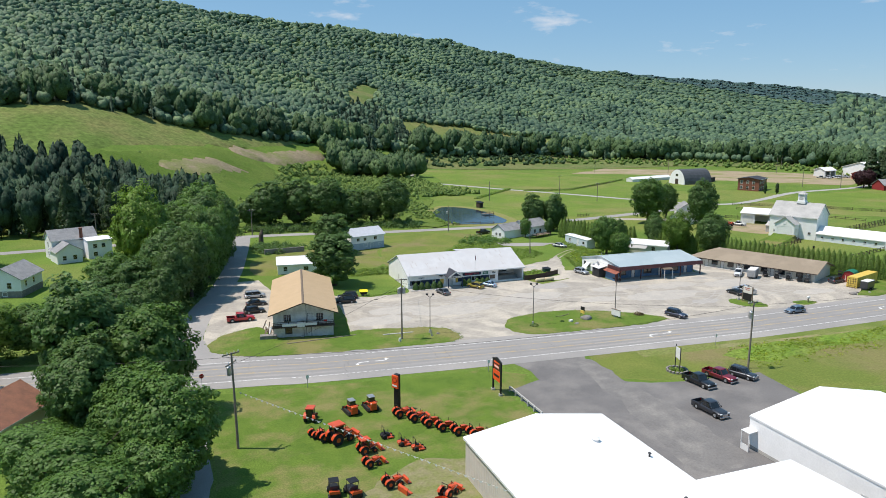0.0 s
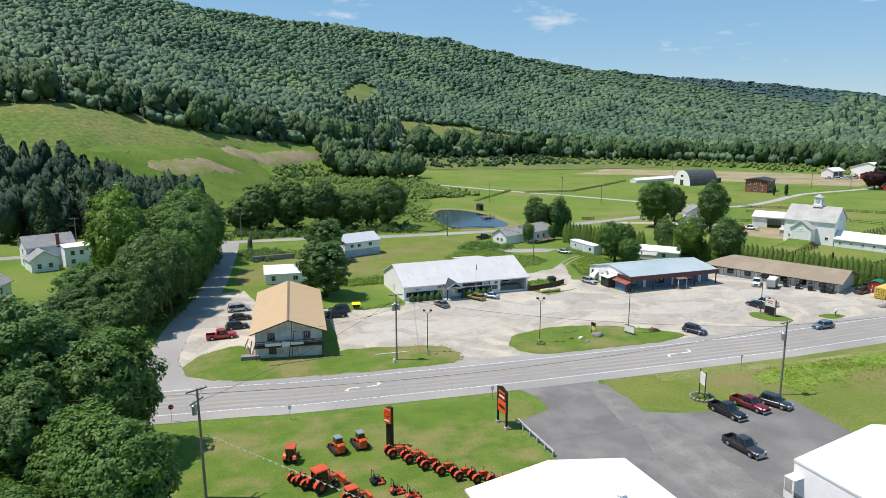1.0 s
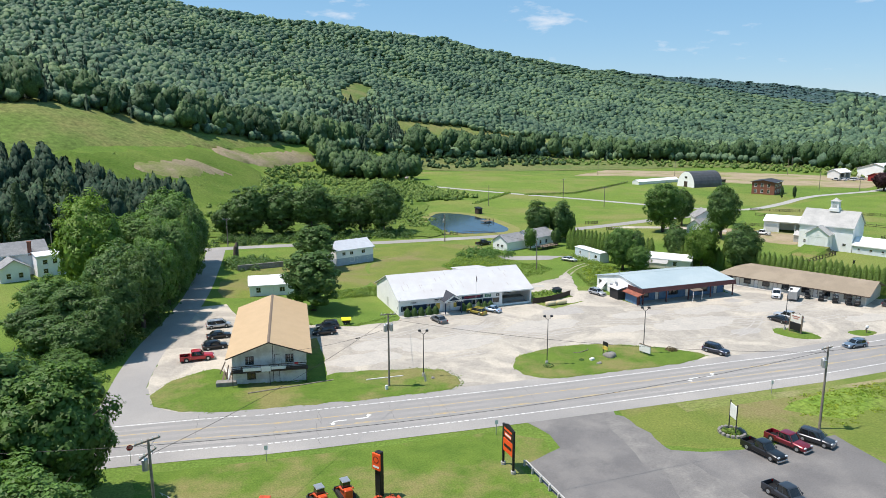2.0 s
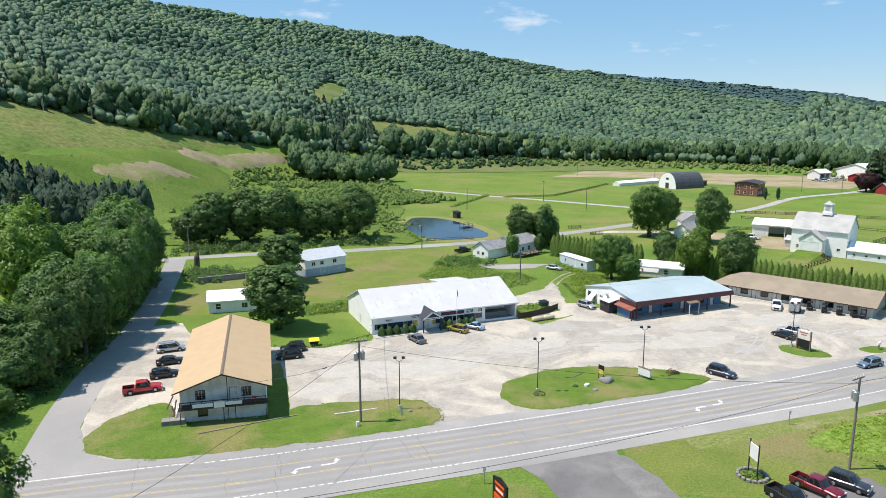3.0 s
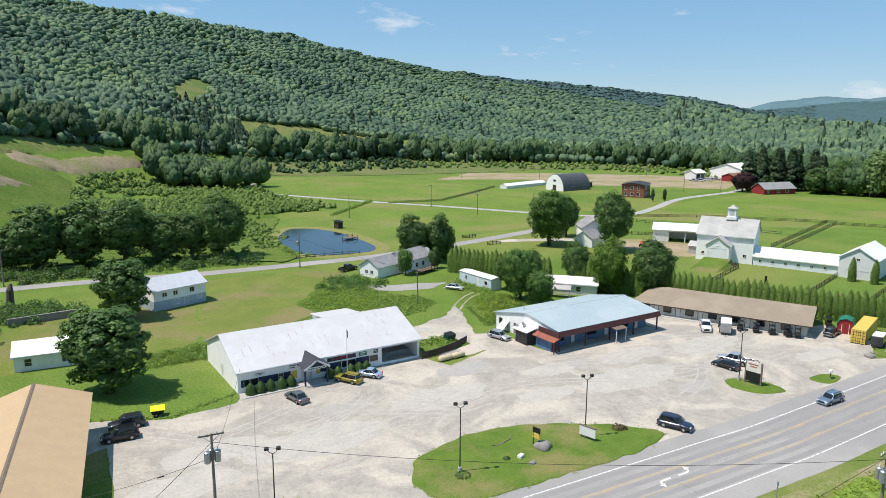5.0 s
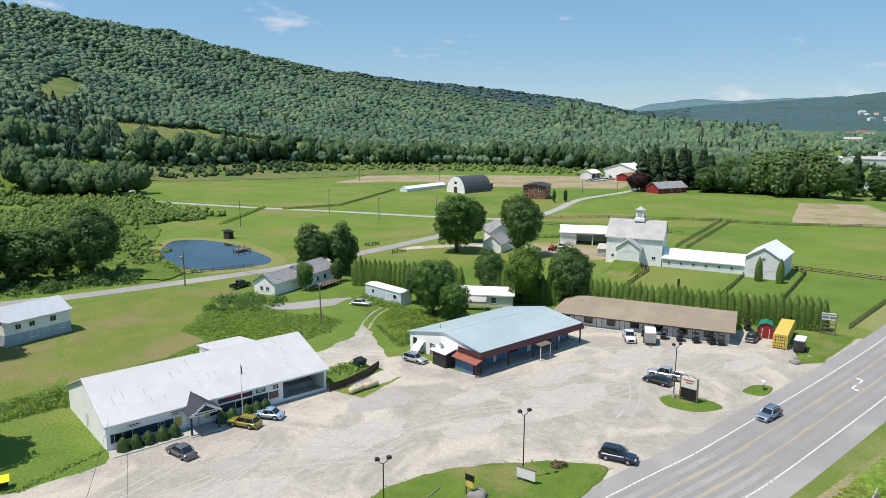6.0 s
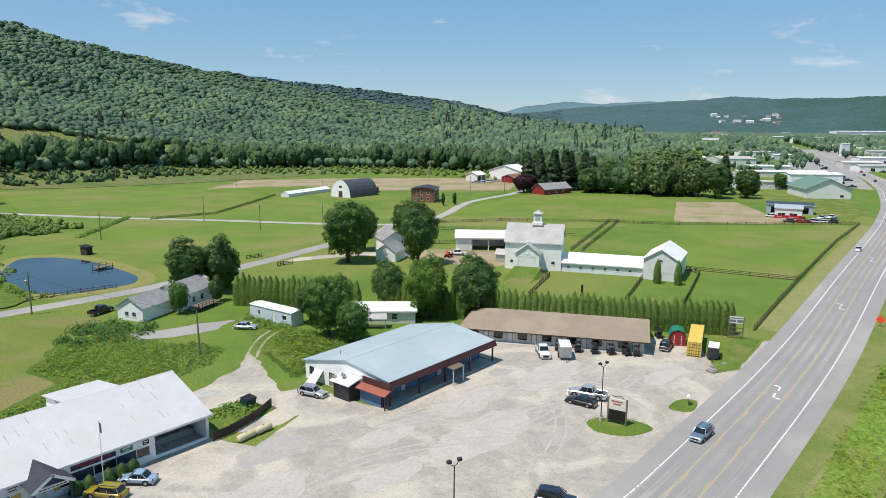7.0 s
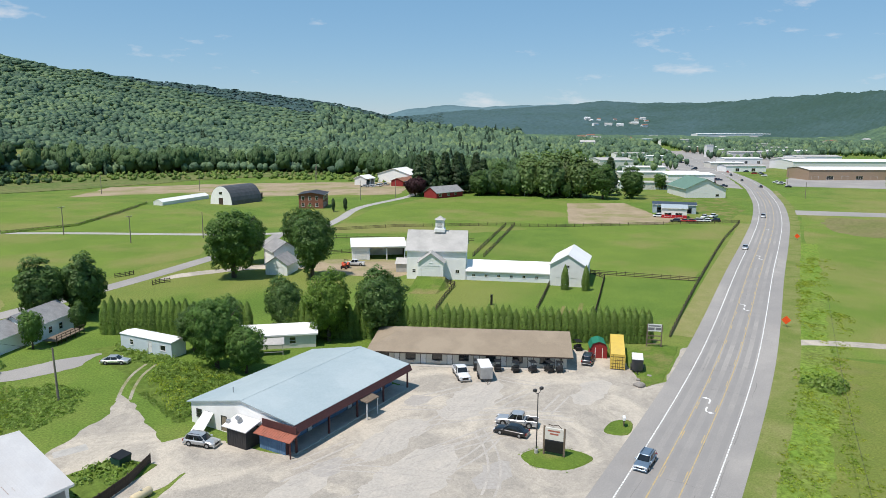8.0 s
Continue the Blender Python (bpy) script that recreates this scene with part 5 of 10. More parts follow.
part("balcony_deck", Geo().box(x0 - 1.45, x0 - 0.005, -TW / 2 - 0.2, TW / 2 + 0.2, 2.42, 2.62), WOOD_DARK, tn)
for i in range(9):
    y = -TW / 2 + 0.1 + i * (TW - 0.2) / 8
    part("rail_post", Geo().box(x0 - 1.44, x0 - 1.34, y - 0.05, y + 0.05, 2.62 if i % 4 else 0.0, 3.62), WOOD_DARK, tn)
for z in (2.9, 3.25, 3.6):
    part("rail", Geo().box(x0 - 1.43, x0 - 1.35, -TW / 2, TW / 2, z - 0.05, z + 0.06), WOOD_DARK, tn)
for y0, y1, z0, z1 in ((1.4, 4.2, 2.75, 3.3), (-0.2, 1.3, 2.5, 3.45), (-2.6, -0.3, 2.8, 3.3)):
    bd = part("sign_board", Geo().box(x0 - 1.52, x0 - 1.47, y0, y1, z0, z1), SIGN_WHITE, tn, "white sign board on the balcony rail")
part("hanging_basket", Geo().cbox(x0 - 1.6, x0 - 1.3, -4.6, -4.0, 3.5, 3.75), mat("red_flowers", (0.5, 0.03, 0.03), rough=0.8, local=True), tn, "red flower basket")
part("downpipe", Geo().box(x0 - 0.1, x0 - 0.03, -0.6, -0.5, 2.7, 7.0), METAL_DARK, tn)

pile = thing("scrap_pile", "heap of weathered boards and scrap beside a low block wall", "scrap heap", pose(15.6, 138.8, 0, 0, 0, -8))
part("low_wall", Geo().cbox(-1.6, 1.7, -1.1, 0.3, 0, 0.85), ROCK, pile)
rp = random.Random(12)
for i in range(14):
    a = rp.uniform(-20, 20)
    part("board", Geo().box(-0.1, 0.1, -rp.uniform(0.8, 1.6), rp.uniform(0.8, 1.6), 0, 0.05), (WOOD, SIGN_WHITE, CREAM_SIDING, WOOD_DARK)[i % 4], pile, at=pose(rp.uniform(-0.9, 1.2), rp.uniform(0.8, 3.0), rp.uniform(0.4, 2.2), rp.uniform(20, 60), rp.uniform(-20, 20), a))
solo("timber_beam", Geo().cbox(-7, 7, -0.11, 0.11, 0.0, 0.2), WOOD_POLE, "long weathered timber beam lying in grass", "beam", pose(25.5, 134.0, 0.08, 0, 0, 4))

# white barn and its wings
BA = -63.9
bn = gable_house("white_barn", "tall white barn with weathered grey roof and cupola", "barn", pose(204.7, 200.0, 0, 0, 0, BA) @ pose(8.05, 6.6, 0), 16.1, 13.2, 8.1, 4.3, WHITE_SIDING, PALE_SHINGLE, 0.5, 0.4,
    {"f": [(1.6, 2.4, 1.9, 2.7, "win"), (13.4, 14.3, 1.9, 2.7, "win")], "r": [(6.0, 7.0, 8.2, 9.4, "win")]})
cu = thing("cupola", "white louvred cupola with pyramid roof on the barn", "cupola", pose(204.7, 200.0, 0, 0, 0, BA) @ pose(8.6, 6.6, 12.2))
part("base", Geo().cbox(-1.5, 1.5, -1.5, 1.5, 0.0, 0.9), WHITE_SIDING, cu)
part("body", Geo().cbox(-1.2, 1.2, -1.2, 1.2, 0.9, 3.4), WHITE_SIDING, cu)
for k in range(4):
    for i in range(5):
        part("louvre", Geo().box(-0.7, 0.7, -1.24, -1.202, 1.3 + i * 0.36, 1.5 + i * 0.36), PALE_SHINGLE, cu, at=pose(0, 0, 0, 0, 0, 90 * k))
part("roof", Geo().loft([[(-1.5, -1.5, 3.4), (1.5, -1.5, 3.4), (1.5, 1.5, 3.4), (-1.5, 1.5, 3.4)], [(-0.9, -0.9, 3.75), (0.9, -0.9, 3.75), (0.9, 0.9, 3.75), (-0.9, 0.9, 3.75)], [(-0.04, -0.04, 4.5), (0.04, -0.04, 4.5), (0.04, 0.04, 4.5), (-0.04, 0.04, 4.5)]]), PALE_SHINGLE, cu)
gable_house("barn_entry", "white gabled entry wing with big sliding doors", "barn wing", pose(204.7, 200.0, 0, 0, 0, BA) @ pose(7.0, -2.6, 0) @ pose(0, 0, 0, 0, 0, -90), 5.0, 6.6, 5.6, 2.4, WHITE_SIDING, PALE_SHINGLE, 0.35, 0.35,
    {"r": [(0.9, 5.7, 1.7, 4.7, "garage"), (2.9, 3.7, 5.65, 6.4, "win")], "b": [(1.5, 2.4, 1.9, 3.9, "door")]})
rg = Geo()
rg.loft([[(2.6, -5.12, 0.0), (11.6, -5.12, 0.0), (11.0, -5.12, 1.9), (3.4, -5.12, 1.9)], [(2.0, -9.0, 0.0), (12.2, -9.0, 0.0), (10.8, -8.4, 1.5), (3.6, -8.4, 1.5)], [(1.6, -17, -0.05), (11.0, -17, -0.05), (9.2, -17, 0.02), (3.0, -17, 0.02)]])
solo("earth_ramp", rg, LAWN, "grassy earth ramp with wheel tracks up to the barn door", "ramp", pose(204.7, 200.0, 0, 0, 0, BA), kind="structure", smooth=False)
LS = -68.4
gable_house("long_shed", "long low white stable wing with white roof", "stable", pose(211.8, 185.5, 0, 0, 0, LS) @ pose(11.4, 3.6, 0), 22.4, 7.2, 2.7, 2.2, mat("pale_blue_white_boards", (0.72, 0.76, 0.79), (0.66, 0.70, 0.74), rough=0.8, scale=0.5, fine=4, spread=0.05, local=True), WHITE_ROOF, 0.4, 0.2,
    {"f": [(1.6 + i * 3.4, 2.3 + i * 3.4, 1.1, 1.7, "win") for i in range(6)]})
gable_house("gable_barn", "white gabled carriage barn with garage doors", "barn", pose(217.9, 163.6, 0, 0, 0, -76) @ pose(4.6, 8.0, 0) @ pose(0, 0, 0, 0, 0, 90), 16.0, 9.2, 5.6, 2.8, mat("grey_white_boards", (0.72, 0.73, 0.73), (0.66, 0.67, 0.67), rough=0.8, scale=0.5, fine=4, spread=0.05, local=True), WHITE_ROOF, 0.4, 0.4,
    {"l": [(1.6, 4.2, 0.05, 2.3, "garage"), (5.0, 7.6, 0.05, 2.3, "garage"), (4.2, 5.0, 5.0, 5.6, "win")], "r": [(2, 3, 1, 2, "win")]})
og = thing("open_shed", "white machine shed with open dark bays", "shed", pose(218.0, 228.6, 0, 0, 0, -52))
part("wall", Geo().box(0, 5.2, 0, 0.2, 0, 4.0).box(0, 0.2, 0.2, 8, 0, 4.0).box(0, 16.6, 8, 8.2, 0, 4.4), WHITE_SIDING, og)
for x in (5.1, 10.6, 16.2):
    part("post", Geo().box(x, x + 0.3, 0, 0.3, 0, 4.0), WHITE_SIDING, og)
part("lintel", Geo().box(5.2, 16.6, 0.0, 0.2, 3.6, 4.1), WHITE_SIDING, og)
for i in range(5):
    part("door_panel", Geo().box(0.9, 4.5, -0.05, -0.003, 0.15 + i * 0.55, 0.65 + i * 0.55), SIGN_WHITE, og)
part("roof", Geo().slab([(-0.4, -0.6, 4.2), (17, -0.6, 4.2), (17, 8.6, 5.6), (-0.4, 8.6, 5.6)], 0.16), WHITE_ROOF, og)
part("end_wall", Geo().box(16.4, 16.6, 0.3, 8, 0, 4.2), WOOD_DARK, og)
solo("lean_to_shed", Geo().box(-1.6, 1.6, -1.5, 1.5, 0, 2.4).slab([(-1.9, -1.9, 2.5), (1.9, -1.9, 2.5), (1.9, 1.7, 3.7), (-1.9, 1.7, 3.7)], 0.12), PALE_SHINGLE, "small grey lean-to shed beside the barn", "shed", pose(212.2, 206.3, 0, 0, 0, BA))

# houses behind the stores
gable_house("blue_white_house", "two-storey white house over pale blue basement", "house", pose(57.0, 229.2, 0, 0, 0, 17), 12.6, 8.2, 4.6, 2.0, WHITE_SIDING, mat("light_grey_metal", (0.52, 0.54, 0.57), (0.46, 0.48, 0.51), rough=0.5, local=True), 0.4, 0.4,
    {"f": [(2.0, 3.0, 3.0, 3.9, "win"), (4.6, 5.6, 3.0, 3.9, "win"), (8.6, 9.7, 3.0, 4.0, "win"), (4.6, 6.0, 0.9, 1.9, "win"), (7.2, 8.2, 0.05, 2.0, "door"), (10.4, 11.4, 1.2, 1.7, "win")], "r": [(3, 4, 3.0, 4.0, "win")]}, base=(2.2, BLUE_PANEL if False else mat("pale_blue_block", (0.40, 0.47, 0.53), (0.34, 0.40, 0.46), rough=0.85, local=True)))
gable_house("white_cottage", "small white cottage with white metal roof", "cottage", pose(30.6, 199.6, 0, 0, 0, -6), 10.8, 7.6, 2.7, 1.5, WHITE_SIDING, WHITE_ROOF, 0.35, 0.35, {"f": [(1.6, 2.6, 0.9, 2.1, "win"), (4.8, 5.7, 0.05, 2.1, "door"), (7.2, 8.4, 0.9, 2.0, "win")], "l": [(1.5, 2.6, 0.9, 2.1, "win"), (4.2, 5.2, 0.05, 2.1, "door")]})
gable_house("grey_roofed_house", "white house with grey shingle roof by the pond road", "house", pose(122.6, 234.0, 0, 0, 0, 22), 12.0, 7.4, 3.4, 2.1, WHITE_SIDING, GREY_SHINGLE, 0.4, 0.4, {"f": [(4.6, 5.5, 1.0, 2.2, "win"), (7.6, 8.6, 1.0, 2.2, "win")], "r": [(2, 3, 1, 2.2, "win")]})
gable_house("grey_roofed_annex", "white gabled annex with grey shingle roof", "house", pose(112.2, 231.2, 0, 0, 0, 20), 9.4, 6.6, 2.9, 2.0, WHITE_SIDING, GREY_SHINGLE, 0.3, 0.35, {"l": [(2.0, 2.9, 1.0, 1.9, "win"), (3.9, 4.8, 1.0, 1.9, "win")]})
dk = thing("timber_deck", "raised dark timber deck with railing beside the house", "deck", pose(124.5, 227.6, 0, 0, 0, 22))
part("platform", Geo().box(-5, 3.4, -1.7, 1.2, 0.8, 0.95), WOOD, dk)
for i in range(7):
    part("post", Geo().box(-4.9 + i * 1.35, -4.8 + i * 1.35, -1.68, -1.58, 0, 1.9), WOOD_DARK, dk)
for z in (1.3, 1.8):
    part("rail", Geo().box(-5, 3.4, -1.7, -1.62, z, z + 0.1), WOOD_DARK, dk)
mh = thing("mobile_home", "long pale blue mobile home with white roof", "mobile home", pose(126.0, 212.9, 0, 0, 0, -86.5))
part("wall", wall_geo(13.0, 2.9, 0.15, [(2.5, 3.3, 1.2, 2.1), (7.2, 8.0, 0.4, 2.4), (10.3, 11.5, 1.2, 2.1)]), mat("pale_blue_metal_siding", (0.56, 0.64, 0.68), (0.50, 0.58, 0.62), rough=0.5, scale=0.8, fine=5, spread=0.06, local=True), mh)
place_openings(mh, Matrix(), [(2.5, 3.3, 1.2, 2.1, "win"), (7.2, 8.0, 0.4, 2.4, "door"), (10.3, 11.5, 1.2, 2.1, "shop")], SIGN_WHITE, SIGN_WHITE)
part("wall", Geo().box(12.85, 13.0, 0.15, 3.2, 0, 2.9).box(0, 0.15, 0.15, 3.2, 0, 2.9).box(0, 13, 3.2, 3.35, 0, 2.9), SIGN_WHITE, mh)
part("roof", Geo().slab([(-0.15, -0.15, 2.95), (13.15, -0.15, 2.95), (13.15, 1.7, 3.2), (-0.15, 1.7, 3.2)], 0.1).slab([(-0.15, 3.5, 2.95), (13.15, 3.5, 2.95), (13.15, 1.7, 3.2), (-0.15, 1.7, 3.2)], 0.1), WHITE_ROOF, mh)
gable_house("ranch_home", "cream ranch home with pale metal roof and dark porch", "house", pose(143.8, 188.6, 0, 0, 0, -48) @ pose(-1, 0.6, 0), 13.5, 7.0, 2.7, 1.0, CREAM_SIDING, WHITE_ROOF, 0.4, 0.4, {"f": [(8.6, 9.7, 0.9, 2.1, "win")], "r": [(2.6, 3.5, 0.9, 2.1, "win")]})
solo("porch_roof", Geo().slab([(-3.2, -2.4, 2.1), (3.2, -2.4, 2.1), (3.2, 0, 2.7), (-3.2, 0, 2.7)], 0.1).box(-3.0, -2.88, -2.3, -2.18, 0, 2.05).box(2.88, 3.0, -2.3, -2.18, 0, 2.05).box(-3.0, 3.0, -2.25, -2.18, 0.6, 0.7), PALE_SHINGLE, "small grey lean-to porch on the ranch home", "porch", pose(138.2, 188.0, 0, 0, 0, -48))
gable_house("farmhouse", "white farmhouse among big maples", "house", pose(199.5, 240.5, 0, 0, 0, 60), 10.0, 7.5, 5.4, 2.4, WHITE_SIDING, GREY_SHINGLE, 0.4, 0.4, {"f": [(1.5, 2.5, 3.2, 4.6, "win"), (6, 7, 3.2, 4.6, "win")], "l": [(1.5, 5, 0.05, 2.2, "garage"), (3, 4, 3.4, 4.6, "win")]})
gable_house("garage_wing", "white garage with grey roof beside the farmhouse", "garage", pose(193.0, 234.4, 0, 0, 0, 20), 8.0, 6.4, 2.9, 2.2, WHITE_SIDING, GREY_SHINGLE, 0.35, 0.35, {"l": [(1.2, 5.2, 0.05, 2.2, "garage")]})
# houses beyond the roadside trees
gable_house("old_white_house", "rambling two-storey white house with grey roofs", "house", pose(-33.0, 246.0, 0, 0, 0, 22), 13.0, 8.0, 6.2, 2.6, WHITE_SIDING, GREY_SHINGLE, 0.5, 0.4, {"f": [(2, 3, 3.9, 5.3, "win"), (9.5, 10.8, 3.9, 5.3, "win"), (9.5, 10.8, 1, 2.4, "win")], "r": [(3, 4, 3.9, 5.2, "win"), (3, 4, 1, 2.2, "win")], "l": [(3.4, 4.4, 3.9, 5.3, "win"), (3.4, 4.4, 1, 2.3, "win")]})
gable_house("house_wing", "white rear wing with flat pale roof", "house", pose(-25.5, 243.0, 0, 0, 0, 22), 7.0, 7.5, 5.7, 0.5, WHITE_SIDING, WHITE_ROOF, 0.4, 0.3, {"f": [(1.5, 2.6, 3.4, 4.6, "win"), (4, 5, 3.4, 4.6, "win"), (1.5, 2.6, 0.9, 2.1, "win")]})
gable_house("house_wing", "white gabled front wing with grey roof", "house", pose(-33.5, 238.0, 0, 0, 0, 22) @ pose(0, 0, 0, 0, 0, 90), 8.0, 7.0, 3.6, 2.2, WHITE_SIDING, GREY_SHINGLE, 0.4, 0.4, {"l": [(1.5, 2.5, 1, 2.3, "win"), (4.4, 5.4, 1, 2.3, "win")]})
part("chimney", Geo().cbox(-0.45, 0.45, -0.45, 0.45, 5.5, 9.2).cbox(-0.55, 0.55, -0.55, 0.55, 9.2, 9.4), BRICK, tagged(thing("chimney_stack", "red brick chimney on the old white house", "chimney", pose(-29.6, 243.0, 0)), kind=""))
gable_house("small_white_house", "small white house with grey roof and stone basement", "house", pose(-40.0, 199.0, 0, 0, 0, 75), 11.0, 8.5, 4.6, 2.6, WHITE_SIDING, GREY_SHINGLE, 0.5, 0.5, {"f": [(2.0, 2.9, 2.4, 3.8, "win"), (6, 6.9, 2.4, 3.8, "win")], "l": [(1.8, 2.8, 2.3, 3.7, "win"), (5.2, 6.2, 2.3, 3.7, "win"), (4, 5, 0.4, 1.3, "win")]}, base=(1.6, ROCK))
gable_house("red_roofed_house", "cream house with red-brown shingle roof", "house", pose(-25.5, 106, 0, 0, 0, 62), 12.0, 9.0, 3.6, 2.6, CREAM_SIDING, RED_SHINGLE, 0.5, 0.5, {"f": [(2, 3, 1, 2.2, "win")], "l": [(2, 3, 1, 2.2, "win")]})

# dealership halls nearest the camera
gable_house("dealer_hall", "large steel hall with white roof and tan ribbed walls", "hall", pose(41.9, 48.5, 0, 0, 0, 90) @ pose(0, 0, 0), 52.0, 19.4, 4.9, 1.5, ribbed("tan_ribbed_wall", (0.56, 0.52, 0.46), (0.50, 0.465, 0.41), 0.5, "X", rough=0.6, depth=0.05), WHITE_ROOF, 0.25, 0.25, {"r": [(4, 8, 0.05, 3.6, "garage"), (11, 12, 0.05, 2.1, "door")]})
for x, y in ((50.0, 62.0), (47, 52)):
    z = 4.95 + 1.5 * (1 - abs(x - 41.9) / 9.7) + 0.1
    rv = thing("roof_vent", "short pipe vent on the white roof", "roof vent", pose(x, y, z))
    part("pipe", Geo().cyl((0, 0, 0), (0, 0, 0.5), 0.12), METAL_DARK, rv)
    part("cap", Geo().cyl((0, 0, 0.5), (0, 0, 0.62), 0.22, 0.1), METAL_DARK, rv)
solo("roof_vent", Geo().cyl((0, 0, 0), (0, 0, 0.35), 0.5, 0.45, 16).cyl((0, 0, 0.35), (0, 0, 0.5), 0.55, 0.2, 16), SIGN_WHITE, "round white vent cowl on the roof", "roof vent", pose(45.6, 66.5, 6.0), smooth=False)
gable_house("side_hall", "lower white-roofed hall joined to the dealership", "hall", pose(58.5, 40.5, 0), 13.0, 31.0, 4.9, 0.6, CREAM_SIDING, WHITE_ROOF, 0.25, 0.2, {})
gable_house("white_hall", "long white steel hall with white roof beside the forecourt", "hall", pose(83.0, 54.0, 0) @ pose(0, 0, 0, 0, 0, 90), 29.0, 24.0, 4.3, 2.4, WHITE_SIDING, WHITE_ROOF, 0.05, 0.06,
    {"b": [(17.0, 18.0, 0.05, 2.1, "door"), (20.0, 23.5, 0.05, 3.2, "garage")]}, base=(0.45, CONCRETE))
part("door_canopy", Geo().slab([(69.6, 67.0, 2.7), (71.0, 67.0, 2.85), (71.0, 68.5, 2.85), (69.6, 68.5, 2.7)], 0.1).box(69.65, 69.75, 68.35, 68.45, 0, 2.65).box(69.65, 69.75, 67.05, 67.15, 0, 2.65).box(69.68, 69.72, 67.15, 68.35, 0.0, 0.9), SIGN_WHITE, tagged(thing("entrance_canopy", "small white-framed canopy at the hall corner", "canopy", pose(0, 0, 0)), kind=""))

# far sheds and the edge of town
qn = thing("quonset_barn", "dark arched quonset barn with white end wall", "barn", pose(313, 376, 0, 0, 0, 3))
def arch(r, h, x, n=14, k=0.0):
    return [(x, math.cos(math.pi * i / n) * (r - k), math.sin(math.pi * i / n) * (h - k)) for i in range(n + 1)]
part("roof", Geo().loft([arch(7.5, 9.5, -11), arch(7.5, 9.5, 11)]), mat("dark_grey_metal", (0.12, 0.12, 0.125), (0.09, 0.09, 0.095), rough=0.5, metal=0.3, scale=0.5, fine=3, local=True), qn)
part("end_wall", Geo().loft([arch(7.3, 9.3, -11.22), arch(7.3, 9.3, -11.01)]), WHITE_SIDING, qn)
part("door", Geo().box(-11.30, -11.23, -1.4, 1.4, 0, 3.4), WOOD_DARK, qn)
part("window", Geo().box(-11.30, -11.23, -1.0, 1.0, 5.2, 6.4), GLASS, qn)
solo("low_annex", Geo().box(-4, 4, -6, 6, 0, 2.6).box(-4.3, 4.3, -6.3, 6.3, 2.6, 2.85), WOOD_DARK, "low dark shed beside the quonset barn", "shed", pose(332, 385, 0, 0, 0, 33))
gable_house("brick_house", "square red brick house with dark flat roof", "house", pose(320.5, 330.0, 0, 0, 0, 30), 15.0, 12.0, 6.8, 1.0, BRICK, DARK_SHINGLE, 0.7, 0.7, {"f": [(1.5 + i * 3.4, 2.7 + i * 3.4, z, z + 1.7, "win") for i in range(4) for z in (1.0, 4.2)], "l": [(1.5 + i * 3.4, 2.7 + i * 3.4, z, z + 1.7, "win") for i in range(3) for z in (1.0, 4.2)], "r": [(1.5 + i * 3.4, 2.7 + i * 3.4, z, z + 1.7, "win") for i in range(3) for z in (1.0, 4.2)]})
gable_house("white_tunnel", "long low white plastic tunnel", "tunnel", pose(300, 402, 0, 0, 0, 12), 38, 5.5, 1.6, 1.3, SIGN_WHITE, WHITE_ROOF, 0.1, 0.1, {}, floor=False)
gable_house("red_house", "small barn-red house with dark roof", "house", pose(401, 300.5, 0, 0, 0, -14), 22, 10, 3.2, 3.0, BARN_RED, GREY_SHINGLE, 0.5, 0.5, {"f": [(2, 4, 1, 2.3, "win"), (9, 11, 1, 2.3, "win"), (15, 17, 1, 2.3, "win")]}, trim=SIGN_WHITE)
gable_house("white_warehouse", "large white farm warehouse", "warehouse", pose(487, 381, 0, 0, 0, 6), 42, 26, 6, 4, WHITE_SIDING, WHITE_ROOF, 0.6, 0.6, {"f": [(8, 14, 0.1, 4.6, "garage"), (28, 34, 0.1, 4.6, "garage")]})
gable_house("red_shed", "low dark red shed before the warehouse", "shed", pose(456, 362, 0, 0, 0, 6), 26, 9, 3.5, 1.8, BARN_RED, RED_SHINGLE, 0.5, 0.5, {"f": [(4 + 7 * i, 8 + 7 * i, 0.1, 3, "garage") for i in range(3)]})
gable_house("white_shelter", "open white shelter beside the warehouse", "shelter", pose(441, 386, 0, 0, 0, 6), 12, 9, 4.5, 2, SIGN_WHITE, WHITE_ROOF, 0.6, 0.6, {"f": [(1, 5.5, 0.05, 3.8, "open"), (6.5, 11, 0.05, 3.8, "open")]})
gable_house("green_roofed_store", "white store with green gable roof front", "store", pose(495, 177, 0, 0, 0, -58) @ pose(0, 0, 0, 0, 0, 90), 30, 24, 5.5, 5.5, SIGN_WHITE, mat("sage_green_roof", (0.14, 0.24, 0.18), (0.12, 0.21, 0.16), rough=0.5, local=True), 0.8, 0.8, {"l": [(4, 5.2, 0.1, 2.4, "door"), (11, 13, 0.1, 2.6, "door"), (18, 20, 0.8, 2.2, "shop")]})
gable_house("red_white_shop", "small white shop with red front band", "shop", pose(381, 166, 0, 0, 0, -75), 11, 8, 4.6, 1.2, SIGN_WHITE, mat("blue_grey_roof", (0.36, 0.42, 0.46), (0.32, 0.38, 0.42), rough=0.5, local=True), 0.4, 0.4, {"f": [(1.2, 4.2, 0.6, 2.4, "shop"), (6, 9, 0.6, 2.4, "shop")]}, base=(1.5, mat("red_panel", (0.45, 0.02, 0.03), rough=0.5, local=True)))
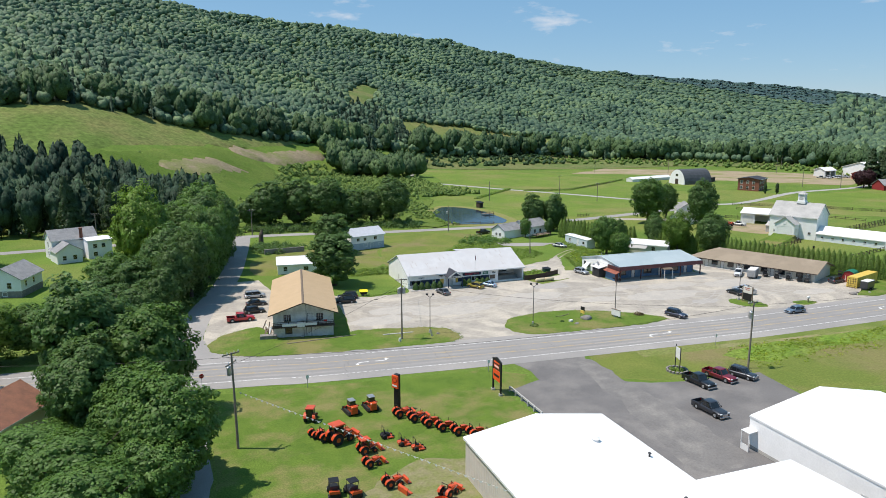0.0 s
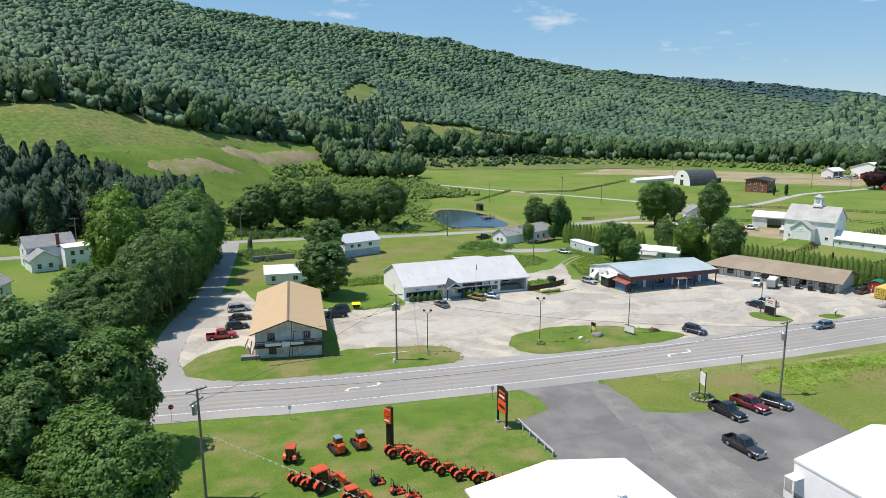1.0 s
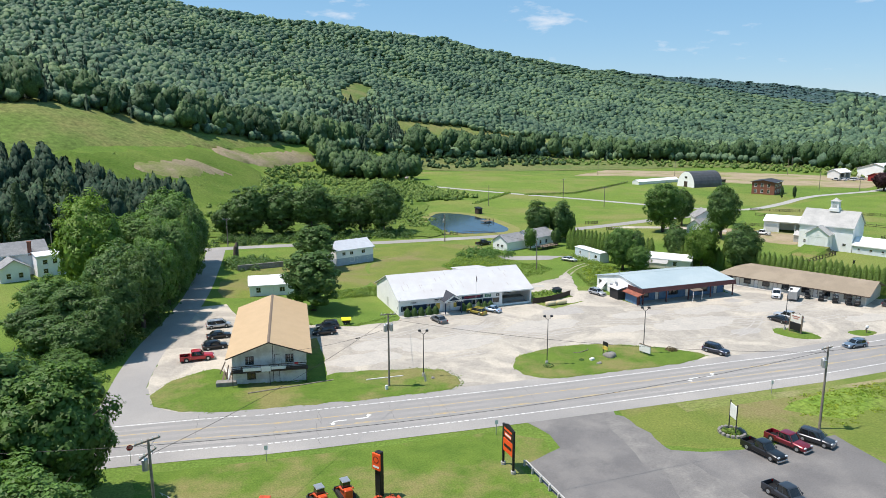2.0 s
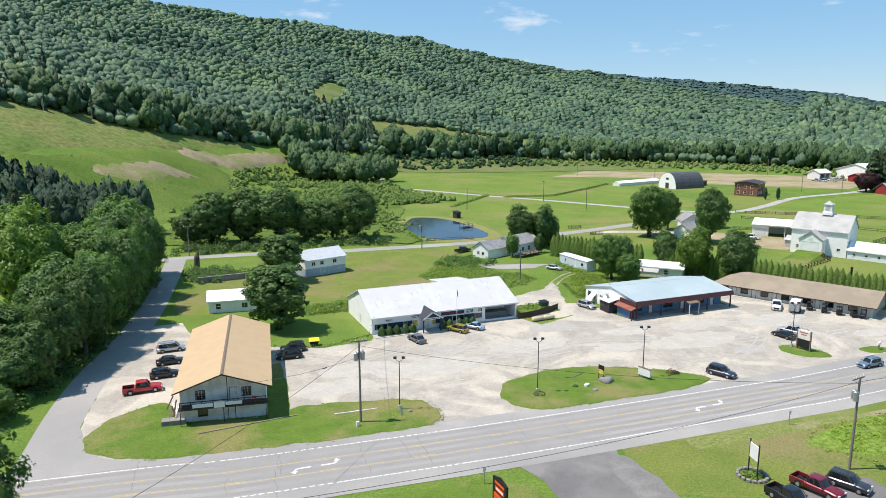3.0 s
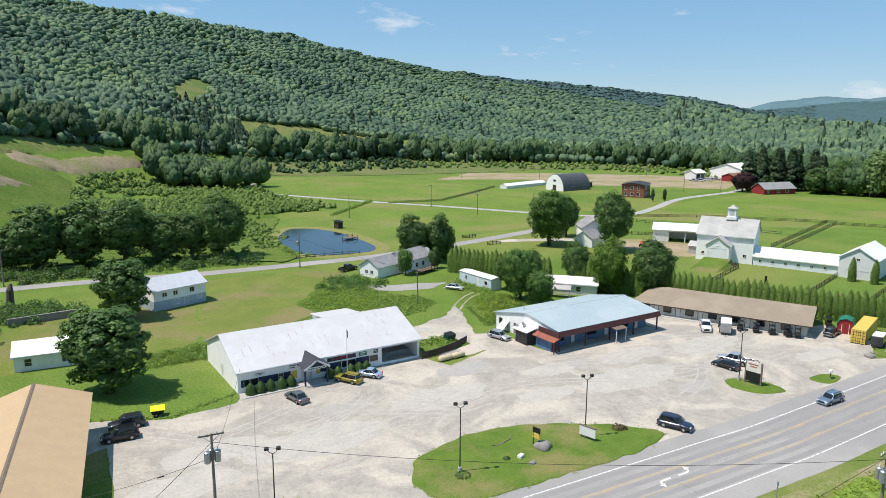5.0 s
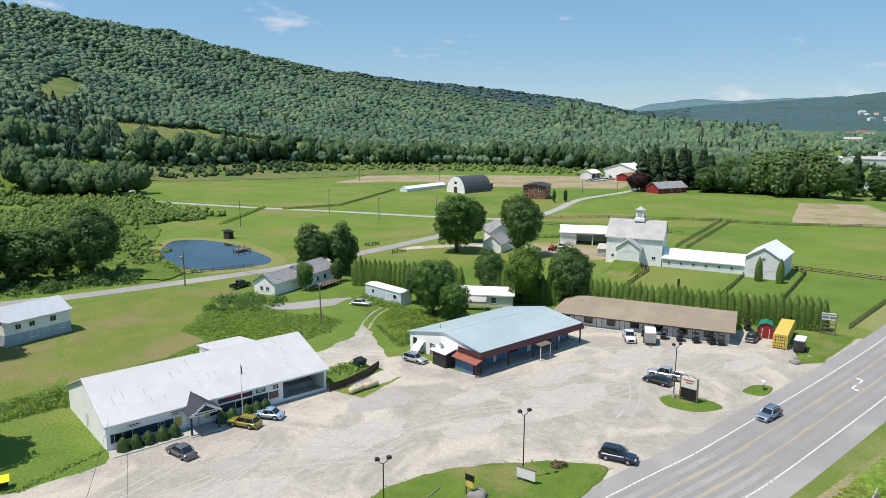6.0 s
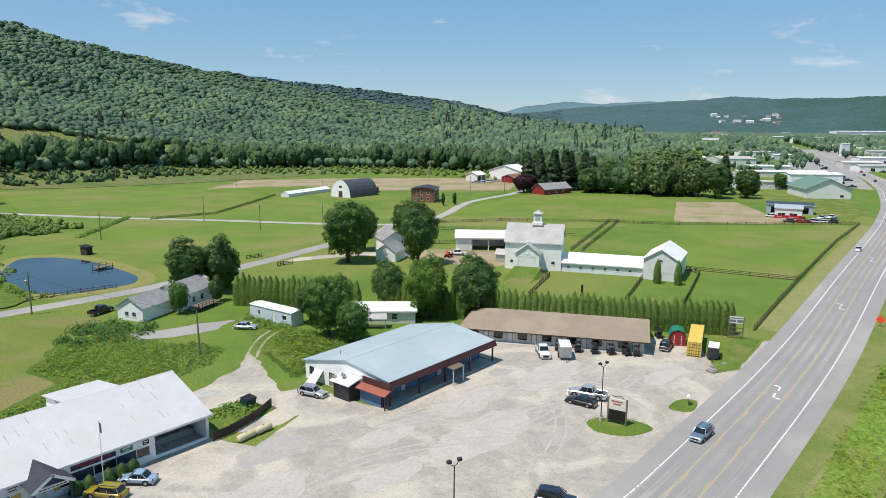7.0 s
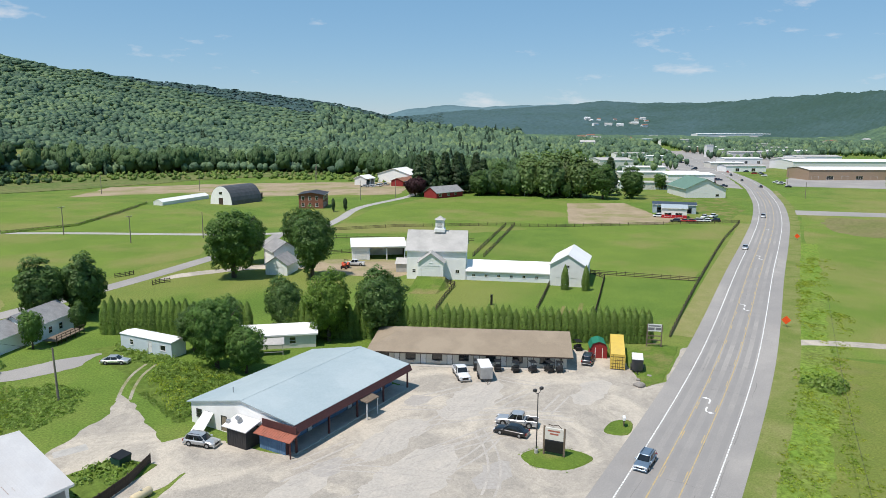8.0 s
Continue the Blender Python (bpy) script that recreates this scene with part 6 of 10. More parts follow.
gable_house("blue_grey_shop", "low blue-grey metal shop with open bays", "shop", pose(400, 170, 0, 0, 0, -75), 20, 9, 4.2, 0.8, mat("blue_grey_wall", (0.42, 0.50, 0.56), rough=0.5, local=True), mat("dark_blue_roof", (0.05, 0.07, 0.10), rough=0.5, local=True), 0.4, 0.4, {"f": [(2, 6, 0.1, 3, "open"), (8, 12, 0.1, 3, "open"), (14, 18, 0.1, 3, "open")]})
# front middle, length, depth, height, heading, colour
TOWN = [(731, 294, 34, 40, 9.7, -53, 2), (632, 230, 69, 14, 5, -54, 1), (587, 197, 36, 20, 7.4, -54, 0), (522, 206, 19, 10, 5.2, -55, 2), (849, 98, 115, 40, 9.8, -53, 3), (704, 88, 89, 30, 9.7, -54, 4), (1033, 208, 55, 20, 10, -51, 2), (1075, 264, 10, 6, 16, -50, 3), (1328, 284, 34, 15, 7.6, -48, 0), (1454, 222, 66, 15, 11, -47, 1), (2533, 405, 357, 30, 18, -39, 3), (1813, 524, 40, 12, 9.7, -42, 0), (1589, 393, 32, 15, 14, -45, 1), (1245, 306, 37, 15, 9, -48, 4), (513, 226, 7, 10, 5.2, -55, 0), (964, 152, 34, 20, 6.5, -51, 1), (1589, 253, 55, 20, 9, -46, 0), (907, 294, 29, 14, 6.7, -51, 3), (760, 180, 40, 16, 6, -53, 0), (820, 205, 36, 14, 5.5, -53, 1), (905, 200, 46, 18, 7, -52, 3), (1010, 128, 60, 26, 8, -51, 0), (1160, 170, 70, 24, 9, -50, 2), (1180, 250, 40, 16, 8, -50, 0), (1320, 190, 80, 26, 9, -48, 3), (690, 255, 36, 16, 5.5, -54, 3), (800, 330, 40, 18, 6, -53, 1), (960, 340, 44, 16, 7, -51, 0), (1500, 300, 60, 20, 9, -46, 3), (1750, 330, 80, 22, 10, -44, 0)]
TM = (WHITE_SIDING, CREAM_SIDING, GREY_SIDING, SIGN_WHITE, mat("tan_block_wall", (0.38, 0.27, 0.19), (0.33, 0.24, 0.17), rough=0.9, local=True))
for i, (x, y, L_, W_, h_, a_, k_) in enumerate(TOWN):
    nb_ = max(2, min(7, int(L_ / 7)))
    gable_house("commercial_building", ("long flat white commercial building by the highway", "cream low commercial building by the highway", "grey low commercial building by the highway", "bright white commercial building by the highway", "tan block commercial building by the highway")[k_], "commercial building", pose(x, y, float(land(x, y)) - 0.02, 0, 0, a_) @ pose(0, W_ / 2, 0), L_, W_, h_ - min(1.6, W_ * 0.05), min(1.6, W_ * 0.05), TM[k_], WHITE_ROOF if i % 3 else PALE_SHINGLE, 0.4, 0.4,
        {"f": [(L_ * (j + 0.2) / nb_, L_ * (j + 0.65) / nb_, 0.4, 3.2, "shop" if j % 2 else "garage") for j in range(nb_)]}, group="town buildings")
rt_ = random.Random(77)
for i in range(26):
    a_, d_ = (rt_.uniform(70.5, 75.5), rt_.uniform(2950, 3250)) if i < 14 else (rt_.uniform(70, 90), rt_.uniform(1300, 2500))
    x, y = 20 + d_ * math.sin(radians(a_)), 50 + d_ * math.cos(radians(a_))
    k_ = rt_.randrange(4)
    gable_house("town_house", ("small white town house among trees", "small cream town house among trees", "small grey town house among trees", "pale town block on the far slope")[k_], "house", pose(x, y, float(land(x, y)) + 0.5, 0, 0, rt_.uniform(-70, -20)), rt_.uniform(12, 30), rt_.uniform(10, 14), rt_.uniform(8, 12), 3, TM[k_], (GREY_SHINGLE, WHITE_ROOF, PALE_SHINGLE, RED_SHINGLE)[rt_.randrange(4)], 0.5, 0.5, {"f": [(1.5 + j * 3.4, 3 + j * 3.4, 4, 7, "win") for j in range(3)]}, group="town houses")


# ---- trees ----
def rand_dirs(rng, n):
    v = rng.normal(size=(n, 3))
    return v / np.linalg.norm(v, axis=1)[:, None]


def mesh_np(name, verts, faces, material, smooth=False, normals=None):
    """A mesh from arrays; every face has as many corners as faces has columns. normals: one for each vertex, to round off a leafy mass."""
    m = bpy.data.meshes.new(name)
    nv, nf, k = len(verts), len(faces), faces.shape[1]
    m.vertices.add(nv)
    m.vertices.foreach_set("co", np.ascontiguousarray(verts, np.float32).ravel())
    m.loops.add(nf * k)
    m.loops.foreach_set("vertex_index", np.ascontiguousarray(faces, np.int32).ravel())
    m.polygons.add(nf)
    m.polygons.foreach_set("loop_start", np.arange(0, nf * k, k, dtype=np.int32))
    m.update(calc_edges=True)
    m.materials.append(material)
    if smooth or normals is not None:
        m.shade_smooth()
    if normals is not None:
        m.normals_split_custom_set_from_vertices(np.ascontiguousarray(normals, np.float32))
    return m


def unit(v):
    return v / (np.linalg.norm(v, axis=1)[:, None] + 1e-9)


def leaf_cards(rng, centre, normal, size):
    """Kite-shaped sprays of leaves, one quad each."""
    n = len(centre)
    a = np.cross(normal, rand_dirs(rng, n))
    a /= np.linalg.norm(a, axis=1)[:, None] + 1e-9
    b = np.cross(normal, a)
    s = (size * rng.uniform(0.6, 1.35, n))[:, None]
    droop = normal * s * 0.18
    v = np.stack((centre - a * s * 0.62, centre - b * s * 0.46 - droop, centre + a * s * 0.78, centre + b * s * 0.46 - droop), 1).reshape(-1, 3)
    return v, np.arange(n * 4).reshape(-1, 4)


def crown(name, seed, R, H, z0, boughs, per, leaf, material, shape="round"):
    """A crown of leafy boughs with gaps between them; R: radius, H: height of the leafy part, z0: its foot."""
    rng = np.random.default_rng(seed)
    d = rand_dirs(rng, boughs)
    d[:, 2] = np.abs(d[:, 2]) * np.where(rng.random(boughs) < 0.58, 1, -1)
    if shape == "column":
        t = rng.random(boughs)
        ang = rng.uniform(0, 2 * np.pi, boughs)
        r = R * 0.84 * (1 - t ** 2.4) * rng.uniform(0.85, 1.05, boughs)
        c = np.stack((np.cos(ang) * r, np.sin(ang) * r, z0 + H * 0.97 * t), 1)
        rb = R * 0.12 + R * 0.24 * (1 - t)
        out = np.stack((np.cos(ang), np.sin(ang), np.full(boughs, 0.5)), 1)
    elif shape == "cone":
        t = rng.random(boughs) ** 0.75
        ang = rng.uniform(0, 2 * np.pi, boughs)
        r = R * (1 - t) * rng.uniform(0.6, 1.0, boughs)
        c = np.stack((np.cos(ang) * r, np.sin(ang) * r, z0 + H * t), 1)
        rb = R * 0.22 + R * 0.16 * (1 - t)
        out = np.stack((np.cos(ang), np.sin(ang), np.full(boughs, 0.4)), 1)
    else:
        lump = 0.78 + 0.22 * np.sin(d[:, 0] * 3.1 + seed) * np.cos(d[:, 1] * 2.7 + seed * 1.7) + rng.uniform(-0.12, 0.12, boughs)
        k = rng.uniform(0.72, 1.0, boughs) * lump
        taper = np.where(d[:, 2] < 0, 0.92, 1.0)
        if shape == "oval":
            taper = np.where(d[:, 2] > 0, 1 - 0.25 * d[:, 2] ** 2, 1.0)
        c = np.stack((d[:, 0] * R * 0.88 * k * taper, d[:, 1] * R * 0.88 * k * taper, z0 + H * 0.46 + d[:, 2] * H * 0.52 * k), 1)
        rb = R * rng.uniform(0.75, 1.3, boughs) * 2.45 / math.sqrt(boughs)
        out = d
    i = np.repeat(np.arange(boughs), per)
    ld = rand_dirs(rng, len(i))
    flip = (ld * (out[i] + (0, 0, 0.35))).sum(1) < -0.25
    ld[flip] *= -1
    pos = c[i] + ld * (rb[i] * rng.uniform(0.65, 1.05, len(i)))[:, None] * (1.12, 1.12, 0.92)
    if shape == "column":                              # clipped, close-set surface
        t = rng.random(len(i))
        ang = rng.uniform(0, 2 * np.pi, len(i))
        r = R * 0.94 * (1 - t ** 3.2) ** 0.85 * (0.94 + 0.07 * np.sin(ang * 3 + t * 9 + seed) + rng.uniform(-0.1, 0.05, len(i)))
        ld = unit(np.stack((np.cos(ang), np.sin(ang), 0.15 + 0.9 * t ** 4), 1))
        pos = np.stack((np.cos(ang) * r, np.sin(ang) * r, z0 + H * t), 1)
        out = ld
        i = np.arange(len(t))
    if shape == "willow":
        pos[:, 2] -= (rng.random(len(i)) ** 2) * H * 0.35 * (np.hypot(pos[:, 0], pos[:, 1]) / R)
    nrm = unit(ld * 0.75 + out[i] * 0.45 + (0, 0, 0.35) + rand_dirs(rng, len(i)) * 0.5)
    v, f = leaf_cards(rng, pos, nrm, leaf)
    soft = unit(ld * 0.8 + out[i] * 0.5 + (0, 0, 0.15) + rand_dirs(rng, len(i)) * 0.42)
    # inner foliage, so that no sky shows right through
    core = rand_dirs(rng, boughs * 3)
    cp = core * (R * 0.66 * rng.uniform(0.5, 1, len(core)))[:, None] * (1, 1, H / R * 0.5) + (0, 0, z0 + H * 0.46)
    if shape in ("cone", "column"):
        ct = rng.random(len(core))
        cr = R * (0.72 * (1 - ct ** 3) if shape == "column" else 0.3)
        cp = np.stack((core[:, 0] * cr, core[:, 1] * cr, z0 + ct * H * 0.9), 1)
    v2, f2 = leaf_cards(rng, cp, core, leaf * 2.2)
    return mesh_np(name, np.concatenate((v, v2)), np.concatenate((f, f2 + len(v))), material, normals=np.concatenate((np.repeat(soft, 4, 0), np.repeat(core, 4, 0))))


def trunk_geo(seed, h, r, spread, split):
    rng = random.Random(seed)
    g = Geo()
    pts = [Vector((0, 0, -0.1))]
    for i in range(1, 5):
        pts.append(Vector((rng.uniform(-0.2, 0.2), rng.uniform(-0.2, 0.2), h * 0.8 * i / 4)))
    rad = [r * 1.35, r, r * 0.8, r * 0.5, r * 0.2]
    for i in range(4):
        g.cyl(pts[i], pts[i + 1], rad[i], rad[i + 1], 8, caps=(i == 0))
    for i in range(6):
        a = i * 1.05 + rng.uniform(-0.3, 0.3)
        s = pts[1].lerp(pts[3], rng.uniform(0.1, 0.8))
        e = Vector((math.cos(a) * spread * rng.uniform(0.5, 0.8), math.sin(a) * spread * rng.uniform(0.5, 0.8), s.z + h * rng.uniform(0.15, 0.35)))
        m = s.lerp(e, 0.5) + Vector((0, 0, -0.03 * h))
        g.cyl(s, m, r * 0.42, r * 0.26, 6, caps=False).cyl(m, e, r * 0.26, r * 0.07, 6, caps=False)
    return g


def tree_kind(name, label, category, seed, R, H, z0, boughs, per, leaf, leaf_m, shape="round", trunk=None):
    ob = thing(name, label, category)
    h = z0 + H
    part("trunk", trunk_geo(seed, h, trunk or (0.10 + R * 0.045), R, z0), BARK, ob, smooth=True)
    part("crown", crown("crown", seed, R, H, z0, boughs, per, leaf, leaf_m, shape), leaf_m, ob)
    ob["foot_r"], ob["full_h"] = R, h
    return ob


KINDS = {}


def plant(kind, x, y, h, r, label="", group=""):
    """A tree of a kind, at a place, with its height and crown radius."""
    spec = KINDS[kind]
    if spec.get("ob") is None:
        spec["ob"] = tree_kind(*spec["args"])
        ob, first = spec["ob"], True
        ob.scale = (1, 1, 1)
    else:
        ob, first = spec["ob"], False
    rz = (x * 37.3 + y * 17.9) % 360
    m = pose(x, y, float(land(x, y)), 0, 0, rz) @ Matrix.Diagonal((r / ob["foot_r"], r / ob["foot_r"], h / ob["full_h"], 1))
    if first:
        ob.matrix_basis = m
        spec["ob"] = ob
        new_ob = ob
    else:
        s = ob.scale.copy()
        ob.scale = (1, 1, 1)
        new_ob = copy_thing(ob, m)
        ob.scale = s
    if label:
        new_ob["label"] = label
    if group:
        new_ob["group"] = group
    return new_ob


def kind(key, *args):
    KINDS[key] = {"args": args}


kind("maple", "maple_tree", "full green maple tree with rounded crown", "tree", 11, 7.0, 15.6, 1.2, 300, 40, 0.36, LEAF)
kind("maple_b", "maple_tree", "broad green maple tree with uneven crown", "tree", 23, 7.0, 15.6, 1.2, 300, 40, 0.36, LEAF_DARK)
kind("bright", "maple_tree", "bright yellow-green maple tree", "tree", 31, 7.0, 15.6, 1.2, 330, 44, 0.31, LEAF_BRIGHT)
kind("big", "broadleaf_tree", "dense dark green broadleaf tree beside the highway", "tree", 41, 7.5, 17.0, 1.0, 460, 46, 0.34, LEAF_DARK)
kind("big_b", "broadleaf_tree", "dense green broadleaf tree by the roadside", "tree", 47, 7.5, 17.0, 1.0, 460, 46, 0.34, LEAF)
kind("oval", "broadleaf_tree", "dense oval dark green yard tree", "tree", 53, 5.0, 14.5, 0.8, 270, 44, 0.34, LEAF_DARK, "oval")
kind("dark", "broadleaf_tree", "dark green broadleaf tree with full crown", "tree", 61, 6.0, 14.2, 0.8, 220, 38, 0.42, LEAF_DARK)
kind("pine", "pine_tree", "dark tall pine tree at the wood's edge", "tree", 71, 4.5, 19.0, 2.0, 110, 24, 0.62, LEAF_CONIFER, "cone")
kind("spruce", "spruce_tree", "dark conical spruce tree", "tree", 73, 4.5, 20.0, 1.5, 80, 18, 1.1, LEAF_CONIFER, "cone")
kind("purple", "plum_tree", "dark purple-leaved ornamental tree", "tree", 83, 6.0, 8.0, 1.5, 120, 30, 0.8, LEAF_PURPLE)
kind("willow", "willow_tree", "pale drooping willow tree", "tree", 89, 11.0, 20.0, 3.0, 110, 26, 1.5, LEAF_WILLOW, "willow")
kind("cypress", "arborvitae_tree", "small trimmed conical evergreen", "tree", 97, 2.0, 6.0, 0.3, 90, 26, 0.36, LEAF_CONIFER, "oval")

TREES = [
    # beside the highway, nearest the camera
    ("big", -13, 110.5, 23.0, 10.3), ("big_b", -4.5, 105.5, 18.5, 8.6), ("big", -12.5, 99, 17.0, 7.6), ("big_b", -5, 90, 14.5, 7.8), ("big_b", -2.0, 85, 15.5, 7.1), ("maple", -12, 82, 11.0, 7.0), ("maple", -17, 90, 9.0, 5.9), ("maple", -3.5, 79, 10.0, 5.4), ("maple", -9, 73, 11.0, 6.5),
    ("maple", -25, 142, 11.4, 7.2), ("bright", -33, 140, 12.5, 7.8), ("maple", -42, 138, 13.5, 8.4), ("big_b", -34, 126, 9.4, 4.8),
    # row along the side road
    ("bright", -9.5, 199, 28.6, 10.6), ("maple", 2, 208, 22.9, 9.6), ("maple_b", -3.5, 183, 19.2, 8.6), ("maple", -5, 219, 20.8, 9.6), ("maple", 6.8, 234, 26.5, 10.6), ("maple_b", 6.6, 219, 22.9, 8.8), ("maple_b", -9, 170, 13.5, 7.4), ("maple", -16, 180, 13.5, 7.2), ("maple", 11.5, 242, 19.5, 6.6), ("maple_b", -18, 172, 9.4, 6.0),
    ("dark", -4.2, 160, 12.5, 5.2), ("maple_b", -1.6, 167.5, 17.5, 6.2), ("maple_b", 1.6, 175.5, 19.0, 6.2), ("maple", 4.0, 185, 20.5, 6.8), ("maple_b", 6.4, 194.5, 21.5, 6.6), ("maple", 8.6, 205, 22.5, 6.8), ("maple_b", 10.6, 217, 22.0, 6.8), ("maple_b", 12.6, 229, 20.5, 6.4), ("maple_b", -8, 158, 10, 6.0), ("maple", -9, 149, 6.5, 4.5), ("dark", -14, 162, 9, 5.5),
    # behind the back road
    ("dark", 33, 284, 19.8, 10.4), ("dark", 44, 283, 20.4, 10.4), ("maple_b", 55, 281, 20.9, 11.0), ("dark", 65, 279, 15.4, 8.5), ("maple_b", 73, 277, 16.0, 7.9), ("maple_b", 81, 275.5, 20.9, 10.0), ("dark", 26, 286, 13.2, 7.3),
    ("maple_b", -62, 238, 18.7, 9.2), ("maple_b", -72, 232, 19.8, 9.8), ("maple", -58, 205, 13.2, 7.3), ("dark", -70, 214, 16.5, 8.5),
    # yard trees
    ("oval", 37.2, 178.6, 15.8, 7.8), ("oval", 45.8, 221.5, 14.6, 6.6),
    ("dark", 127.6, 240.5, 15.4, 6.2), ("dark", 134.6, 237.2, 15.2, 5.8), ("dark", 138.6, 240, 11, 4.2), ("maple", 117.4, 226.6, 8.4, 2.5), ("dark", 128.8, 229.8, 6.6, 2.3),
    ("maple", 181, 240.8, 21.5, 9.0), ("maple_b", 192, 222.5, 20.6, 7.6), ("maple_b", 198, 251, 16, 5.5), ("maple_b", 216, 249, 16.5, 5.5),
    ("maple", 127.4, 189.2, 14.4, 5.4), ("maple", 128.3, 183.2, 9.6, 3.9), ("maple_b", 149.0, 193.5, 12.6, 5.0), ("bright", 149.6, 182.6, 15.4, 5.6), ("maple_b", 156.8, 175.6, 15.0, 6.8), ("dark", 138, 199, 9.0, 4.2), ("maple_b", 131.5, 199.5, 10, 4.0), ("maple_b", 134.8, 194.6, 11.5, 3.8),
    # round the far farm buildings
    ("purple", 392.6, 314.6, 11.5, 6.6), ("cypress", 310.0, 309.1, 7.2, 1.1), ("cypress", 316.8, 307.3, 7.0, 1.1),
    ("spruce", 402, 318, 23, 5.5), ("spruce", 409, 314, 25, 5.5), ("spruce", 415, 308, 24, 5.5), ("spruce", 421, 303, 24.5, 6), ("spruce", 414, 320, 22, 6), ("spruce", 424, 312, 24, 6), ("spruce", 427, 303, 23, 6), ("spruce", 433, 296, 24, 6), ("spruce", 429, 289, 21, 5.5), ("maple_b", 441, 284, 20, 9), ("dark", 447, 258, 22, 9), ("maple", 428, 268, 12, 6), ("dark", 434, 238, 10, 5),
    ("dark", 418, 286, 16, 8), ("maple_b", 426, 277, 18, 8), ("willow", 436, 262, 25, 11), ("willow", 433, 248, 26, 12.5), ("willow", 443, 232, 25, 12), ("maple_b", 440, 218, 22, 9.5), ("dark", 452, 205, 20, 9), ("willow", 455, 246, 26, 11), ("dark", 452, 270, 22, 10), ("spruce", 466, 222, 22, 6), ("dark", 470, 206, 12, 5), ("maple", 523, 205, 12, 5),
]
for k, x, y, h, r in TREES:
    plant(k, x, y, h, r)
rg_ = random.Random(5)
for i in range(46):
    x, y = rg_.uniform(-150, 8), rg_.uniform(280, 318)
    if x > -20 and y > 300 or (x > -6):
        y = rg_.uniform(278, 292)
        x = rg_.uniform(-60, 4)
    plant("pine", x, y, rg_.uniform(15, 22), rg_.uniform(3.6, 5.2), group="dark pine wood")

# arborvitae hedge, tree by tree
kind("hedge", "arborvitae", "tall narrow arborvitae in a clipped hedge row", "hedge tree", 101, 0.85, 4.3, 0.05, 110, 15, 0.17, LEAF_HEDGE, "column", 0.06)
hx0, hy0, hx1, hy1 = 130.5, 223.5, 181.0, 128.8
rh = random.Random(8)
nh_ = 80
for i in range(nh_):
    f = i / (nh_ - 1)
    if 0.27 < f < 0.33:
        continue
    plant("hedge", hx0 + (hx1 - hx0) * f + rh.uniform(-0.15, 0.15), hy0 + (hy1 - hy0) * f + rh.uniform(-0.15, 0.15), rh.uniform(6.2, 7.3) + (0.5 if f < 0.4 else 0.0), rh.uniform(1.15, 1.35), group="arborvitae hedge")


for x, y in ((215.4, 158.5), (217.0, 153.5)):
    plant("hedge", x, y, 6.6, 1.15, "tall columnar evergreen before the barn gable", "barn evergreens")


# ---- woods, as far masses of crowns ----
def ico(sub):
    bm = bmesh.new()
    bmesh.ops.create_icosphere(bm, subdivisions=sub, radius=1.0)
    v = np.array([p.co[:] for p in bm.verts])
    f = np.array([[q.index for q in t.verts] for t in bm.faces])
    bm.free()
    return v, f


def vertex_normals(v, f):
    n = np.zeros_like(v)
    fn = np.cross(v[f[:, 1]] - v[f[:, 0]], v[f[:, 2]] - v[f[:, 0]])
    for k in range(3):
        np.add.at(n, f[:, k], fn)
    return unit(n)


def blob(seed, lobes, sub):
    """One far crown: a body that bulges in lobes."""
    rng = np.random.default_rng(seed)
    v, f = ico(sub)
    d = rand_dirs(rng, lobes)
    d[:, 2] = np.abs(d[:, 2]) * 0.9 + 0.1
    bulge = np.clip((v @ unit(d).T).max(1), 0, 1) ** 5
    v = v * (0.66 + 0.36 * bulge + rng.uniform(-0.19, 0.19, len(v)))[:, None]
    return v, f, vertex_normals(v, f)


def leafy_blob(seed, cards, size, bodies=5, core=2):
    """One crown at the wood's edge: many rounded boughs with ragged sprays of leaves between them."""
    rng = np.random.default_rng(seed)
    vs, fs, ns, n = [], [], [], 0
    lv, lf = ico(1)
    big, bf = ico(core)
    d = rand_dirs(rng, bodies)
    d[:, 2] = np.where(d[:, 2] < -0.3, -d[:, 2], d[:, 2])
    c = d * (0.68, 0.68, 0.72)
    rb = rng.uniform(0.20, 0.34, bodies)
    for p, r, (bv, bf_) in [((0, 0, 0), 0.66, (big, bf))] + [(c[k], rb[k], (lv, lf)) for k in range(bodies)]:
        w = bv * r * (1 + rng.uniform(-0.16, 0.16, (len(bv), 1)))
        vs.append(w + p)
        fs.append(bf_ + n)
        ns.append(unit(unit(w) * 0.8 + np.asarray(p) * 0.7))
        n += len(bv)
    i = rng.integers(0, bodies, cards)
    e = unit(rand_dirs(rng, cards) + d[i] * 0.7)
    v, f = leaf_cards(rng, c[i] + e * (rb[i] * rng.uniform(0.9, 1.15, cards))[:, None], unit(e + rand_dirs(rng, cards) * 0.7), size)
    vs.append(v)
    fs.append(np.concatenate((f[:, [0, 1, 2]], f[:, [0, 2, 3]])) + n)
    ns.append(np.repeat(unit(e * 0.8 + c[i] * 0.7), 4, 0))
    return np.concatenate(vs), np.concatenate(fs), np.concatenate(ns)


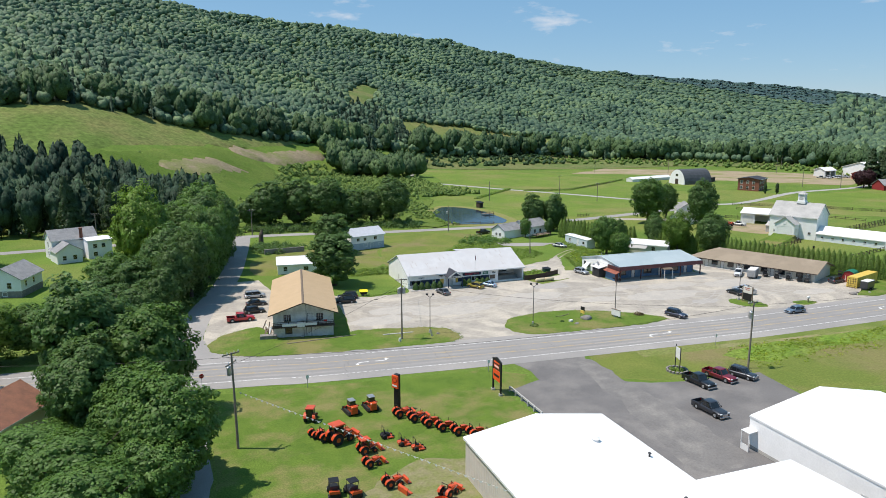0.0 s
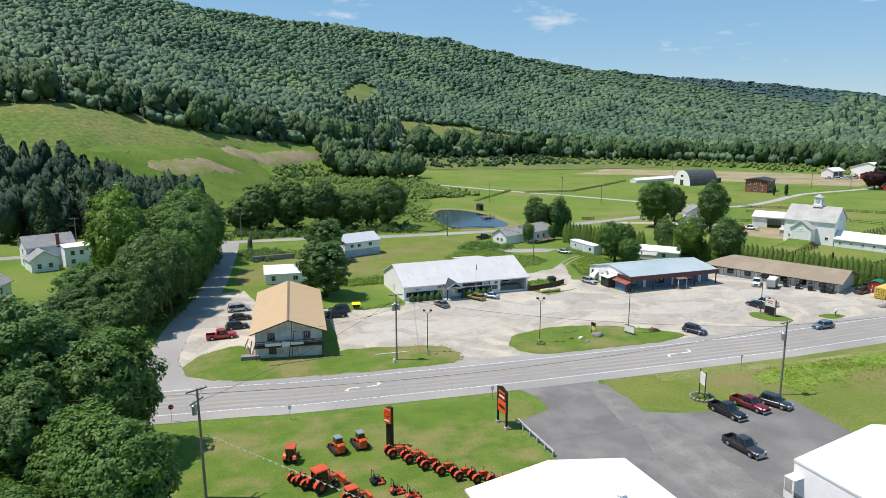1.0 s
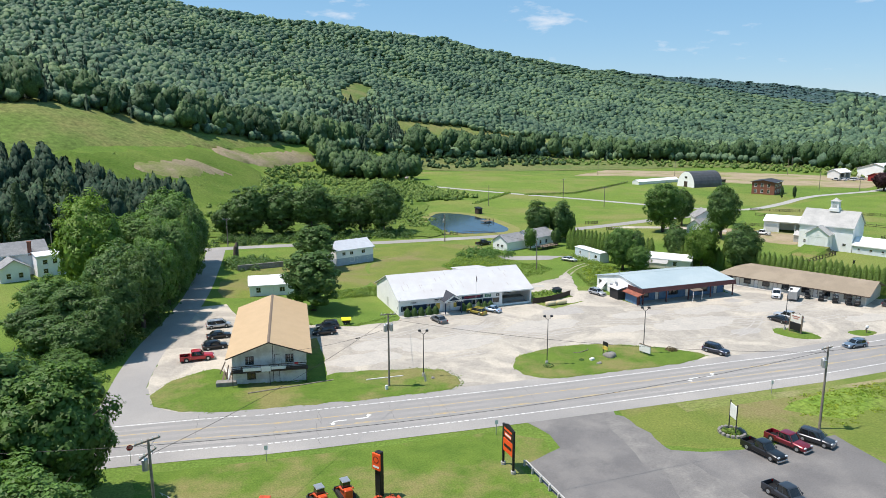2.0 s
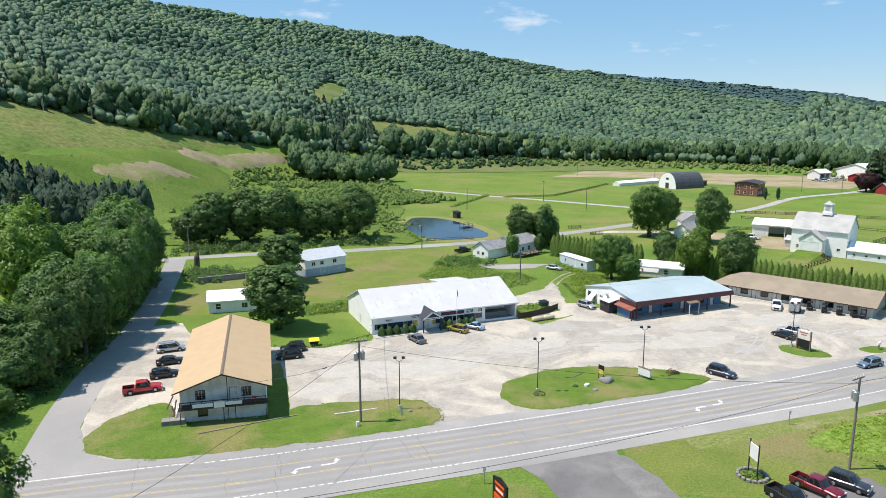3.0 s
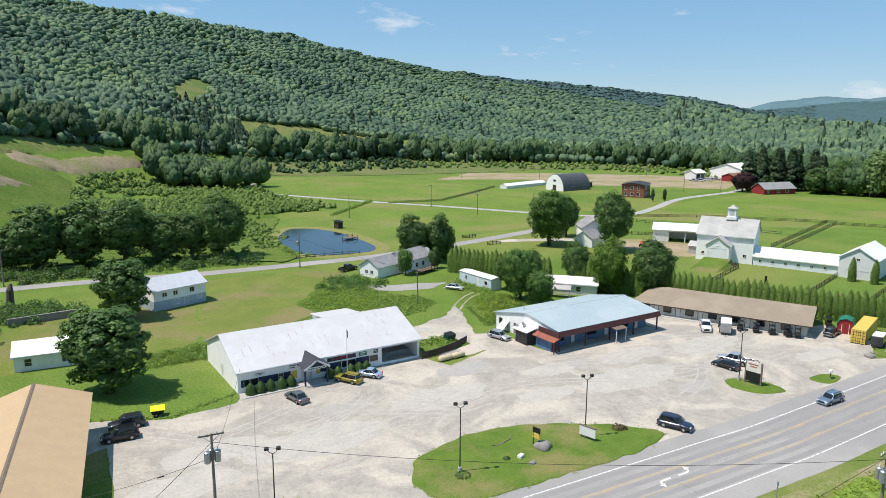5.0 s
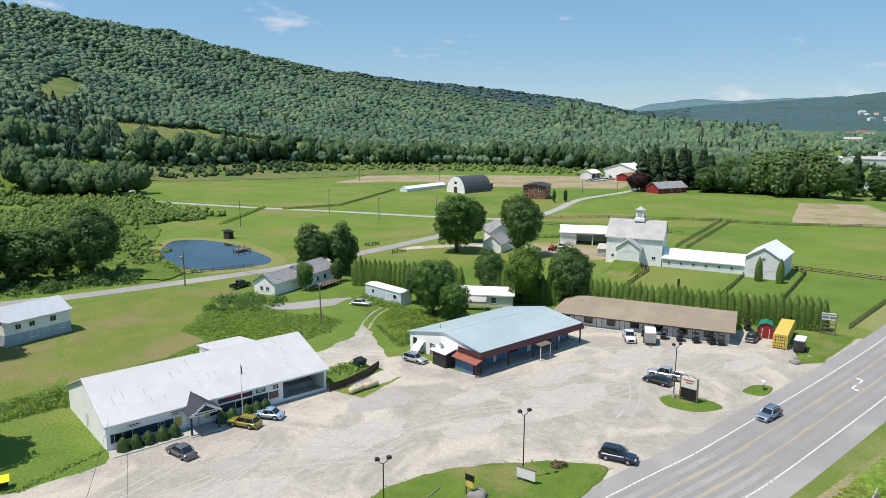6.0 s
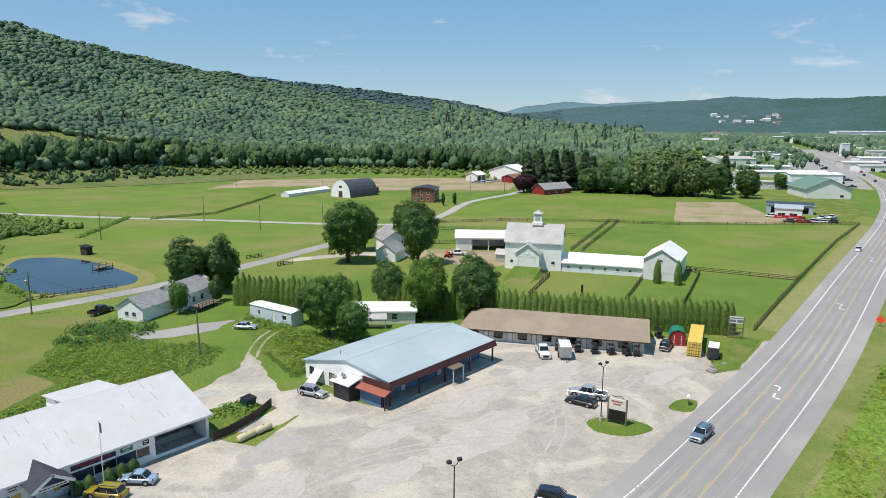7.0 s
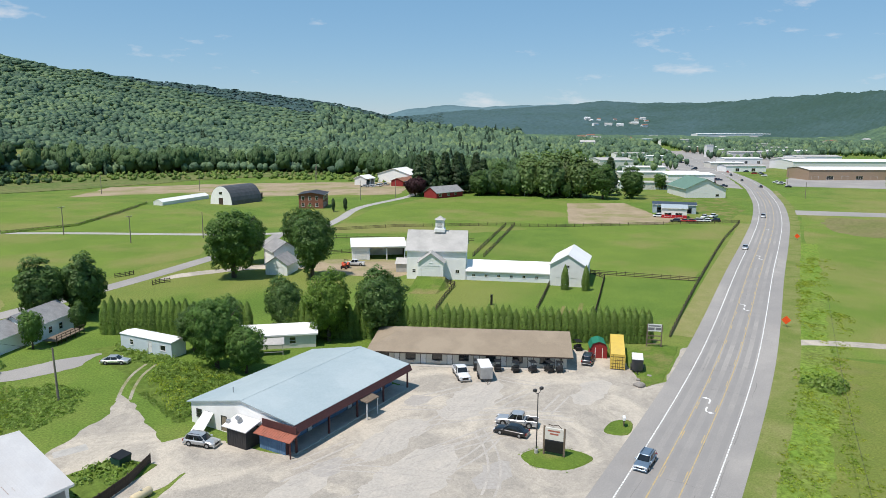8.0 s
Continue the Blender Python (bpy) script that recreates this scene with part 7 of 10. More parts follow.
def cone_blob(seed, cards=44, slim=1.0):
    """One far conifer: whorls of drooping sprays round a pointed stem."""
    rng = np.random.default_rng(seed)
    rings = []
    for k, (z, r) in enumerate(((-1.0, 0.40), (-0.2, 0.42), (0.5, 0.22), (1.0, 0.03))):
        a = np.arange(5) * 2 * np.pi / 5 + k * 0.6
        rr = r * slim * rng.uniform(0.8, 1.2, 5)
        rings.append(np.stack((np.cos(a) * rr, np.sin(a) * rr, np.full(5, z)), 1))
    v = np.concatenate(rings)
    f = []
    for k in range(3):
        for j in range(5):
            a, b, c, d = k * 5 + j, k * 5 + (j + 1) % 5, (k + 1) * 5 + (j + 1) % 5, (k + 1) * 5 + j
            f += [(a, b, c), (a, c, d)]
    t = rng.random(cards) ** 0.8
    ang = rng.uniform(0, 2 * np.pi, cards)
    r = slim * (0.08 + 0.72 * (1 - t) ** 0.8) * rng.uniform(0.75, 1.1, cards)
    pos = np.stack((np.cos(ang) * r, np.sin(ang) * r, -0.85 + 1.8 * t), 1)
    nrm = unit(np.stack((np.cos(ang), np.sin(ang), np.full(cards, 0.7)), 1) + rand_dirs(rng, cards) * 0.35)
    cv, cf = leaf_cards(rng, pos, nrm, 0.34)
    cf = np.concatenate((cf[:, [0, 1, 2]], cf[:, [0, 2, 3]])) + len(v)
    vn = unit(v * (1, 1, 0) + (0, 0, 0.3))
    return np.concatenate((v, cv)), np.concatenate((np.array(f), cf)), np.concatenate((vn, np.repeat(nrm, 4, 0)))


def stand(x, y):
    """How light the leaves are in a part of the woods, -1 to 1: stands of one kind lie together."""
    return np.array([noise.noise((p * 0.011, q * 0.011, 4.0)) * 0.9 + noise.noise((p * 0.035, q * 0.035, 8.0)) * 0.6 for p, q in zip(x, y)])


def scatter(name, pts, templates, material, label, category, level=0.0):
    """One mesh of many crowns. pts: rows of x, y, z, radius, height. level: how far the crowns close into one even canopy."""
    rng = np.random.default_rng(len(pts))
    vs, fs, ns, tones, n = [], [], [], [], 0
    shade_of = np.clip(0.45 + stand(pts[:, 0], pts[:, 1]) * 0.6 + rng.normal(0, 0.24, len(pts)), 0, 1)
    pick = rng.integers(0, len(templates), len(pts))
    for t, (tv, tf, tn) in enumerate(templates):
        p = pts[pick == t]
        if not len(p):
            continue
        a = rng.uniform(0, 2 * np.pi, len(p))
        c, s = np.cos(a)[:, None], np.sin(a)[:, None]
        x = (tv[None, :, 0] * c - tv[None, :, 1] * s) * p[:, 3:4] + p[:, 0:1]
        y = (tv[None, :, 0] * s + tv[None, :, 1] * c) * p[:, 3:4] + p[:, 1:2]
        z = tv[None, :, 2] * p[:, 4:5] * 0.5 + p[:, 2:3] + p[:, 4:5] * 0.5
        vs.append(np.stack((x, y, z), 2).reshape(-1, 3))
        ns.append(np.stack((tn[None, :, 0] * c - tn[None, :, 1] * s, tn[None, :, 0] * s + tn[None, :, 1] * c, np.repeat(tn[None, :, 2], len(p), 0)), 2).reshape(-1, 3))
        tones.append(np.repeat(shade_of[pick == t], len(tv)))
        fs.append((tf[None] + (np.arange(len(p)) * len(tv))[:, None, None]).reshape(-1, 3) + n)
        n += len(p) * len(tv)
    m = mesh_np(name, np.concatenate(vs), np.concatenate(fs), material, normals=unit(np.concatenate(ns) * (1 - level) + (0, 0, level)))
    m.attributes.new("tone", "FLOAT", "POINT").data.foreach_set("value", np.concatenate(tones).astype(np.float32))
    return tagged(part(name, m, material), label, category, "", "stuff")


def inside(x, y, poly):
    c = np.zeros(len(x), bool)
    for (ax, ay), (bx, by) in zip(poly, poly[1:] + poly[:1]):
        hit = ((ay > y) != (by > y)) & (x < (bx - ax) * (y - ay) / (by - ay + 1e-12) + ax)
        c ^= hit
    return c


rngf = np.random.default_rng(2)


def polar_scatter(az0, az1, start_az, start_d, end_d, spacing, keep=1.0):
    """Jittered points in a sector round the camera, with a spacing that grows with distance."""
    out = []
    d = min(start_d)
    while d < max(end_d):
        sp = spacing(d)
        n = int(radians(az1 - az0) * d / sp)
        az = az0 + (np.arange(n) + rngf.uniform(-0.45, 0.45, n)) * (az1 - az0) / max(n, 1)
        dd = d + rngf.uniform(-0.5, 0.5, n) * sp
        ok = (dd > np.interp(az, start_az, start_d)) & (dd < np.interp(az, start_az, end_d)) & (rngf.random(n) < keep)
        out.append(np.stack((20 + dd[ok] * np.sin(np.radians(az[ok])), 50 + dd[ok] * np.cos(np.radians(az[ok])), dd[ok]), 1))
        d += sp * 0.9
    return np.concatenate(out)


FA = (-32, -10, 0, 5, 10, 14, 18, 21, 25, 30, 36, 41, 46, 50, 53, 56, 60)
FS = (420, 444, 462, 495, 530, 555, 585, 600, 625, 650, 668, 672, 668, 640, 600, 560, 520)
FE = tuple(np.interp(FA, AZ, CREST) * 1.04)
hill_pts = polar_scatter(-15, 60, FA, FS, FE, lambda d: 5.6 if d < 700 else 5.6 + (d - 700) * 0.0088)
clear = [(205, 640), (300, 640), (400, 650), (420, 700), (300, 740), (215, 720)]
clear2 = [(165, 720), (200, 760), (235, 860), (215, 880), (180, 800)]
ok = ~inside(hill_pts[:, 0], hill_pts[:, 1], clear) & ~inside(hill_pts[:, 0], hill_pts[:, 1], clear2)
hill_pts = hill_pts[ok]


def forest_rows(p, size, rise):
    sc = np.clip(p[:, 2] / 900, 0.85, 2.6) ** 0.9
    r = size * sc * rngf.uniform(0.6, 1.25, len(p)) ** 1.2
    h = rise * np.clip(sc, 0.9, 1.6) * rngf.uniform(0.82, 1.2, len(p))
    return np.stack((p[:, 0], p[:, 1], land(p[:, 0], p[:, 1]) - 1.0, r, h), 1)


BL_NEAR = [blob(i, 9, 2) for i in range(10)]
BL_FAR = [blob(110 + i, 7, 2) for i in range(10)]
BL_MID = [blob(130 + i, 4, 1) for i in range(10)]
BL_BUSH = [leafy_blob(150 + i, 14, 0.34, 3, 1) for i in range(8)]
BL_DIST = [blob(20 + i, 3, 1) for i in range(6)]
CONES = [cone_blob(i) for i in range(6)]
BL_EDGE = [leafy_blob(50 + i, 120, 0.15, 26) for i in range(8)]
near = hill_pts[:, 2] < 700
far_ = (hill_pts[:, 2] >= 700) & (hill_pts[:, 2] < 1500)
dist = hill_pts[:, 2] >= 1500
azp = np.degrees(np.arctan2(hill_pts[:, 0] - 20, hill_pts[:, 1] - 50))
depth = hill_pts[:, 2] - np.interp(azp, FA, FS)
# conifers stand in belts low on the hill, broadleaf trees above
belt = np.array([noise.noise((x * 0.008, y * 0.008, 1.0)) for x, y in hill_pts[:, :2]])
con = rngf.random(len(hill_pts)) < np.clip(0.02 + belt * 0.7, 0.015, 0.5) * np.clip(1.15 - depth / 300, 0.03, 1) * np.clip(1.3 - azp / 45, 0.25, 1)
edge = (depth < 34) & ~con
edge_big = edge & (rngf.random(len(hill_pts)) < 0.34)
mid_ = far_ & (hill_pts[:, 2] >= 950)
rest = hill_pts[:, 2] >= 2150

scatter("woods_edge", forest_rows(hill_pts[edge_big], 7.6, 22), BL_EDGE, WOODS, "tall dark broadleaf trees along the edge of the woods", "woods")
scatter("hillside_woods", forest_rows(hill_pts[near & ~con & ~edge_big], 5.0, 10), BL_NEAR, HAZED_FOREST, "dense green broadleaf woods along the hill foot", "woods")
scatter("hillside_woods", forest_rows(hill_pts[far_ & ~mid_ & ~edge_big & ~con], 5.2, 9), BL_FAR, HAZED_FOREST, "dense green woods covering the hillside", "woods")
scatter("hillside_woods", forest_rows(hill_pts[mid_ & ~con], 5.9, 7.5), BL_MID, HAZED_FOREST, "green woods on the upper hillside", "woods")
scatter("hillside_woods", forest_rows(hill_pts[dist & ~rest], 6.0, 6), BL_DIST, HAZED_FOREST, "wooded upper ridge", "woods", 0.25)
scatter("hillside_woods", forest_rows(hill_pts[rest], 6.0, 6), BL_DIST, HAZED_FAR_WOODS, "distant wooded ridge", "woods", 0.8)
CONIFER_FAR = canopy_mat("far_conifers", (0.026, 0.054, 0.034), (0.038, 0.072, 0.042), (0.056, 0.100, 0.052), island=0.2, spec=0.12, glow=0.1)
scatter("hillside_conifers", forest_rows(hill_pts[con & ~dist & (depth < 420)], 4.4, 14), CONES, CONIFER_FAR, "dark conifers among the hillside woods", "woods")

# valley woods and town trees
v1 = polar_scatter(50, 66, (50, 53, 58, 62, 66), (640, 520, 475, 455, 470), (2600,) * 5, lambda d: 7.2 + (d - 450) * 0.011)
v1 = v1[~inside(v1[:, 0], v1[:, 1], [(410, 330), (520, 330), (560, 420), (500, 460), (420, 440)])]
v1c = rngf.random(len(v1)) < 0.05
v1n = (v1[:, 2] < 620) & ~v1c
scatter("valley_conifers", forest_rows(v1[v1c], 4.6, 19), CONES, CONIFER_FAR, "dark conifers among the valley woods", "woods")
scatter("valley_woods", forest_rows(v1[v1n], 5.8, 17), BL_EDGE, WOODS, "tall mixed trees at the near edge of the valley woods", "woods")
scatter("valley_woods", forest_rows(v1[~v1c & ~v1n], 5.6, 14), BL_NEAR, HAZED_FOREST, "mixed green woods on the valley floor", "woods")
# the far side of the valley: a closed canopy over the hill
fa_, fd_ = np.meshgrid(np.arange(57, 99, 0.15), np.arange(2420, 3990, 11.0))
hx_, hy_ = 20 + fd_ * np.sin(np.radians(fa_)), 50 + fd_ * np.cos(np.radians(fa_))
hz_ = land(hx_, hy_) + 4.0 + rngf.uniform(-3.4, 3.4, fa_.shape)
hr_, hc_ = fa_.shape
hi_ = np.arange(hr_ * hc_).reshape(hr_, hc_)
far_mesh = mesh_np("far_hill_woods", np.stack((hx_, hy_, hz_), 2).reshape(-1, 3), np.stack((hi_[:-1, :-1], hi_[1:, :-1], hi_[1:, 1:], hi_[:-1, 1:]), 2).reshape(-1, 4), HAZED_FAR_WOODS, smooth=True)
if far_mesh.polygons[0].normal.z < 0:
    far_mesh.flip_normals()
# painted haze: tone, and so the blue tint, falls with azimuth
far_haze_tone = np.clip(0.95 - (fa_.ravel() - 66) / 24, 0.1, 0.9) + np.array([0.6 * noise.noise((x * 0.004, y * 0.004, 6.0)) for x, y in zip(hx_.ravel(), hy_.ravel())]) + rngf.normal(0, 0.2, hx_.size)
far_mesh.attributes.new("tone", "FLOAT", "POINT").data.foreach_set("value", np.clip(far_haze_tone, 0, 1).astype(np.float32))
tagged(part("far_hill_woods", far_mesh, HAZED_FAR_WOODS), "continuous woods on the far side of the valley", "woods", "", "stuff")
ba_, bd_ = np.meshgrid(np.arange(60, 99, 0.2), np.arange(1760, 2440, 7.0))
bx_, by_ = 20 + bd_ * np.sin(np.radians(ba_)), 50 + bd_ * np.cos(np.radians(ba_))
clump = np.array([noise.noise((x * 0.012, y * 0.012, 3.0)) for x, y in zip(bx_.ravel(), by_.ravel())]).reshape(bx_.shape)
bz_ = land(bx_, by_) + np.clip(bd_ - 1760, 0, 40) * 0.2 + clump * 5.0 + rngf.uniform(-2.5, 2.5, bx_.shape)
br_, bc_ = bx_.shape
bi_ = np.arange(br_ * bc_).reshape(br_, bc_)
low_mesh = mesh_np("valley_canopy", np.stack((bx_, by_, bz_), 2).reshape(-1, 3), np.stack((bi_[:-1, :-1], bi_[1:, :-1], bi_[1:, 1:], bi_[:-1, 1:]), 2).reshape(-1, 4), HAZED_FOREST, smooth=True)
if low_mesh.polygons[0].normal.z < 0:
    low_mesh.flip_normals()
low_mesh.attributes.new("tone", "FLOAT", "POINT").data.foreach_set("value", np.clip(0.32 + clump.ravel() * 0.6 + rngf.normal(0, 0.2, bx_.size), 0, 1).astype(np.float32))
tagged(part("valley_canopy", low_mesh, HAZED_FOREST), "dense green woods on the valley floor beyond the town", "woods", "", "stuff")
v2 = polar_scatter(66, 100, (66, 72, 80, 88, 100), (520, 640, 900, 1200, 900), (1780,) * 5, lambda d: 11.0 + (d - 450) * 0.007, 0.8)
yr = np.interp(v2[:, 0], [p[0] for p in ROAD], [p[1] for p in ROAD])
v2 = v2[(np.abs(v2[:, 1] - yr) > 22) & ~((v2[:, 2] < 1000) & (rngf.random(len(v2)) < 0.55))]
scatter("town_trees", forest_rows(v2, 3.9, 9.5), BL_NEAR, HAZED_FOREST, "trees scattered through the distant town", "woods")
pw = np.stack((rngf.uniform(-190, 20, 900), rngf.uniform(284, 405, 900), np.full(900, 900.0)), 1)
pw = pw[inside(pw[:, 0], pw[:, 1], [(-190, 286), (4, 286), (14, 322), (-4, 345), (-50, 372), (-110, 395), (-190, 400)])][:420]
scatter("pine_wood", forest_rows(pw, 4.8, 19), BL_EDGE[:5] + [cone_blob(70 + i, 90, 1.3) for i in range(2)], CONIFER_FAR, "dark dense pine wood below the meadow", "woods")
# clump on the slope and the shrub belt before the woods
cu = rngf.uniform(0, 1, 95)
cl = np.stack((108 + 44 * cu + rngf.normal(0, 7, 95), 522 - 34 * cu + rngf.normal(0, 12, 95), np.full(95, 480.0)), 1)
scatter("slope_trees", forest_rows(cl, 6.4, 19), BL_EDGE, WOODS, "clump of round trees on the scrubby slope", "woods")
bl = np.stack((rngf.uniform(170, 330, 260), rngf.uniform(560, 640, 260), np.full(260, 600.0)), 1)
bl = bl[(bl[:, 1] > 640 - (bl[:, 0] - 170) * 0.5 - 60) & (bl[:, 1] < 655 - (bl[:, 0] - 170) * 0.15)]
scatter("shrub_belt", forest_rows(bl, 3.4, 5.5), BL_BUSH, WOODS, "belt of green shrubs before the woods", "shrubs")
b2 = np.stack((rngf.uniform(40, 175, 900), rngf.uniform(320, 600, 900), np.full(900, 400.0)), 1)
b2 = b2[inside(b2[:, 0], b2[:, 1], [(60, 330), (105, 335), (150, 380), (155, 450), (175, 560), (160, 600), (120, 570), (110, 500), (88, 440), (55, 400), (30, 360)]) & (rngf.random(900) < 0.8)]
b5 = np.stack((rngf.uniform(-10, 100, 260), rngf.uniform(325, 440, 260), np.full(260, 400.0)), 1)
b5 = b5[inside(b5[:, 0], b5[:, 1], [(0, 330), (40, 335), (70, 370), (95, 430), (60, 400), (20, 370)])]
b7 = np.stack((rngf.uniform(48, 178, 2600), rngf.uniform(345, 526, 2600), np.full(2600, 400.0)), 1)
b7 = b7[inside(b7[:, 0], b7[:, 1], [(58, 478), (50, 390), (84, 358), (108, 346), (136, 358), (160, 366), (145, 450), (137, 472), (105, 500), (98, 520), (75, 498)])]
b7 = b7[np.array([noise.noise((x * 0.03, y * 0.03, 5.0)) for x, y in b7[:, :2]]) > -0.22]
scatter("slope_scrub", forest_rows(b7, 2.3, 3.8), BL_BUSH, SCRUB, "leafy scrub covering the rough slope", "shrubs")
b2 = np.concatenate((b2, b5))
scatter("scrub_bushes", forest_rows(b2, 2.4, 4.0), BL_BUSH, SCRUB, "scattered scrub bushes on the rough slope", "shrubs")
b6 = np.stack((rngf.uniform(15, 112, 1500), rngf.uniform(275, 420, 1500), np.full(1500, 400.0)), 1)
b6 = b6[inside(b6[:, 0], b6[:, 1], [(18, 300), (60, 292), (88, 268), (101, 268), (104, 300), (112, 322), (125, 350), (118, 390), (90, 380), (60, 350), (30, 335)])]
nz = np.array([noise.noise((x * 0.035, y * 0.035, 2.0)) for x, y in b6[:, :2]])
scatter("scrub_bushes", forest_rows(b6[nz > -0.12], 1.8, 3.0), BL_BUSH, SCRUB, "leafy scrub filling the rough ground behind the pond", "shrubs")
b8 = np.stack((rngf.uniform(-60, 62, 700), rngf.uniform(338, 492, 700), np.full(700, 400.0)), 1)
b8 = b8[inside(b8[:, 0], b8[:, 1], [(-58, 396), (-28, 430), (6, 462), (38, 484), (60, 470), (50, 392), (30, 345), (0, 340), (-30, 355)])]
b8 = b8[np.array([noise.noise((x * 0.03, y * 0.03, 7.0)) for x, y in b8[:, :2]]) > 0.08]
scatter("scrub_bushes", forest_rows(b8, 1.9, 1.9), BL_BUSH, SCRUB, "patches of low scrub on the weedy slope", "shrubs")
b3 = np.stack((rngf.uniform(85, 112, 120), rngf.uniform(298, 345, 120), np.full(120, 300.0)), 1)
scatter("scrub_bushes", forest_rows(b3, 1.7, 1.7), BL_BUSH, SCRUB, "bushes in the rough meadow beyond the pond", "shrubs")
b4 = polar_scatter(28, 55, (28, 36, 45, 55), (600, 600, 590, 540), (650, 668, 668, 610), lambda d: 7.0, 0.6)
scatter("edge_shrubs", forest_rows(b4, 2.8, 4.5), BL_BUSH, SCRUB, "low shrubs along the woodland edge", "shrubs")


def leafy_stuff(name, pts, n_leaf, leaf, material, label, category, seed=1):
    """Low leafy growth of many small sprays. pts: rows of x, y, z, radius, height."""
    rng = np.random.default_rng(seed)
    i = np.repeat(np.arange(len(pts)), n_leaf)
    d = rand_dirs(rng, len(i))
    d[:, 2] = np.abs(d[:, 2])
    p = np.asarray(pts)[i]
    pos = np.stack((p[:, 0] + d[:, 0] * p[:, 3], p[:, 1] + d[:, 1] * p[:, 3], p[:, 2] + d[:, 2] * p[:, 4] * rng.uniform(0.6, 1.0, len(i))), 1)
    nrm = d + rand_dirs(rng, len(i)) * 0.6 + (0, 0, 0.2)
    nrm /= np.linalg.norm(nrm, axis=1)[:, None]
    v, f = leaf_cards(rng, pos, nrm, leaf)
    m = mesh_np(name, v, f, material)
    return tagged(part(name, m, material), label, category, "", "stuff")


def fill(poly, n, r, h, seed):
    rng = np.random.default_rng(seed)
    xs, ys = [p[0] for p in poly], [p[1] for p in poly]
    x, y = rng.uniform(min(xs), max(xs), n * 3), rng.uniform(min(ys), max(ys), n * 3)
    ok = inside(x, y, poly)
    x, y = x[ok][:n], y[ok][:n]
    k = rng.uniform(0.5, 1.3, len(x))
    return np.stack((x, y, land(x, y), r * k, h * k), 1)


leafy_stuff("thicket", fill([(44, 188), (62, 186.5), (88, 187), (92, 192), (97, 199), (98, 207), (104, 214), (102, 222), (92, 224), (82, 212), (84, 202), (74, 197), (58, 195), (44, 193)], 620, 0.9, 0.55, 3), 40, 0.22, BUSH, "dense green weeds and brambles behind the store", "shrubs", 3)
leafy_stuff("thicket", fill([(90, 222), (100, 216), (109, 220), (106, 229), (96, 232)], 34, 1.7, 1.9, 4), 130, 0.32, LEAF, "dark rounded bushes by the driveway", "shrubs", 4)
leafy_stuff("thicket", fill([(110, 177.2), (122, 177.5), (127.5, 186), (127, 200), (131, 213), (125, 215), (122, 200), (117, 188)], 240, 1.0, 0.9, 5), 50, 0.25, BUSH, "tall weeds beside the blue-roofed store", "shrubs", 5)
leafy_stuff("thicket", fill([(88.5, 169), (90, 175.5), (96.5, 174.5), (98, 169.5)], 20, 0.9, 0.8, 6), 50, 0.35, BUSH, "overgrown weeds behind the wooden fence", "shrubs", 6)
leafy_stuff("thicket", fill([(-18, 146), (-7, 147), (-4, 158), (-4, 166), (-12, 164), (-20, 154)], 80, 1.7, 2.2, 7), 110, 0.36, LEAF, "roadside bushes on the bank of the side road", "shrubs", 7)
leafy_stuff("thicket", fill([(20.5, 238), (24, 226), (37, 228), (40, 236), (33, 242), (25, 246)], 80, 1.5, 1.8, 8), 80, 0.34, LEAF_DARK, "dark shrubs round the garden wall", "shrubs", 8)
leafy_stuff("tall_weeds", fill([(44, 186.6), (88, 186.6), (98, 199), (104, 214), (102, 222), (92, 224), (82, 212), (84, 202), (74, 197), (44, 194)], 340, 0.8, 0.9, 33), 22, 0.2, WEEDS, "pale yellow-green weeds among the brambles behind the store", "weeds", 33)
leafy_stuff("tall_weeds", fill([(109.5, 177.2), (120, 177.5), (125, 186), (124, 200), (119, 198), (113, 186)], 90, 0.8, 1.1, 34), 24, 0.22, WEEDS, "pale flowering weeds beside the blue-roofed store", "weeds", 34)
leafy_stuff("thicket", fill([(18, 269), (45, 267), (88, 262), (92, 270), (60, 280), (24, 285)], 150, 2.0, 2.6, 35), 90, 0.4, LEAF_DARK, "dark undergrowth beneath the trees along the back road", "shrubs", 35)
rw_ = np.random.default_rng(9)


def road_band(x0, x1, near_, far_, n, r, h):
    """Clumps in a band along the south side of the highway."""
    cx = rw_.uniform(x0, x1, n // 12)                      # patches, each of some dozen clumps
    cd = near_ + 0.4 + (far_ - near_) * rw_.random(n // 12) ** 1.8
    i = rw_.integers(0, len(cx), n)
    x = cx[i] + rw_.normal(0, 2.2, n)
    off = np.maximum(cd[i] + rw_.normal(0, 0.8, n), near_)
    y = np.interp(x, [p[0] for p in ROAD], [p[1] for p in ROAD]) - off
    k = rw_.uniform(0.35, 1.3, n)
    return np.stack((x, y, land(x, y), r * k, h * k), 1)


leafy_stuff("tall_weeds", fill([(94, 97), (110, 98.5), (190, 101), (190, 94), (150, 92), (96, 91)], 330, 0.6, 0.22, 9), 22, 0.15, WEEDS, "yellow-green flowering weeds along the verge", "weeds", 9)
leafy_stuff("tall_weeds", road_band(100, 300, 11.2, 21.0, 1000, 0.6, 0.30), 18, 0.18, WEEDS, "yellow flowering weeds in a band beside the highway", "weeds", 10)
leafy_stuff("field_bush", fill([(169.8, 95.8), (174, 96.4), (174.4, 100), (170.6, 100)], 9, 2.0, 2.2, 11), 130, 0.40, BUSH, "pale round bush beside the highway", "shrubs", 11)
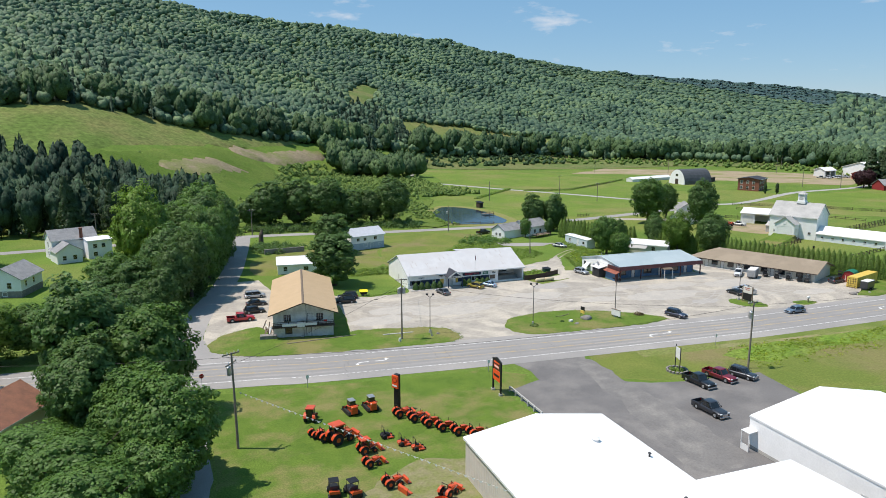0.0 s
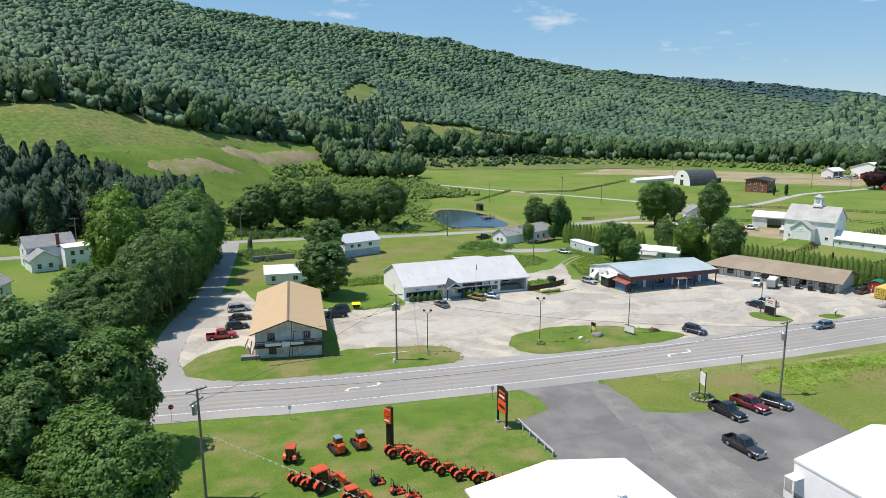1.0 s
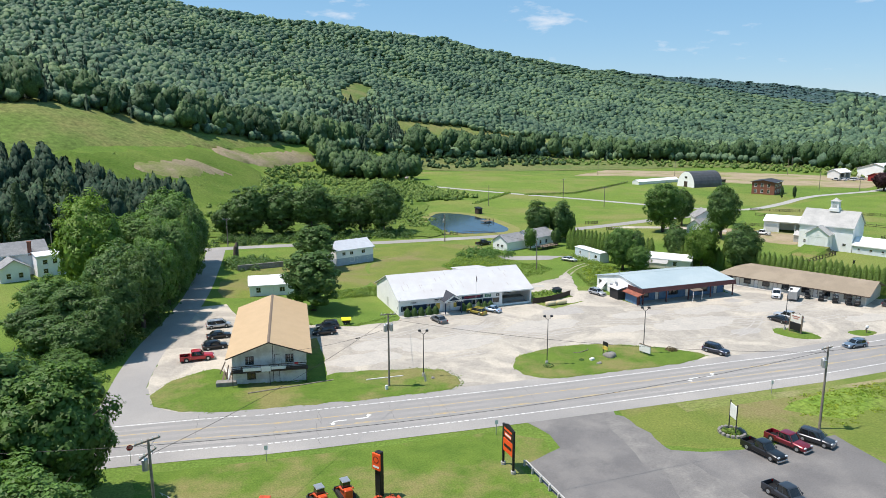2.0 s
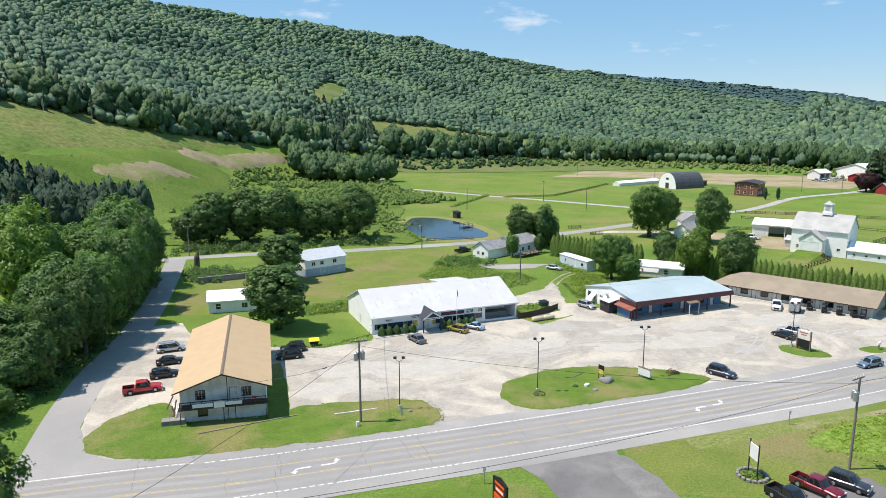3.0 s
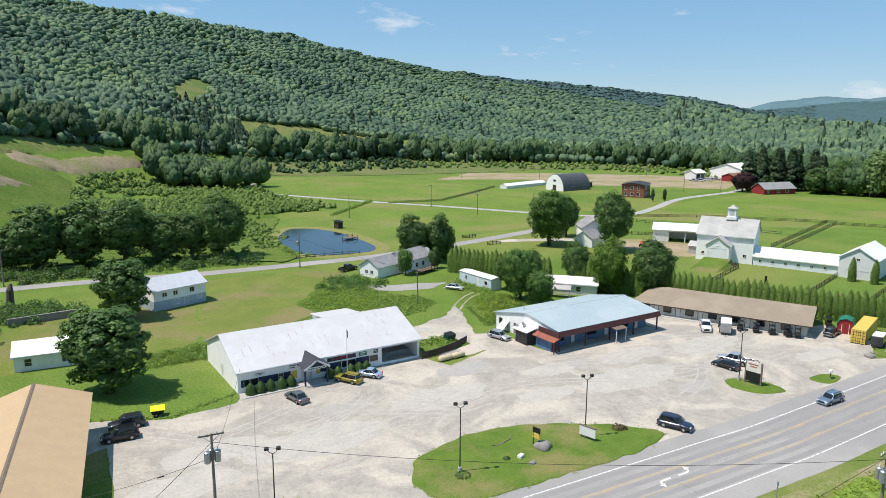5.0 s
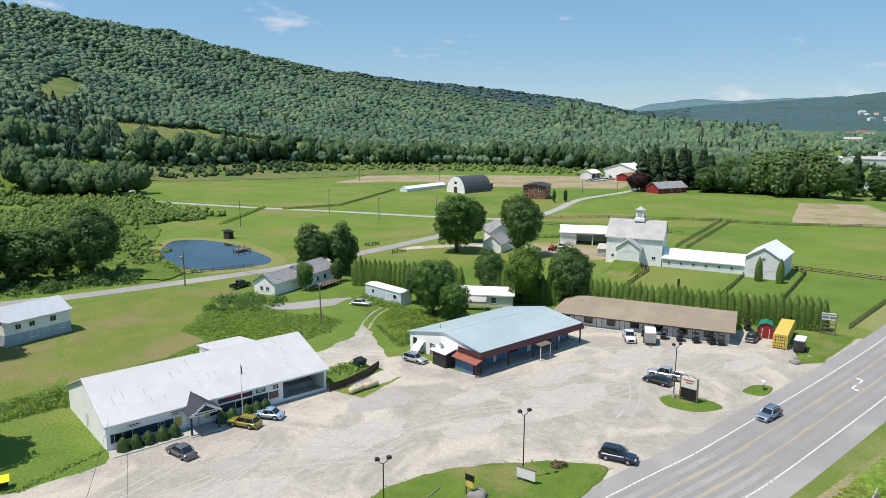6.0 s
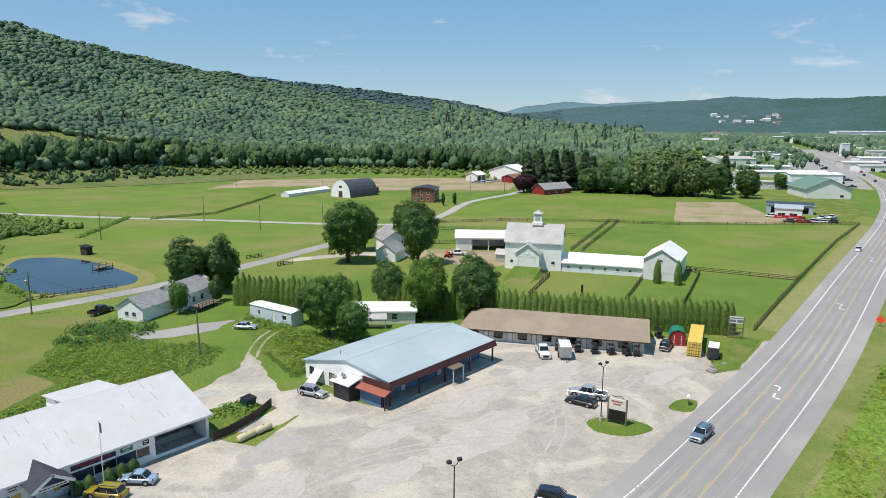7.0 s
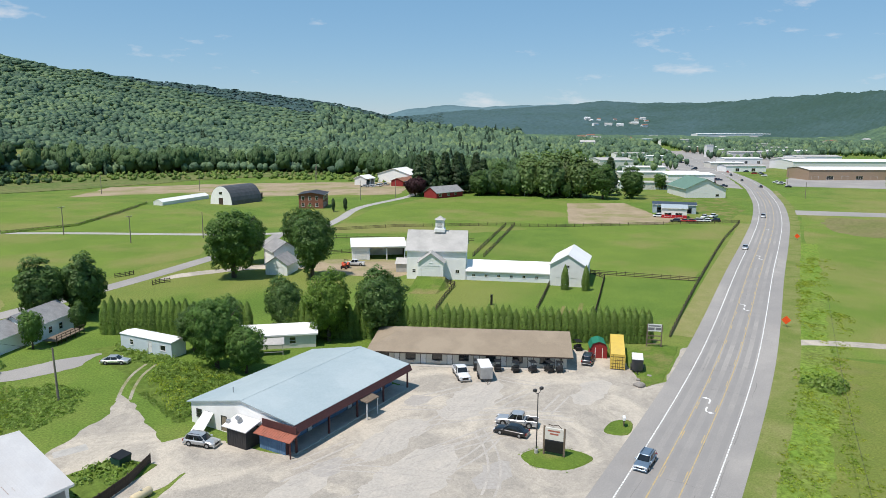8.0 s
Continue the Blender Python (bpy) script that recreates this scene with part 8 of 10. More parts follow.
leafy_stuff("thicket", fill([(45, 186.6), (62, 186), (90, 186.6), (94, 192), (80, 194.5), (62, 193), (46, 194)], 420, 0.9, 1.0, 23), 44, 0.24, BUSH, "lush weeds along the back wall of the store", "shrubs", 23)
leafy_stuff("thicket", fill([(-7, 156), (-2.6, 157), (0.2, 166), (4.6, 181), (9.0, 203), (12.4, 226), (8, 226), (3, 203), (-1, 181), (-5, 165)], 190, 1.5, 2.0, 24), 80, 0.34, LEAF_DARK, "dark undergrowth beside the side road", "shrubs", 24)
leafy_stuff("thicket", fill([(95, 191.5), (103, 193), (109, 198), (108.5, 205), (103, 211), (97, 204)], 230, 0.9, 0.6, 25), 40, 0.22, BUSH, "tall weeds round the leaning pole", "shrubs", 25)
leafy_stuff("pond_reeds", fill([(100, 262), (106, 262), (103, 279), (105, 292), (108, 303), (104, 308), (99, 290)], 46, 0.8, 0.9, 12), 40, 0.4, BUSH, "reeds along the pond's bank", "reeds", 12)


def edge_tufts(poly, n, seed):
    """Small weeds along the edge of a plot."""
    rng = random.Random(seed)
    out = []
    for i in range(n):
        k = rng.randrange(len(poly))
        (ax, ay), (bx, by) = poly[k], poly[(k + 1) % len(poly)]
        f = rng.random()
        out.append((ax + (bx - ax) * f + rng.gauss(0, 0.28), ay + (by - ay) * f + rng.gauss(0, 0.28), 0.03, rng.uniform(0.1, 0.32), rng.uniform(0.06, 0.22)))
    return np.array(out)


for i, p_ in enumerate((ISL1, ISL2, ISL3)):
    leafy_stuff("edge_weeds", edge_tufts(p_, (240, 240, 70)[i], i), 9, 0.09, BUSH, "small weeds along the edge of the grass island", "weeds", 60 + i)
leafy_stuff("edge_weeds", edge_tufts([(17.2, 138.3), (28.4, 135.8), (28.2, 135.3), (17.0, 137.8)], 160, 7), 16, 0.16, BUSH, "weeds growing along the front wall of the tan-roofed building", "weeds", 64)
leafy_stuff("edge_weeds", edge_tufts([(54.0, 168), (43, 163.8), (34, 168.4), (22, 172.4), (22.4, 172.8), (43, 164.2)], 260, 8), 12, 0.16, BUSH, "weeds along the edge of the gravel lot", "weeds", 65)
leafy_stuff("edge_weeds", edge_tufts([(109, 177), (110.5, 182), (113, 190), (113.4, 190), (111, 182), (109.5, 177)], 160, 9), 14, 0.18, BUSH, "weeds along the edge of the gravel track", "weeds", 66)


# ---- vehicles ----
def paint(name, c, flake=0.25):
    return mat(name, c, tuple(v * 0.92 for v in c), rough=0.28, metal=flake, scale=2, fine=9, spread=0.03, local=True, coat=0.6, spec=0.5)


P_RED = paint("red_car_paint", (0.42, 0.015, 0.02), 0.1)
P_DARKRED = paint("dark_red_car_paint", (0.20, 0.012, 0.025))
P_BLACK = paint("black_car_paint", (0.014, 0.015, 0.018))
P_GREY = paint("grey_car_paint", (0.16, 0.17, 0.18), 0.5)
P_DGREY = paint("charcoal_car_paint", (0.045, 0.05, 0.06), 0.4)
P_SILVER = paint("silver_car_paint", (0.50, 0.52, 0.54), 0.5)
P_NAVY = paint("navy_car_paint", (0.020, 0.032, 0.065), 0.3)
P_WHITE = paint("white_car_paint", (0.72, 0.73, 0.74), 0.0)
P_YELLOW = paint("mustard_car_paint", (0.30, 0.24, 0.018), 0.1)
P_BLUE = paint("pale_blue_car_paint", (0.34, 0.47, 0.60), 0.3)
P_STEEL = paint("steel_blue_car_paint", (0.20, 0.27, 0.35), 0.5)

# length, width, height, belt, hood height, greenhouse: rear belt, front belt, rear roof, front roof (x), wheel radius, wheelbase
BODY = {
    "sedan": (4.75, 1.80, 1.45, 0.92, 0.86, -1.85, 1.10, -1.05, 0.30, 0.32, 2.75),
    "suv": (4.75, 1.88, 1.76, 1.06, 1.02, -2.20, 1.10, -1.95, 0.45, 0.36, 2.78),
    "wagon": (4.7, 1.82, 1.60, 0.98, 0.93, -2.15, 1.15, -1.75, 0.40, 0.34, 2.70),
    "van": (5.0, 1.92, 1.75, 1.02, 0.98, -2.30, 1.70, -2.10, 0.85, 0.34, 3.00),
    "beetle": (4.2, 1.80, 1.48, 0.95, 0.88, -1.45, 0.95, -0.75, 0.25, 0.33, 2.50),
    "pickup": (5.9, 1.98, 1.90, 1.14, 1.10, -1.05, 1.25, -0.85, 0.62, 0.40, 3.70),
}


def car(kind, paint_m, x, y, heading, label, z=0.045, group=""):
    far = x > 300
    L, W, H, belt, hood, rb, fb, rr, fr_, wr, wb = BODY[kind]
    names = {"sedan": "sedan", "suv": "suv", "wagon": "crossover", "van": "minivan", "beetle": "small_coupe", "pickup": "pickup_truck"}
    ob = thing(names[kind], label, "pickup truck" if kind == "pickup" else "car", pose(x, y, z, 0, 0, heading), group)
    lo = wr * 0.62
    rear_top = belt - 0.04 if kind != "pickup" else lo + 0.30
    xr = -L / 2 if kind != "pickup" else rb - 0.1
    prof = [(xr + 0.06, lo), (xr, lo + 0.22), (xr + 0.04, rear_top - 0.10), (xr + 0.16, rear_top), (fb, belt), (fb + (L / 2 - fb) * 0.55, hood - 0.02), (L / 2 - 0.16, hood - 0.12), (L / 2 - 0.02, hood - 0.30), (L / 2, lo + 0.20), (L / 2 - 0.10, lo)]
    if kind == "pickup":
        prof = [(xr, lo), (xr, belt)] + prof[4:]
    if kind == "beetle":
        prof = [(xr + 0.1, lo), (xr, lo + 0.22), (xr + 0.18, 0.78), (xr + 0.55, 0.93), (fb, belt), (fb + 0.45, hood), (L / 2 - 0.28, 0.70), (L / 2 - 0.06, 0.52), (L / 2, lo + 0.12), (L / 2 - 0.10, lo)]
    def oval(x0, x1, hy, zz, p=5.0, n=20):
        """A rounded outline seen from above."""
        out = []
        for k in range(n):
            c, q = math.cos(2 * math.pi * (k + 0.5) / n), math.sin(2 * math.pi * (k + 0.5) / n)
            out.append(((x0 + x1) / 2 + (x1 - x0) / 2 * math.copysign(abs(c) ** (2 / p), c), hy * math.copysign(abs(q) ** (2 / p), q), zz))
        return out

    def section(xx, hw, z0, z1, n=16, p=4.5):
        """A rounded cross-section of the body."""
        out = []
        for k in range(n):
            c, q = math.cos(2 * math.pi * (k + 0.5) / n), math.sin(2 * math.pi * (k + 0.5) / n)
            out.append((xx, hw * math.copysign(abs(c) ** (2 / p), c) * (1.0 if q < 0.3 else 0.965), (z0 + z1) / 2 + (z1 - z0) / 2 * math.copysign(abs(q) ** (2 / p), q)))
        return out
    upper = sorted([q for q in prof if q[1] > lo + 0.25], key=lambda q: q[0])
    ux, uz = [q[0] for q in upper], [q[1] for q in upper]
    xs = [xr, xr + 0.05, xr + 0.16, xr + 0.45] if kind != "pickup" else [xr, xr + 0.04]
    xs += [xr + 0.45 + (L / 2 - 1.0 - xr) * k / 6 for k in range(1, 6)] + [L / 2 - 0.42, L / 2 - 0.22, L / 2 - 0.08, L / 2]
    rings = []
    for xx in xs:
        end = min(1.0, (L / 2 - xx) / 0.5, 1.0 if kind == "pickup" else (xx - xr) / 0.4)
        hw = W / 2 * (0.86 + 0.14 * math.sin(max(end, 0) * math.pi / 2))
        rings.append(section(xx, hw, lo + 0.10 * (1 - end) ** 2, float(np.interp(xx, ux, uz)) - 0.06 * (1 - end) ** 2))
    body = part("body", Geo().loft(rings), paint_m, ob)
    body.data.shade_smooth()
    body.data.set_sharp_from_angle(angle=radians(38))
    mid_x0, mid_x1 = rb * 0.35 + rr * 0.65, fb * 0.35 + fr_ * 0.65
    gl = part("glasshouse", Geo().loft([oval(rb, fb, W / 2 - 0.07, belt - 0.05), oval(mid_x0, mid_x1, W / 2 - 0.14, belt + (H - belt) * 0.62), oval(rr, fr_, W / 2 - 0.20, H - 0.06)]), GLASS_CAR, ob, "dark tinted windows")
    top = part("roof", Geo().loft([oval(rr - 0.07, fr_ + 0.07, W / 2 - 0.175, H - 0.10), oval(rr - 0.03, fr_ + 0.03, W / 2 - 0.19, H - 0.045), oval(rr + 0.10, fr_ - 0.12, W / 2 - 0.30, H - 0.008), oval(rr + 0.3, fr_ - 0.35, W / 2 - 0.5, H)]), paint_m, ob)
    for q in (top, gl):
        q.data.shade_smooth()
        q.data.set_sharp_from_angle(angle=radians(48))
    for sy in (-1, 1):
        for x0, x1 in () if far else ((fb - 0.05, fr_), (rb + 0.05, rr), ((rb + fb) / 2 - 0.1, (rr + fr_) / 2 - 0.1)):
            part("pillar", Geo().cyl((x0, sy * (W / 2 - 0.075), belt - 0.04), (x1, sy * (W / 2 - 0.225), H - 0.07), 0.045, 0.04, 6), paint_m, ob)
        far or part("mirror", Geo().cbox(fb - 0.32, fb - 0.12, sy * (W / 2 + 0.07) - 0.09, sy * (W / 2 + 0.07) + 0.09, belt - 0.02, belt + 0.14), paint_m if kind != "pickup" else BLACK, ob)
        part("headlight", Geo().cbox(L / 2 - 0.20, L / 2 - 0.015, sy * (W / 2 - 0.28) - 0.2, sy * (W / 2 - 0.28) + 0.2, hood - 0.34, hood - 0.17), LAMP_CLEAR, ob)
        part("tail_light", Geo().cbox(-L / 2 - 0.012, -L / 2 + 0.10, sy * (W / 2 - 0.16) - 0.12, sy * (W / 2 - 0.16) + 0.12, belt - 0.38, belt - 0.10), LAMP_RED, ob)
        far or part("sill", Geo().box(-wb / 2 + wr + 0.1, wb / 2 - wr - 0.1, sy * (W / 2 + 0.006) - 0.012, sy * (W / 2 + 0.006) + 0.012, lo + 0.02, lo + 0.14), BLACK, ob)
        for sx in (-1, 1):
            far or part("wheel_arch", Geo().cyl((sx * wb / 2, sy * (W / 2 - 0.25), wr + 0.05), (sx * wb / 2, sy * (W / 2 + 0.004), wr + 0.05), wr * 1.16, None, 18), BLACK, ob)
            w = part("wheel", Geo().cyl((sx * wb / 2, sy * (W / 2 - 0.20), wr), (sx * wb / 2, sy * (W / 2 + 0.03), wr), wr, None, 18), RUBBER, ob)
            far or part("rim", Geo().cyl((sx * wb / 2, sy * (W / 2), wr), (sx * wb / 2, sy * (W / 2 + 0.042), wr), wr * 0.64, wr * 0.58, 12), METAL_GREY, w)
    far or part("grille", Geo().box(L / 2 - 0.05, L / 2 + 0.008, -W * 0.26, W * 0.26, lo + 0.18, hood - 0.28), BLACK if paint_m is not P_DGREY else CHROME, ob)
    part("bumper", Geo().cbox(L / 2 - 0.16, L / 2 + 0.03, -W / 2 + 0.06, W / 2 - 0.06, lo, lo + 0.2), CHROME if kind == "pickup" else paint_m, ob)
    part("bumper", Geo().cbox(-L / 2 - 0.03, -L / 2 + 0.14, -W / 2 + 0.06, W / 2 - 0.06, lo, lo + 0.22), CHROME if kind == "pickup" else paint_m, ob)
    if kind in ("suv", "wagon", "van") and not far:
        for sy in (-1, 1):
            part("roof_rail", Geo().cyl((rr + 0.1, sy * (W / 2 - 0.36), H + 0.05), (fr_ - 0.15, sy * (W / 2 - 0.36), H + 0.05), 0.025, None, 6), BLACK, ob)
    if kind == "pickup":
        bx0, bx1, bz = -L / 2, rb - 0.12, lo + 0.34
        part("bed_floor", Geo().box(bx0, bx1, -W / 2 + 0.05, W / 2 - 0.05, lo, bz), BLACK, ob)
        for sy in (-1, 1):
            part("bed_side", Geo().cbox(bx0, bx1, min(sy * (W / 2 - 0.10), sy * (W / 2 - 0.01)), max(sy * (W / 2 - 0.10), sy * (W / 2 - 0.01)), lo + 0.1, belt - 0.02), paint_m, ob)
        part("tailgate", Geo().cbox(bx0 - 0.01, bx0 + 0.07, -W / 2 + 0.10, W / 2 - 0.10, lo + 0.16, belt - 0.02), paint_m, ob)
        part("bed_front", Geo().box(bx1 - 0.06, bx1, -W / 2 + 0.1, W / 2 - 0.1, bz, belt - 0.02), paint_m, ob)
    return ob


car("pickup", P_RED, 11.4, 153.2, 1, "bright red pickup truck parked on gravel")
car("van", P_SILVER, 16.2, 172.7, 2, "silver minivan parked beside the tan-roofed building")
car("sedan", P_BLACK, 15.9, 165.4, 2, "black sedan parked beside the tan-roofed building")
car("wagon", P_BLACK, 14.8, 158.9, 4, "black crossover parked beside the tan-roofed building")
car("suv", P_BLACK, 36.0, 160.2, 176, "black suv parked in the building's shade")
car("suv", P_DGREY, 37.4, 163.8, 176, "charcoal suv parked in the building's shade")
car("sedan", P_GREY, 60.9, 160.4, 101, "grey sedan parked before the white store")
car("wagon", P_YELLOW, 70.9, 163.2, 120, "mustard yellow crossover parked before the white store")
car("beetle", P_BLUE, 74.8, 163.5, 128, "pale blue rounded coupe parked before the white store")
car("suv", P_NAVY, 102.4, 123.2, -68, "navy suv waiting at the lot's exit")
car("wagon", P_SILVER, 105.6, 168.4, -76, "silver crossover parked beside the blue-roofed store")
car("pickup", P_WHITE, 145.6, 151.2, 222, "white work truck parked before the motel")
car("pickup", P_SILVER, 132.7, 135.3, 104, "silver crew cab pickup parked on gravel")
car("sedan", P_BLACK, 129.5, 134.7, 95, "black sedan parked beside the silver pickup")
car("suv", P_DGREY, 163.8, 135.2, 10, "dark small suv with open tailgate by the shed")
car("wagon", P_STEEL, 129.9, 116.6, 178, "steel blue wagon driving on the highway")
car("pickup", P_BLACK, 80.0, 89.0, -84, "black pickup truck parked on the forecourt")
car("pickup", P_DARKRED, 85.0, 89.8, -78, "dark red pickup truck parked on the forecourt")
car("suv", P_DGREY, 89.2, 89.0, -70, "dark suv parked on the forecourt")
car("pickup", P_DGREY, 73.9, 79.2, -86, "charcoal pickup truck standing on the forecourt")
car("sedan", P_SILVER, 120.0, 206.2, -58, "silver sedan parked on the driveway")
car("pickup", P_WHITE, 211.6, 222.8, 118, "white pickup parked in the farmyard")
car("pickup", P_BLACK, 106.5, 240.0, 20, "dark pickup parked beside the pond house")
for i, (x, y) in enumerate(((364.7, 161.8), (366.8, 158.6), (368.5, 156.0), (370.3, 153.3), (372.3, 150.3), (374.5, 146.8))):
    car(("wagon", "sedan", "sedan", "van", "wagon", "suv")[i], (P_DGREY, P_RED, P_RED, P_WHITE, P_WHITE, P_BLACK)[i], x, y, 100, ("charcoal crossover in a roadside row", "red sedan in a roadside row", "red sedan in a roadside row", "white minivan in a roadside row", "white crossover in a roadside row", "black suv in a roadside row")[i], group="cars in the roadside row")
car("pickup", P_WHITE, 385, 153, 170, "white pickup outside the far shop")
car("pickup", P_WHITE, 390, 150, 165, "white pickup outside the far shop")
car("van", P_WHITE, 377, 172, 100, "white van outside the red and white shop")
car("sedan", P_SILVER, 306.8, 126.2, 183, "silver car driving on the highway")
car("pickup", P_SILVER, 403.4, 130.0, 186, "silver pickup driving on the highway")
car("suv", P_DGREY, 580, 149.0, 16, "dark suv driving on the far highway")
car("sedan", P_BLACK, 636, 168, 196, "black car driving on the far highway")
car("suv", P_BLACK, 694, 184, 197, "black suv driving on the far highway")
car("van", P_RED, 738, 193, 17, "red van driving on the far highway")
rc_ = random.Random(31)
for i in range(26):
    x = rc_.uniform(560, 900)
    y0_, a0_ = road_at(x)
    side = rc_.choice((1, 1, -1))
    y = y0_ + side * rc_.uniform(20, 30)
    k = rc_.randrange(5)
    car(("sedan", "suv", "wagon", "pickup", "van")[rc_.randrange(5)], (P_WHITE, P_BLACK, P_RED, P_SILVER, P_NAVY)[k], x, y, a0_ + 90 + rc_.uniform(-8, 8), ("white", "black", "red", "silver", "navy")[k] + " car parked at a roadside business", group="cars in town")
for i in range(7):
    car("pickup" if i % 3 == 0 else "van", P_WHITE if i % 2 else P_SILVER, 424 + i * 3.4, 372 + rc_.uniform(-2, 2), 96, "pale truck parked beside the warehouse", group="trucks by the warehouse")


# ---- tractors and machines ----
def wheel(parent, x, y, r, w, rim=ORANGE):
    t = part("wheel", Geo().loft([[(x + rr * math.cos(a), y + yy, r + rr * math.sin(a)) for a in (2 * math.pi * i / 18 for i in range(18))] for rr, yy in ((r * 0.86, -w / 2), (r, -w * 0.36), (r, w * 0.36), (r * 0.86, w / 2))]), RUBBER, parent)
    part("rim", Geo().cyl((x, y - w / 2 - 0.012, r), (x, y + w / 2 + 0.012, r), r * 0.40, None, 14), rim, t)
    return t


def tractor(x, y, heading, s=1.0, cab=False, loader=False, label="orange compact tractor with roll bar", z=0.012):
    s *= 0.86
    ob = thing("tractor", label, "tractor", pose(x, y, z, 0, 0, heading) @ Matrix.Diagonal((s, s, s, 1)), "tractors on the lawn")
    for sy in (-1, 1):
        wheel(ob, -0.75, sy * 0.72, 0.72, 0.42)
        wheel(ob, 1.05, sy * 0.62, 0.42, 0.26)
        part("fender", Geo().loft([[(-0.75 + r * math.cos(a), sy * 0.72 + dy, 0.72 + r * math.sin(a)) for r, dy in ((0.80, -0.24), (0.80, 0.24), (0.86, 0.24), (0.86, -0.24))] for a in (radians(d) for d in (165, 135, 105, 75, 45, 20))]), ORANGE, ob)
    part("chassis", Geo().box(-1.1, 1.35, -0.2, 0.2, 0.45, 0.85), METAL_DARK, ob)
    part("axle", Geo().cyl((-0.75, -0.6, 0.72), (-0.75, 0.6, 0.72), 0.12, None, 8).cyl((1.05, -0.55, 0.42), (1.05, 0.55, 0.42), 0.08, None, 8), METAL_DARK, ob)
    part("hood", Geo().loft([[(0.15, -0.32, 0.8), (0.15, 0.32, 0.8), (0.15, 0.30, 1.38), (0.15, -0.30, 1.38)], [(1.0, -0.30, 0.8), (1.0, 0.30, 0.8), (1.0, 0.26, 1.32), (1.0, -0.26, 1.32)], [(1.55, -0.26, 0.8), (1.55, 0.26, 0.8), (1.50, 0.20, 1.14), (1.50, -0.20, 1.14)]]), ORANGE, ob)
    part("grille", Geo().box(1.545, 1.58, -0.2, 0.2, 0.82, 1.06), BLACK, ob)
    part("seat", Geo().cbox(-0.75, -0.3, -0.24, 0.24, 0.95, 1.08).cbox(-0.85, -0.72, -0.24, 0.24, 1.05, 1.5), BLACK, ob)
    part("steering_wheel", Geo().cyl((0.02, 0, 1.42), (0.05, 0, 1.45), 0.2, None, 12).cyl((0.2, 0, 1.1), (0.04, 0, 1.42), 0.03, None, 6), BLACK, ob)
    part("exhaust", Geo().cyl((0.9, 0.24, 1.2), (0.9, 0.24, 1.9), 0.035, None, 6), METAL_DARK, ob)
    if cab:
        for sx, sy in ((-1.05, -0.55), (-1.05, 0.55), (0.15, -0.5), (0.15, 0.5)):
            part("cab_post", Geo().box(sx - 0.05, sx + 0.05, sy - 0.05, sy + 0.05, 0.9, 2.3), BLACK, ob)
        part("cab_glass", Geo().box(-1.02, 0.13, -0.52, 0.52, 1.0, 2.28), GLASS_CAR, ob)
        part("cab_roof", Geo().cbox(-1.25, 0.4, -0.72, 0.72, 2.3, 2.48, 0.06), ORANGE, ob)
    else:
        for sy in (-0.5, 0.5):
            part("roll_bar_post", Geo().box(-1.0, -0.92, sy - 0.04, sy + 0.04, 0.85, 2.2), BLACK, ob)
        part("roll_bar_top", Geo().box(-1.0, -0.92, -0.54, 0.54, 2.2, 2.28), BLACK, ob)
    if loader:
        for sy in (-1, 1):
            part("loader_arm", Geo().tube([(0.1, sy * 0.46, 1.2), (1.3, sy * 0.46, 1.35), (2.05, sy * 0.46, 0.45)], 0.07, 6), ORANGE, ob)
            part("loader_ram", Geo().cyl((0.35, sy * 0.46, 0.75), (1.35, sy * 0.46, 1.15), 0.04, None, 6), METAL_GREY, ob)
        part("bucket", Geo().side([(2.0, 0.15), (2.75, 0.10), (2.75, 0.16), (2.12, 0.22), (2.1, 0.7), (2.35, 0.85), (2.3, 0.9), (2.0, 0.75)], -0.8, 0.8), ORANGE, ob)
    return ob


for i, (x, y) in enumerate(((29.9, 94.0), (31.5, 91.9), (32.9, 89.6), (34.3, 87.6), (35.9, 85.7), (37.7, 84.3), (39.4, 82.4))):
    tractor(x, y, 8, 1.0 - 0.01 * i, False, i in (0, 1), "orange compact tractor with roll bar in a row" if i > 1 else "orange loader tractor at the head of a row")
tractor(17.0, 97.3, 66, 1.05, True, False, "orange tractor with glazed cab on the lawn")
tractor(16.8, 91.6, 20, 0.85, False, False)
tractor(17.9, 90.2, 15, 1.0, False, True, "orange tractor with front loader on the lawn")
tractor(19.5, 88.9, 20, 1.35, True, True, "large orange tractor with cab and loader")
tractor(22.2, 84.6, 12, 1.0, True, True, "orange cab tractor with front bucket")
tractor(21.9, 80.9, 14, 0.9, False, True, "small orange tractor with raised loader")
tractor(23.0, 75.2, 10, 0.95, False, True, "orange loader tractor parked on bare ground")
tractor(28.6, 70.8, 30, 0.95, False, True, "orange loader tractor beside the hall")
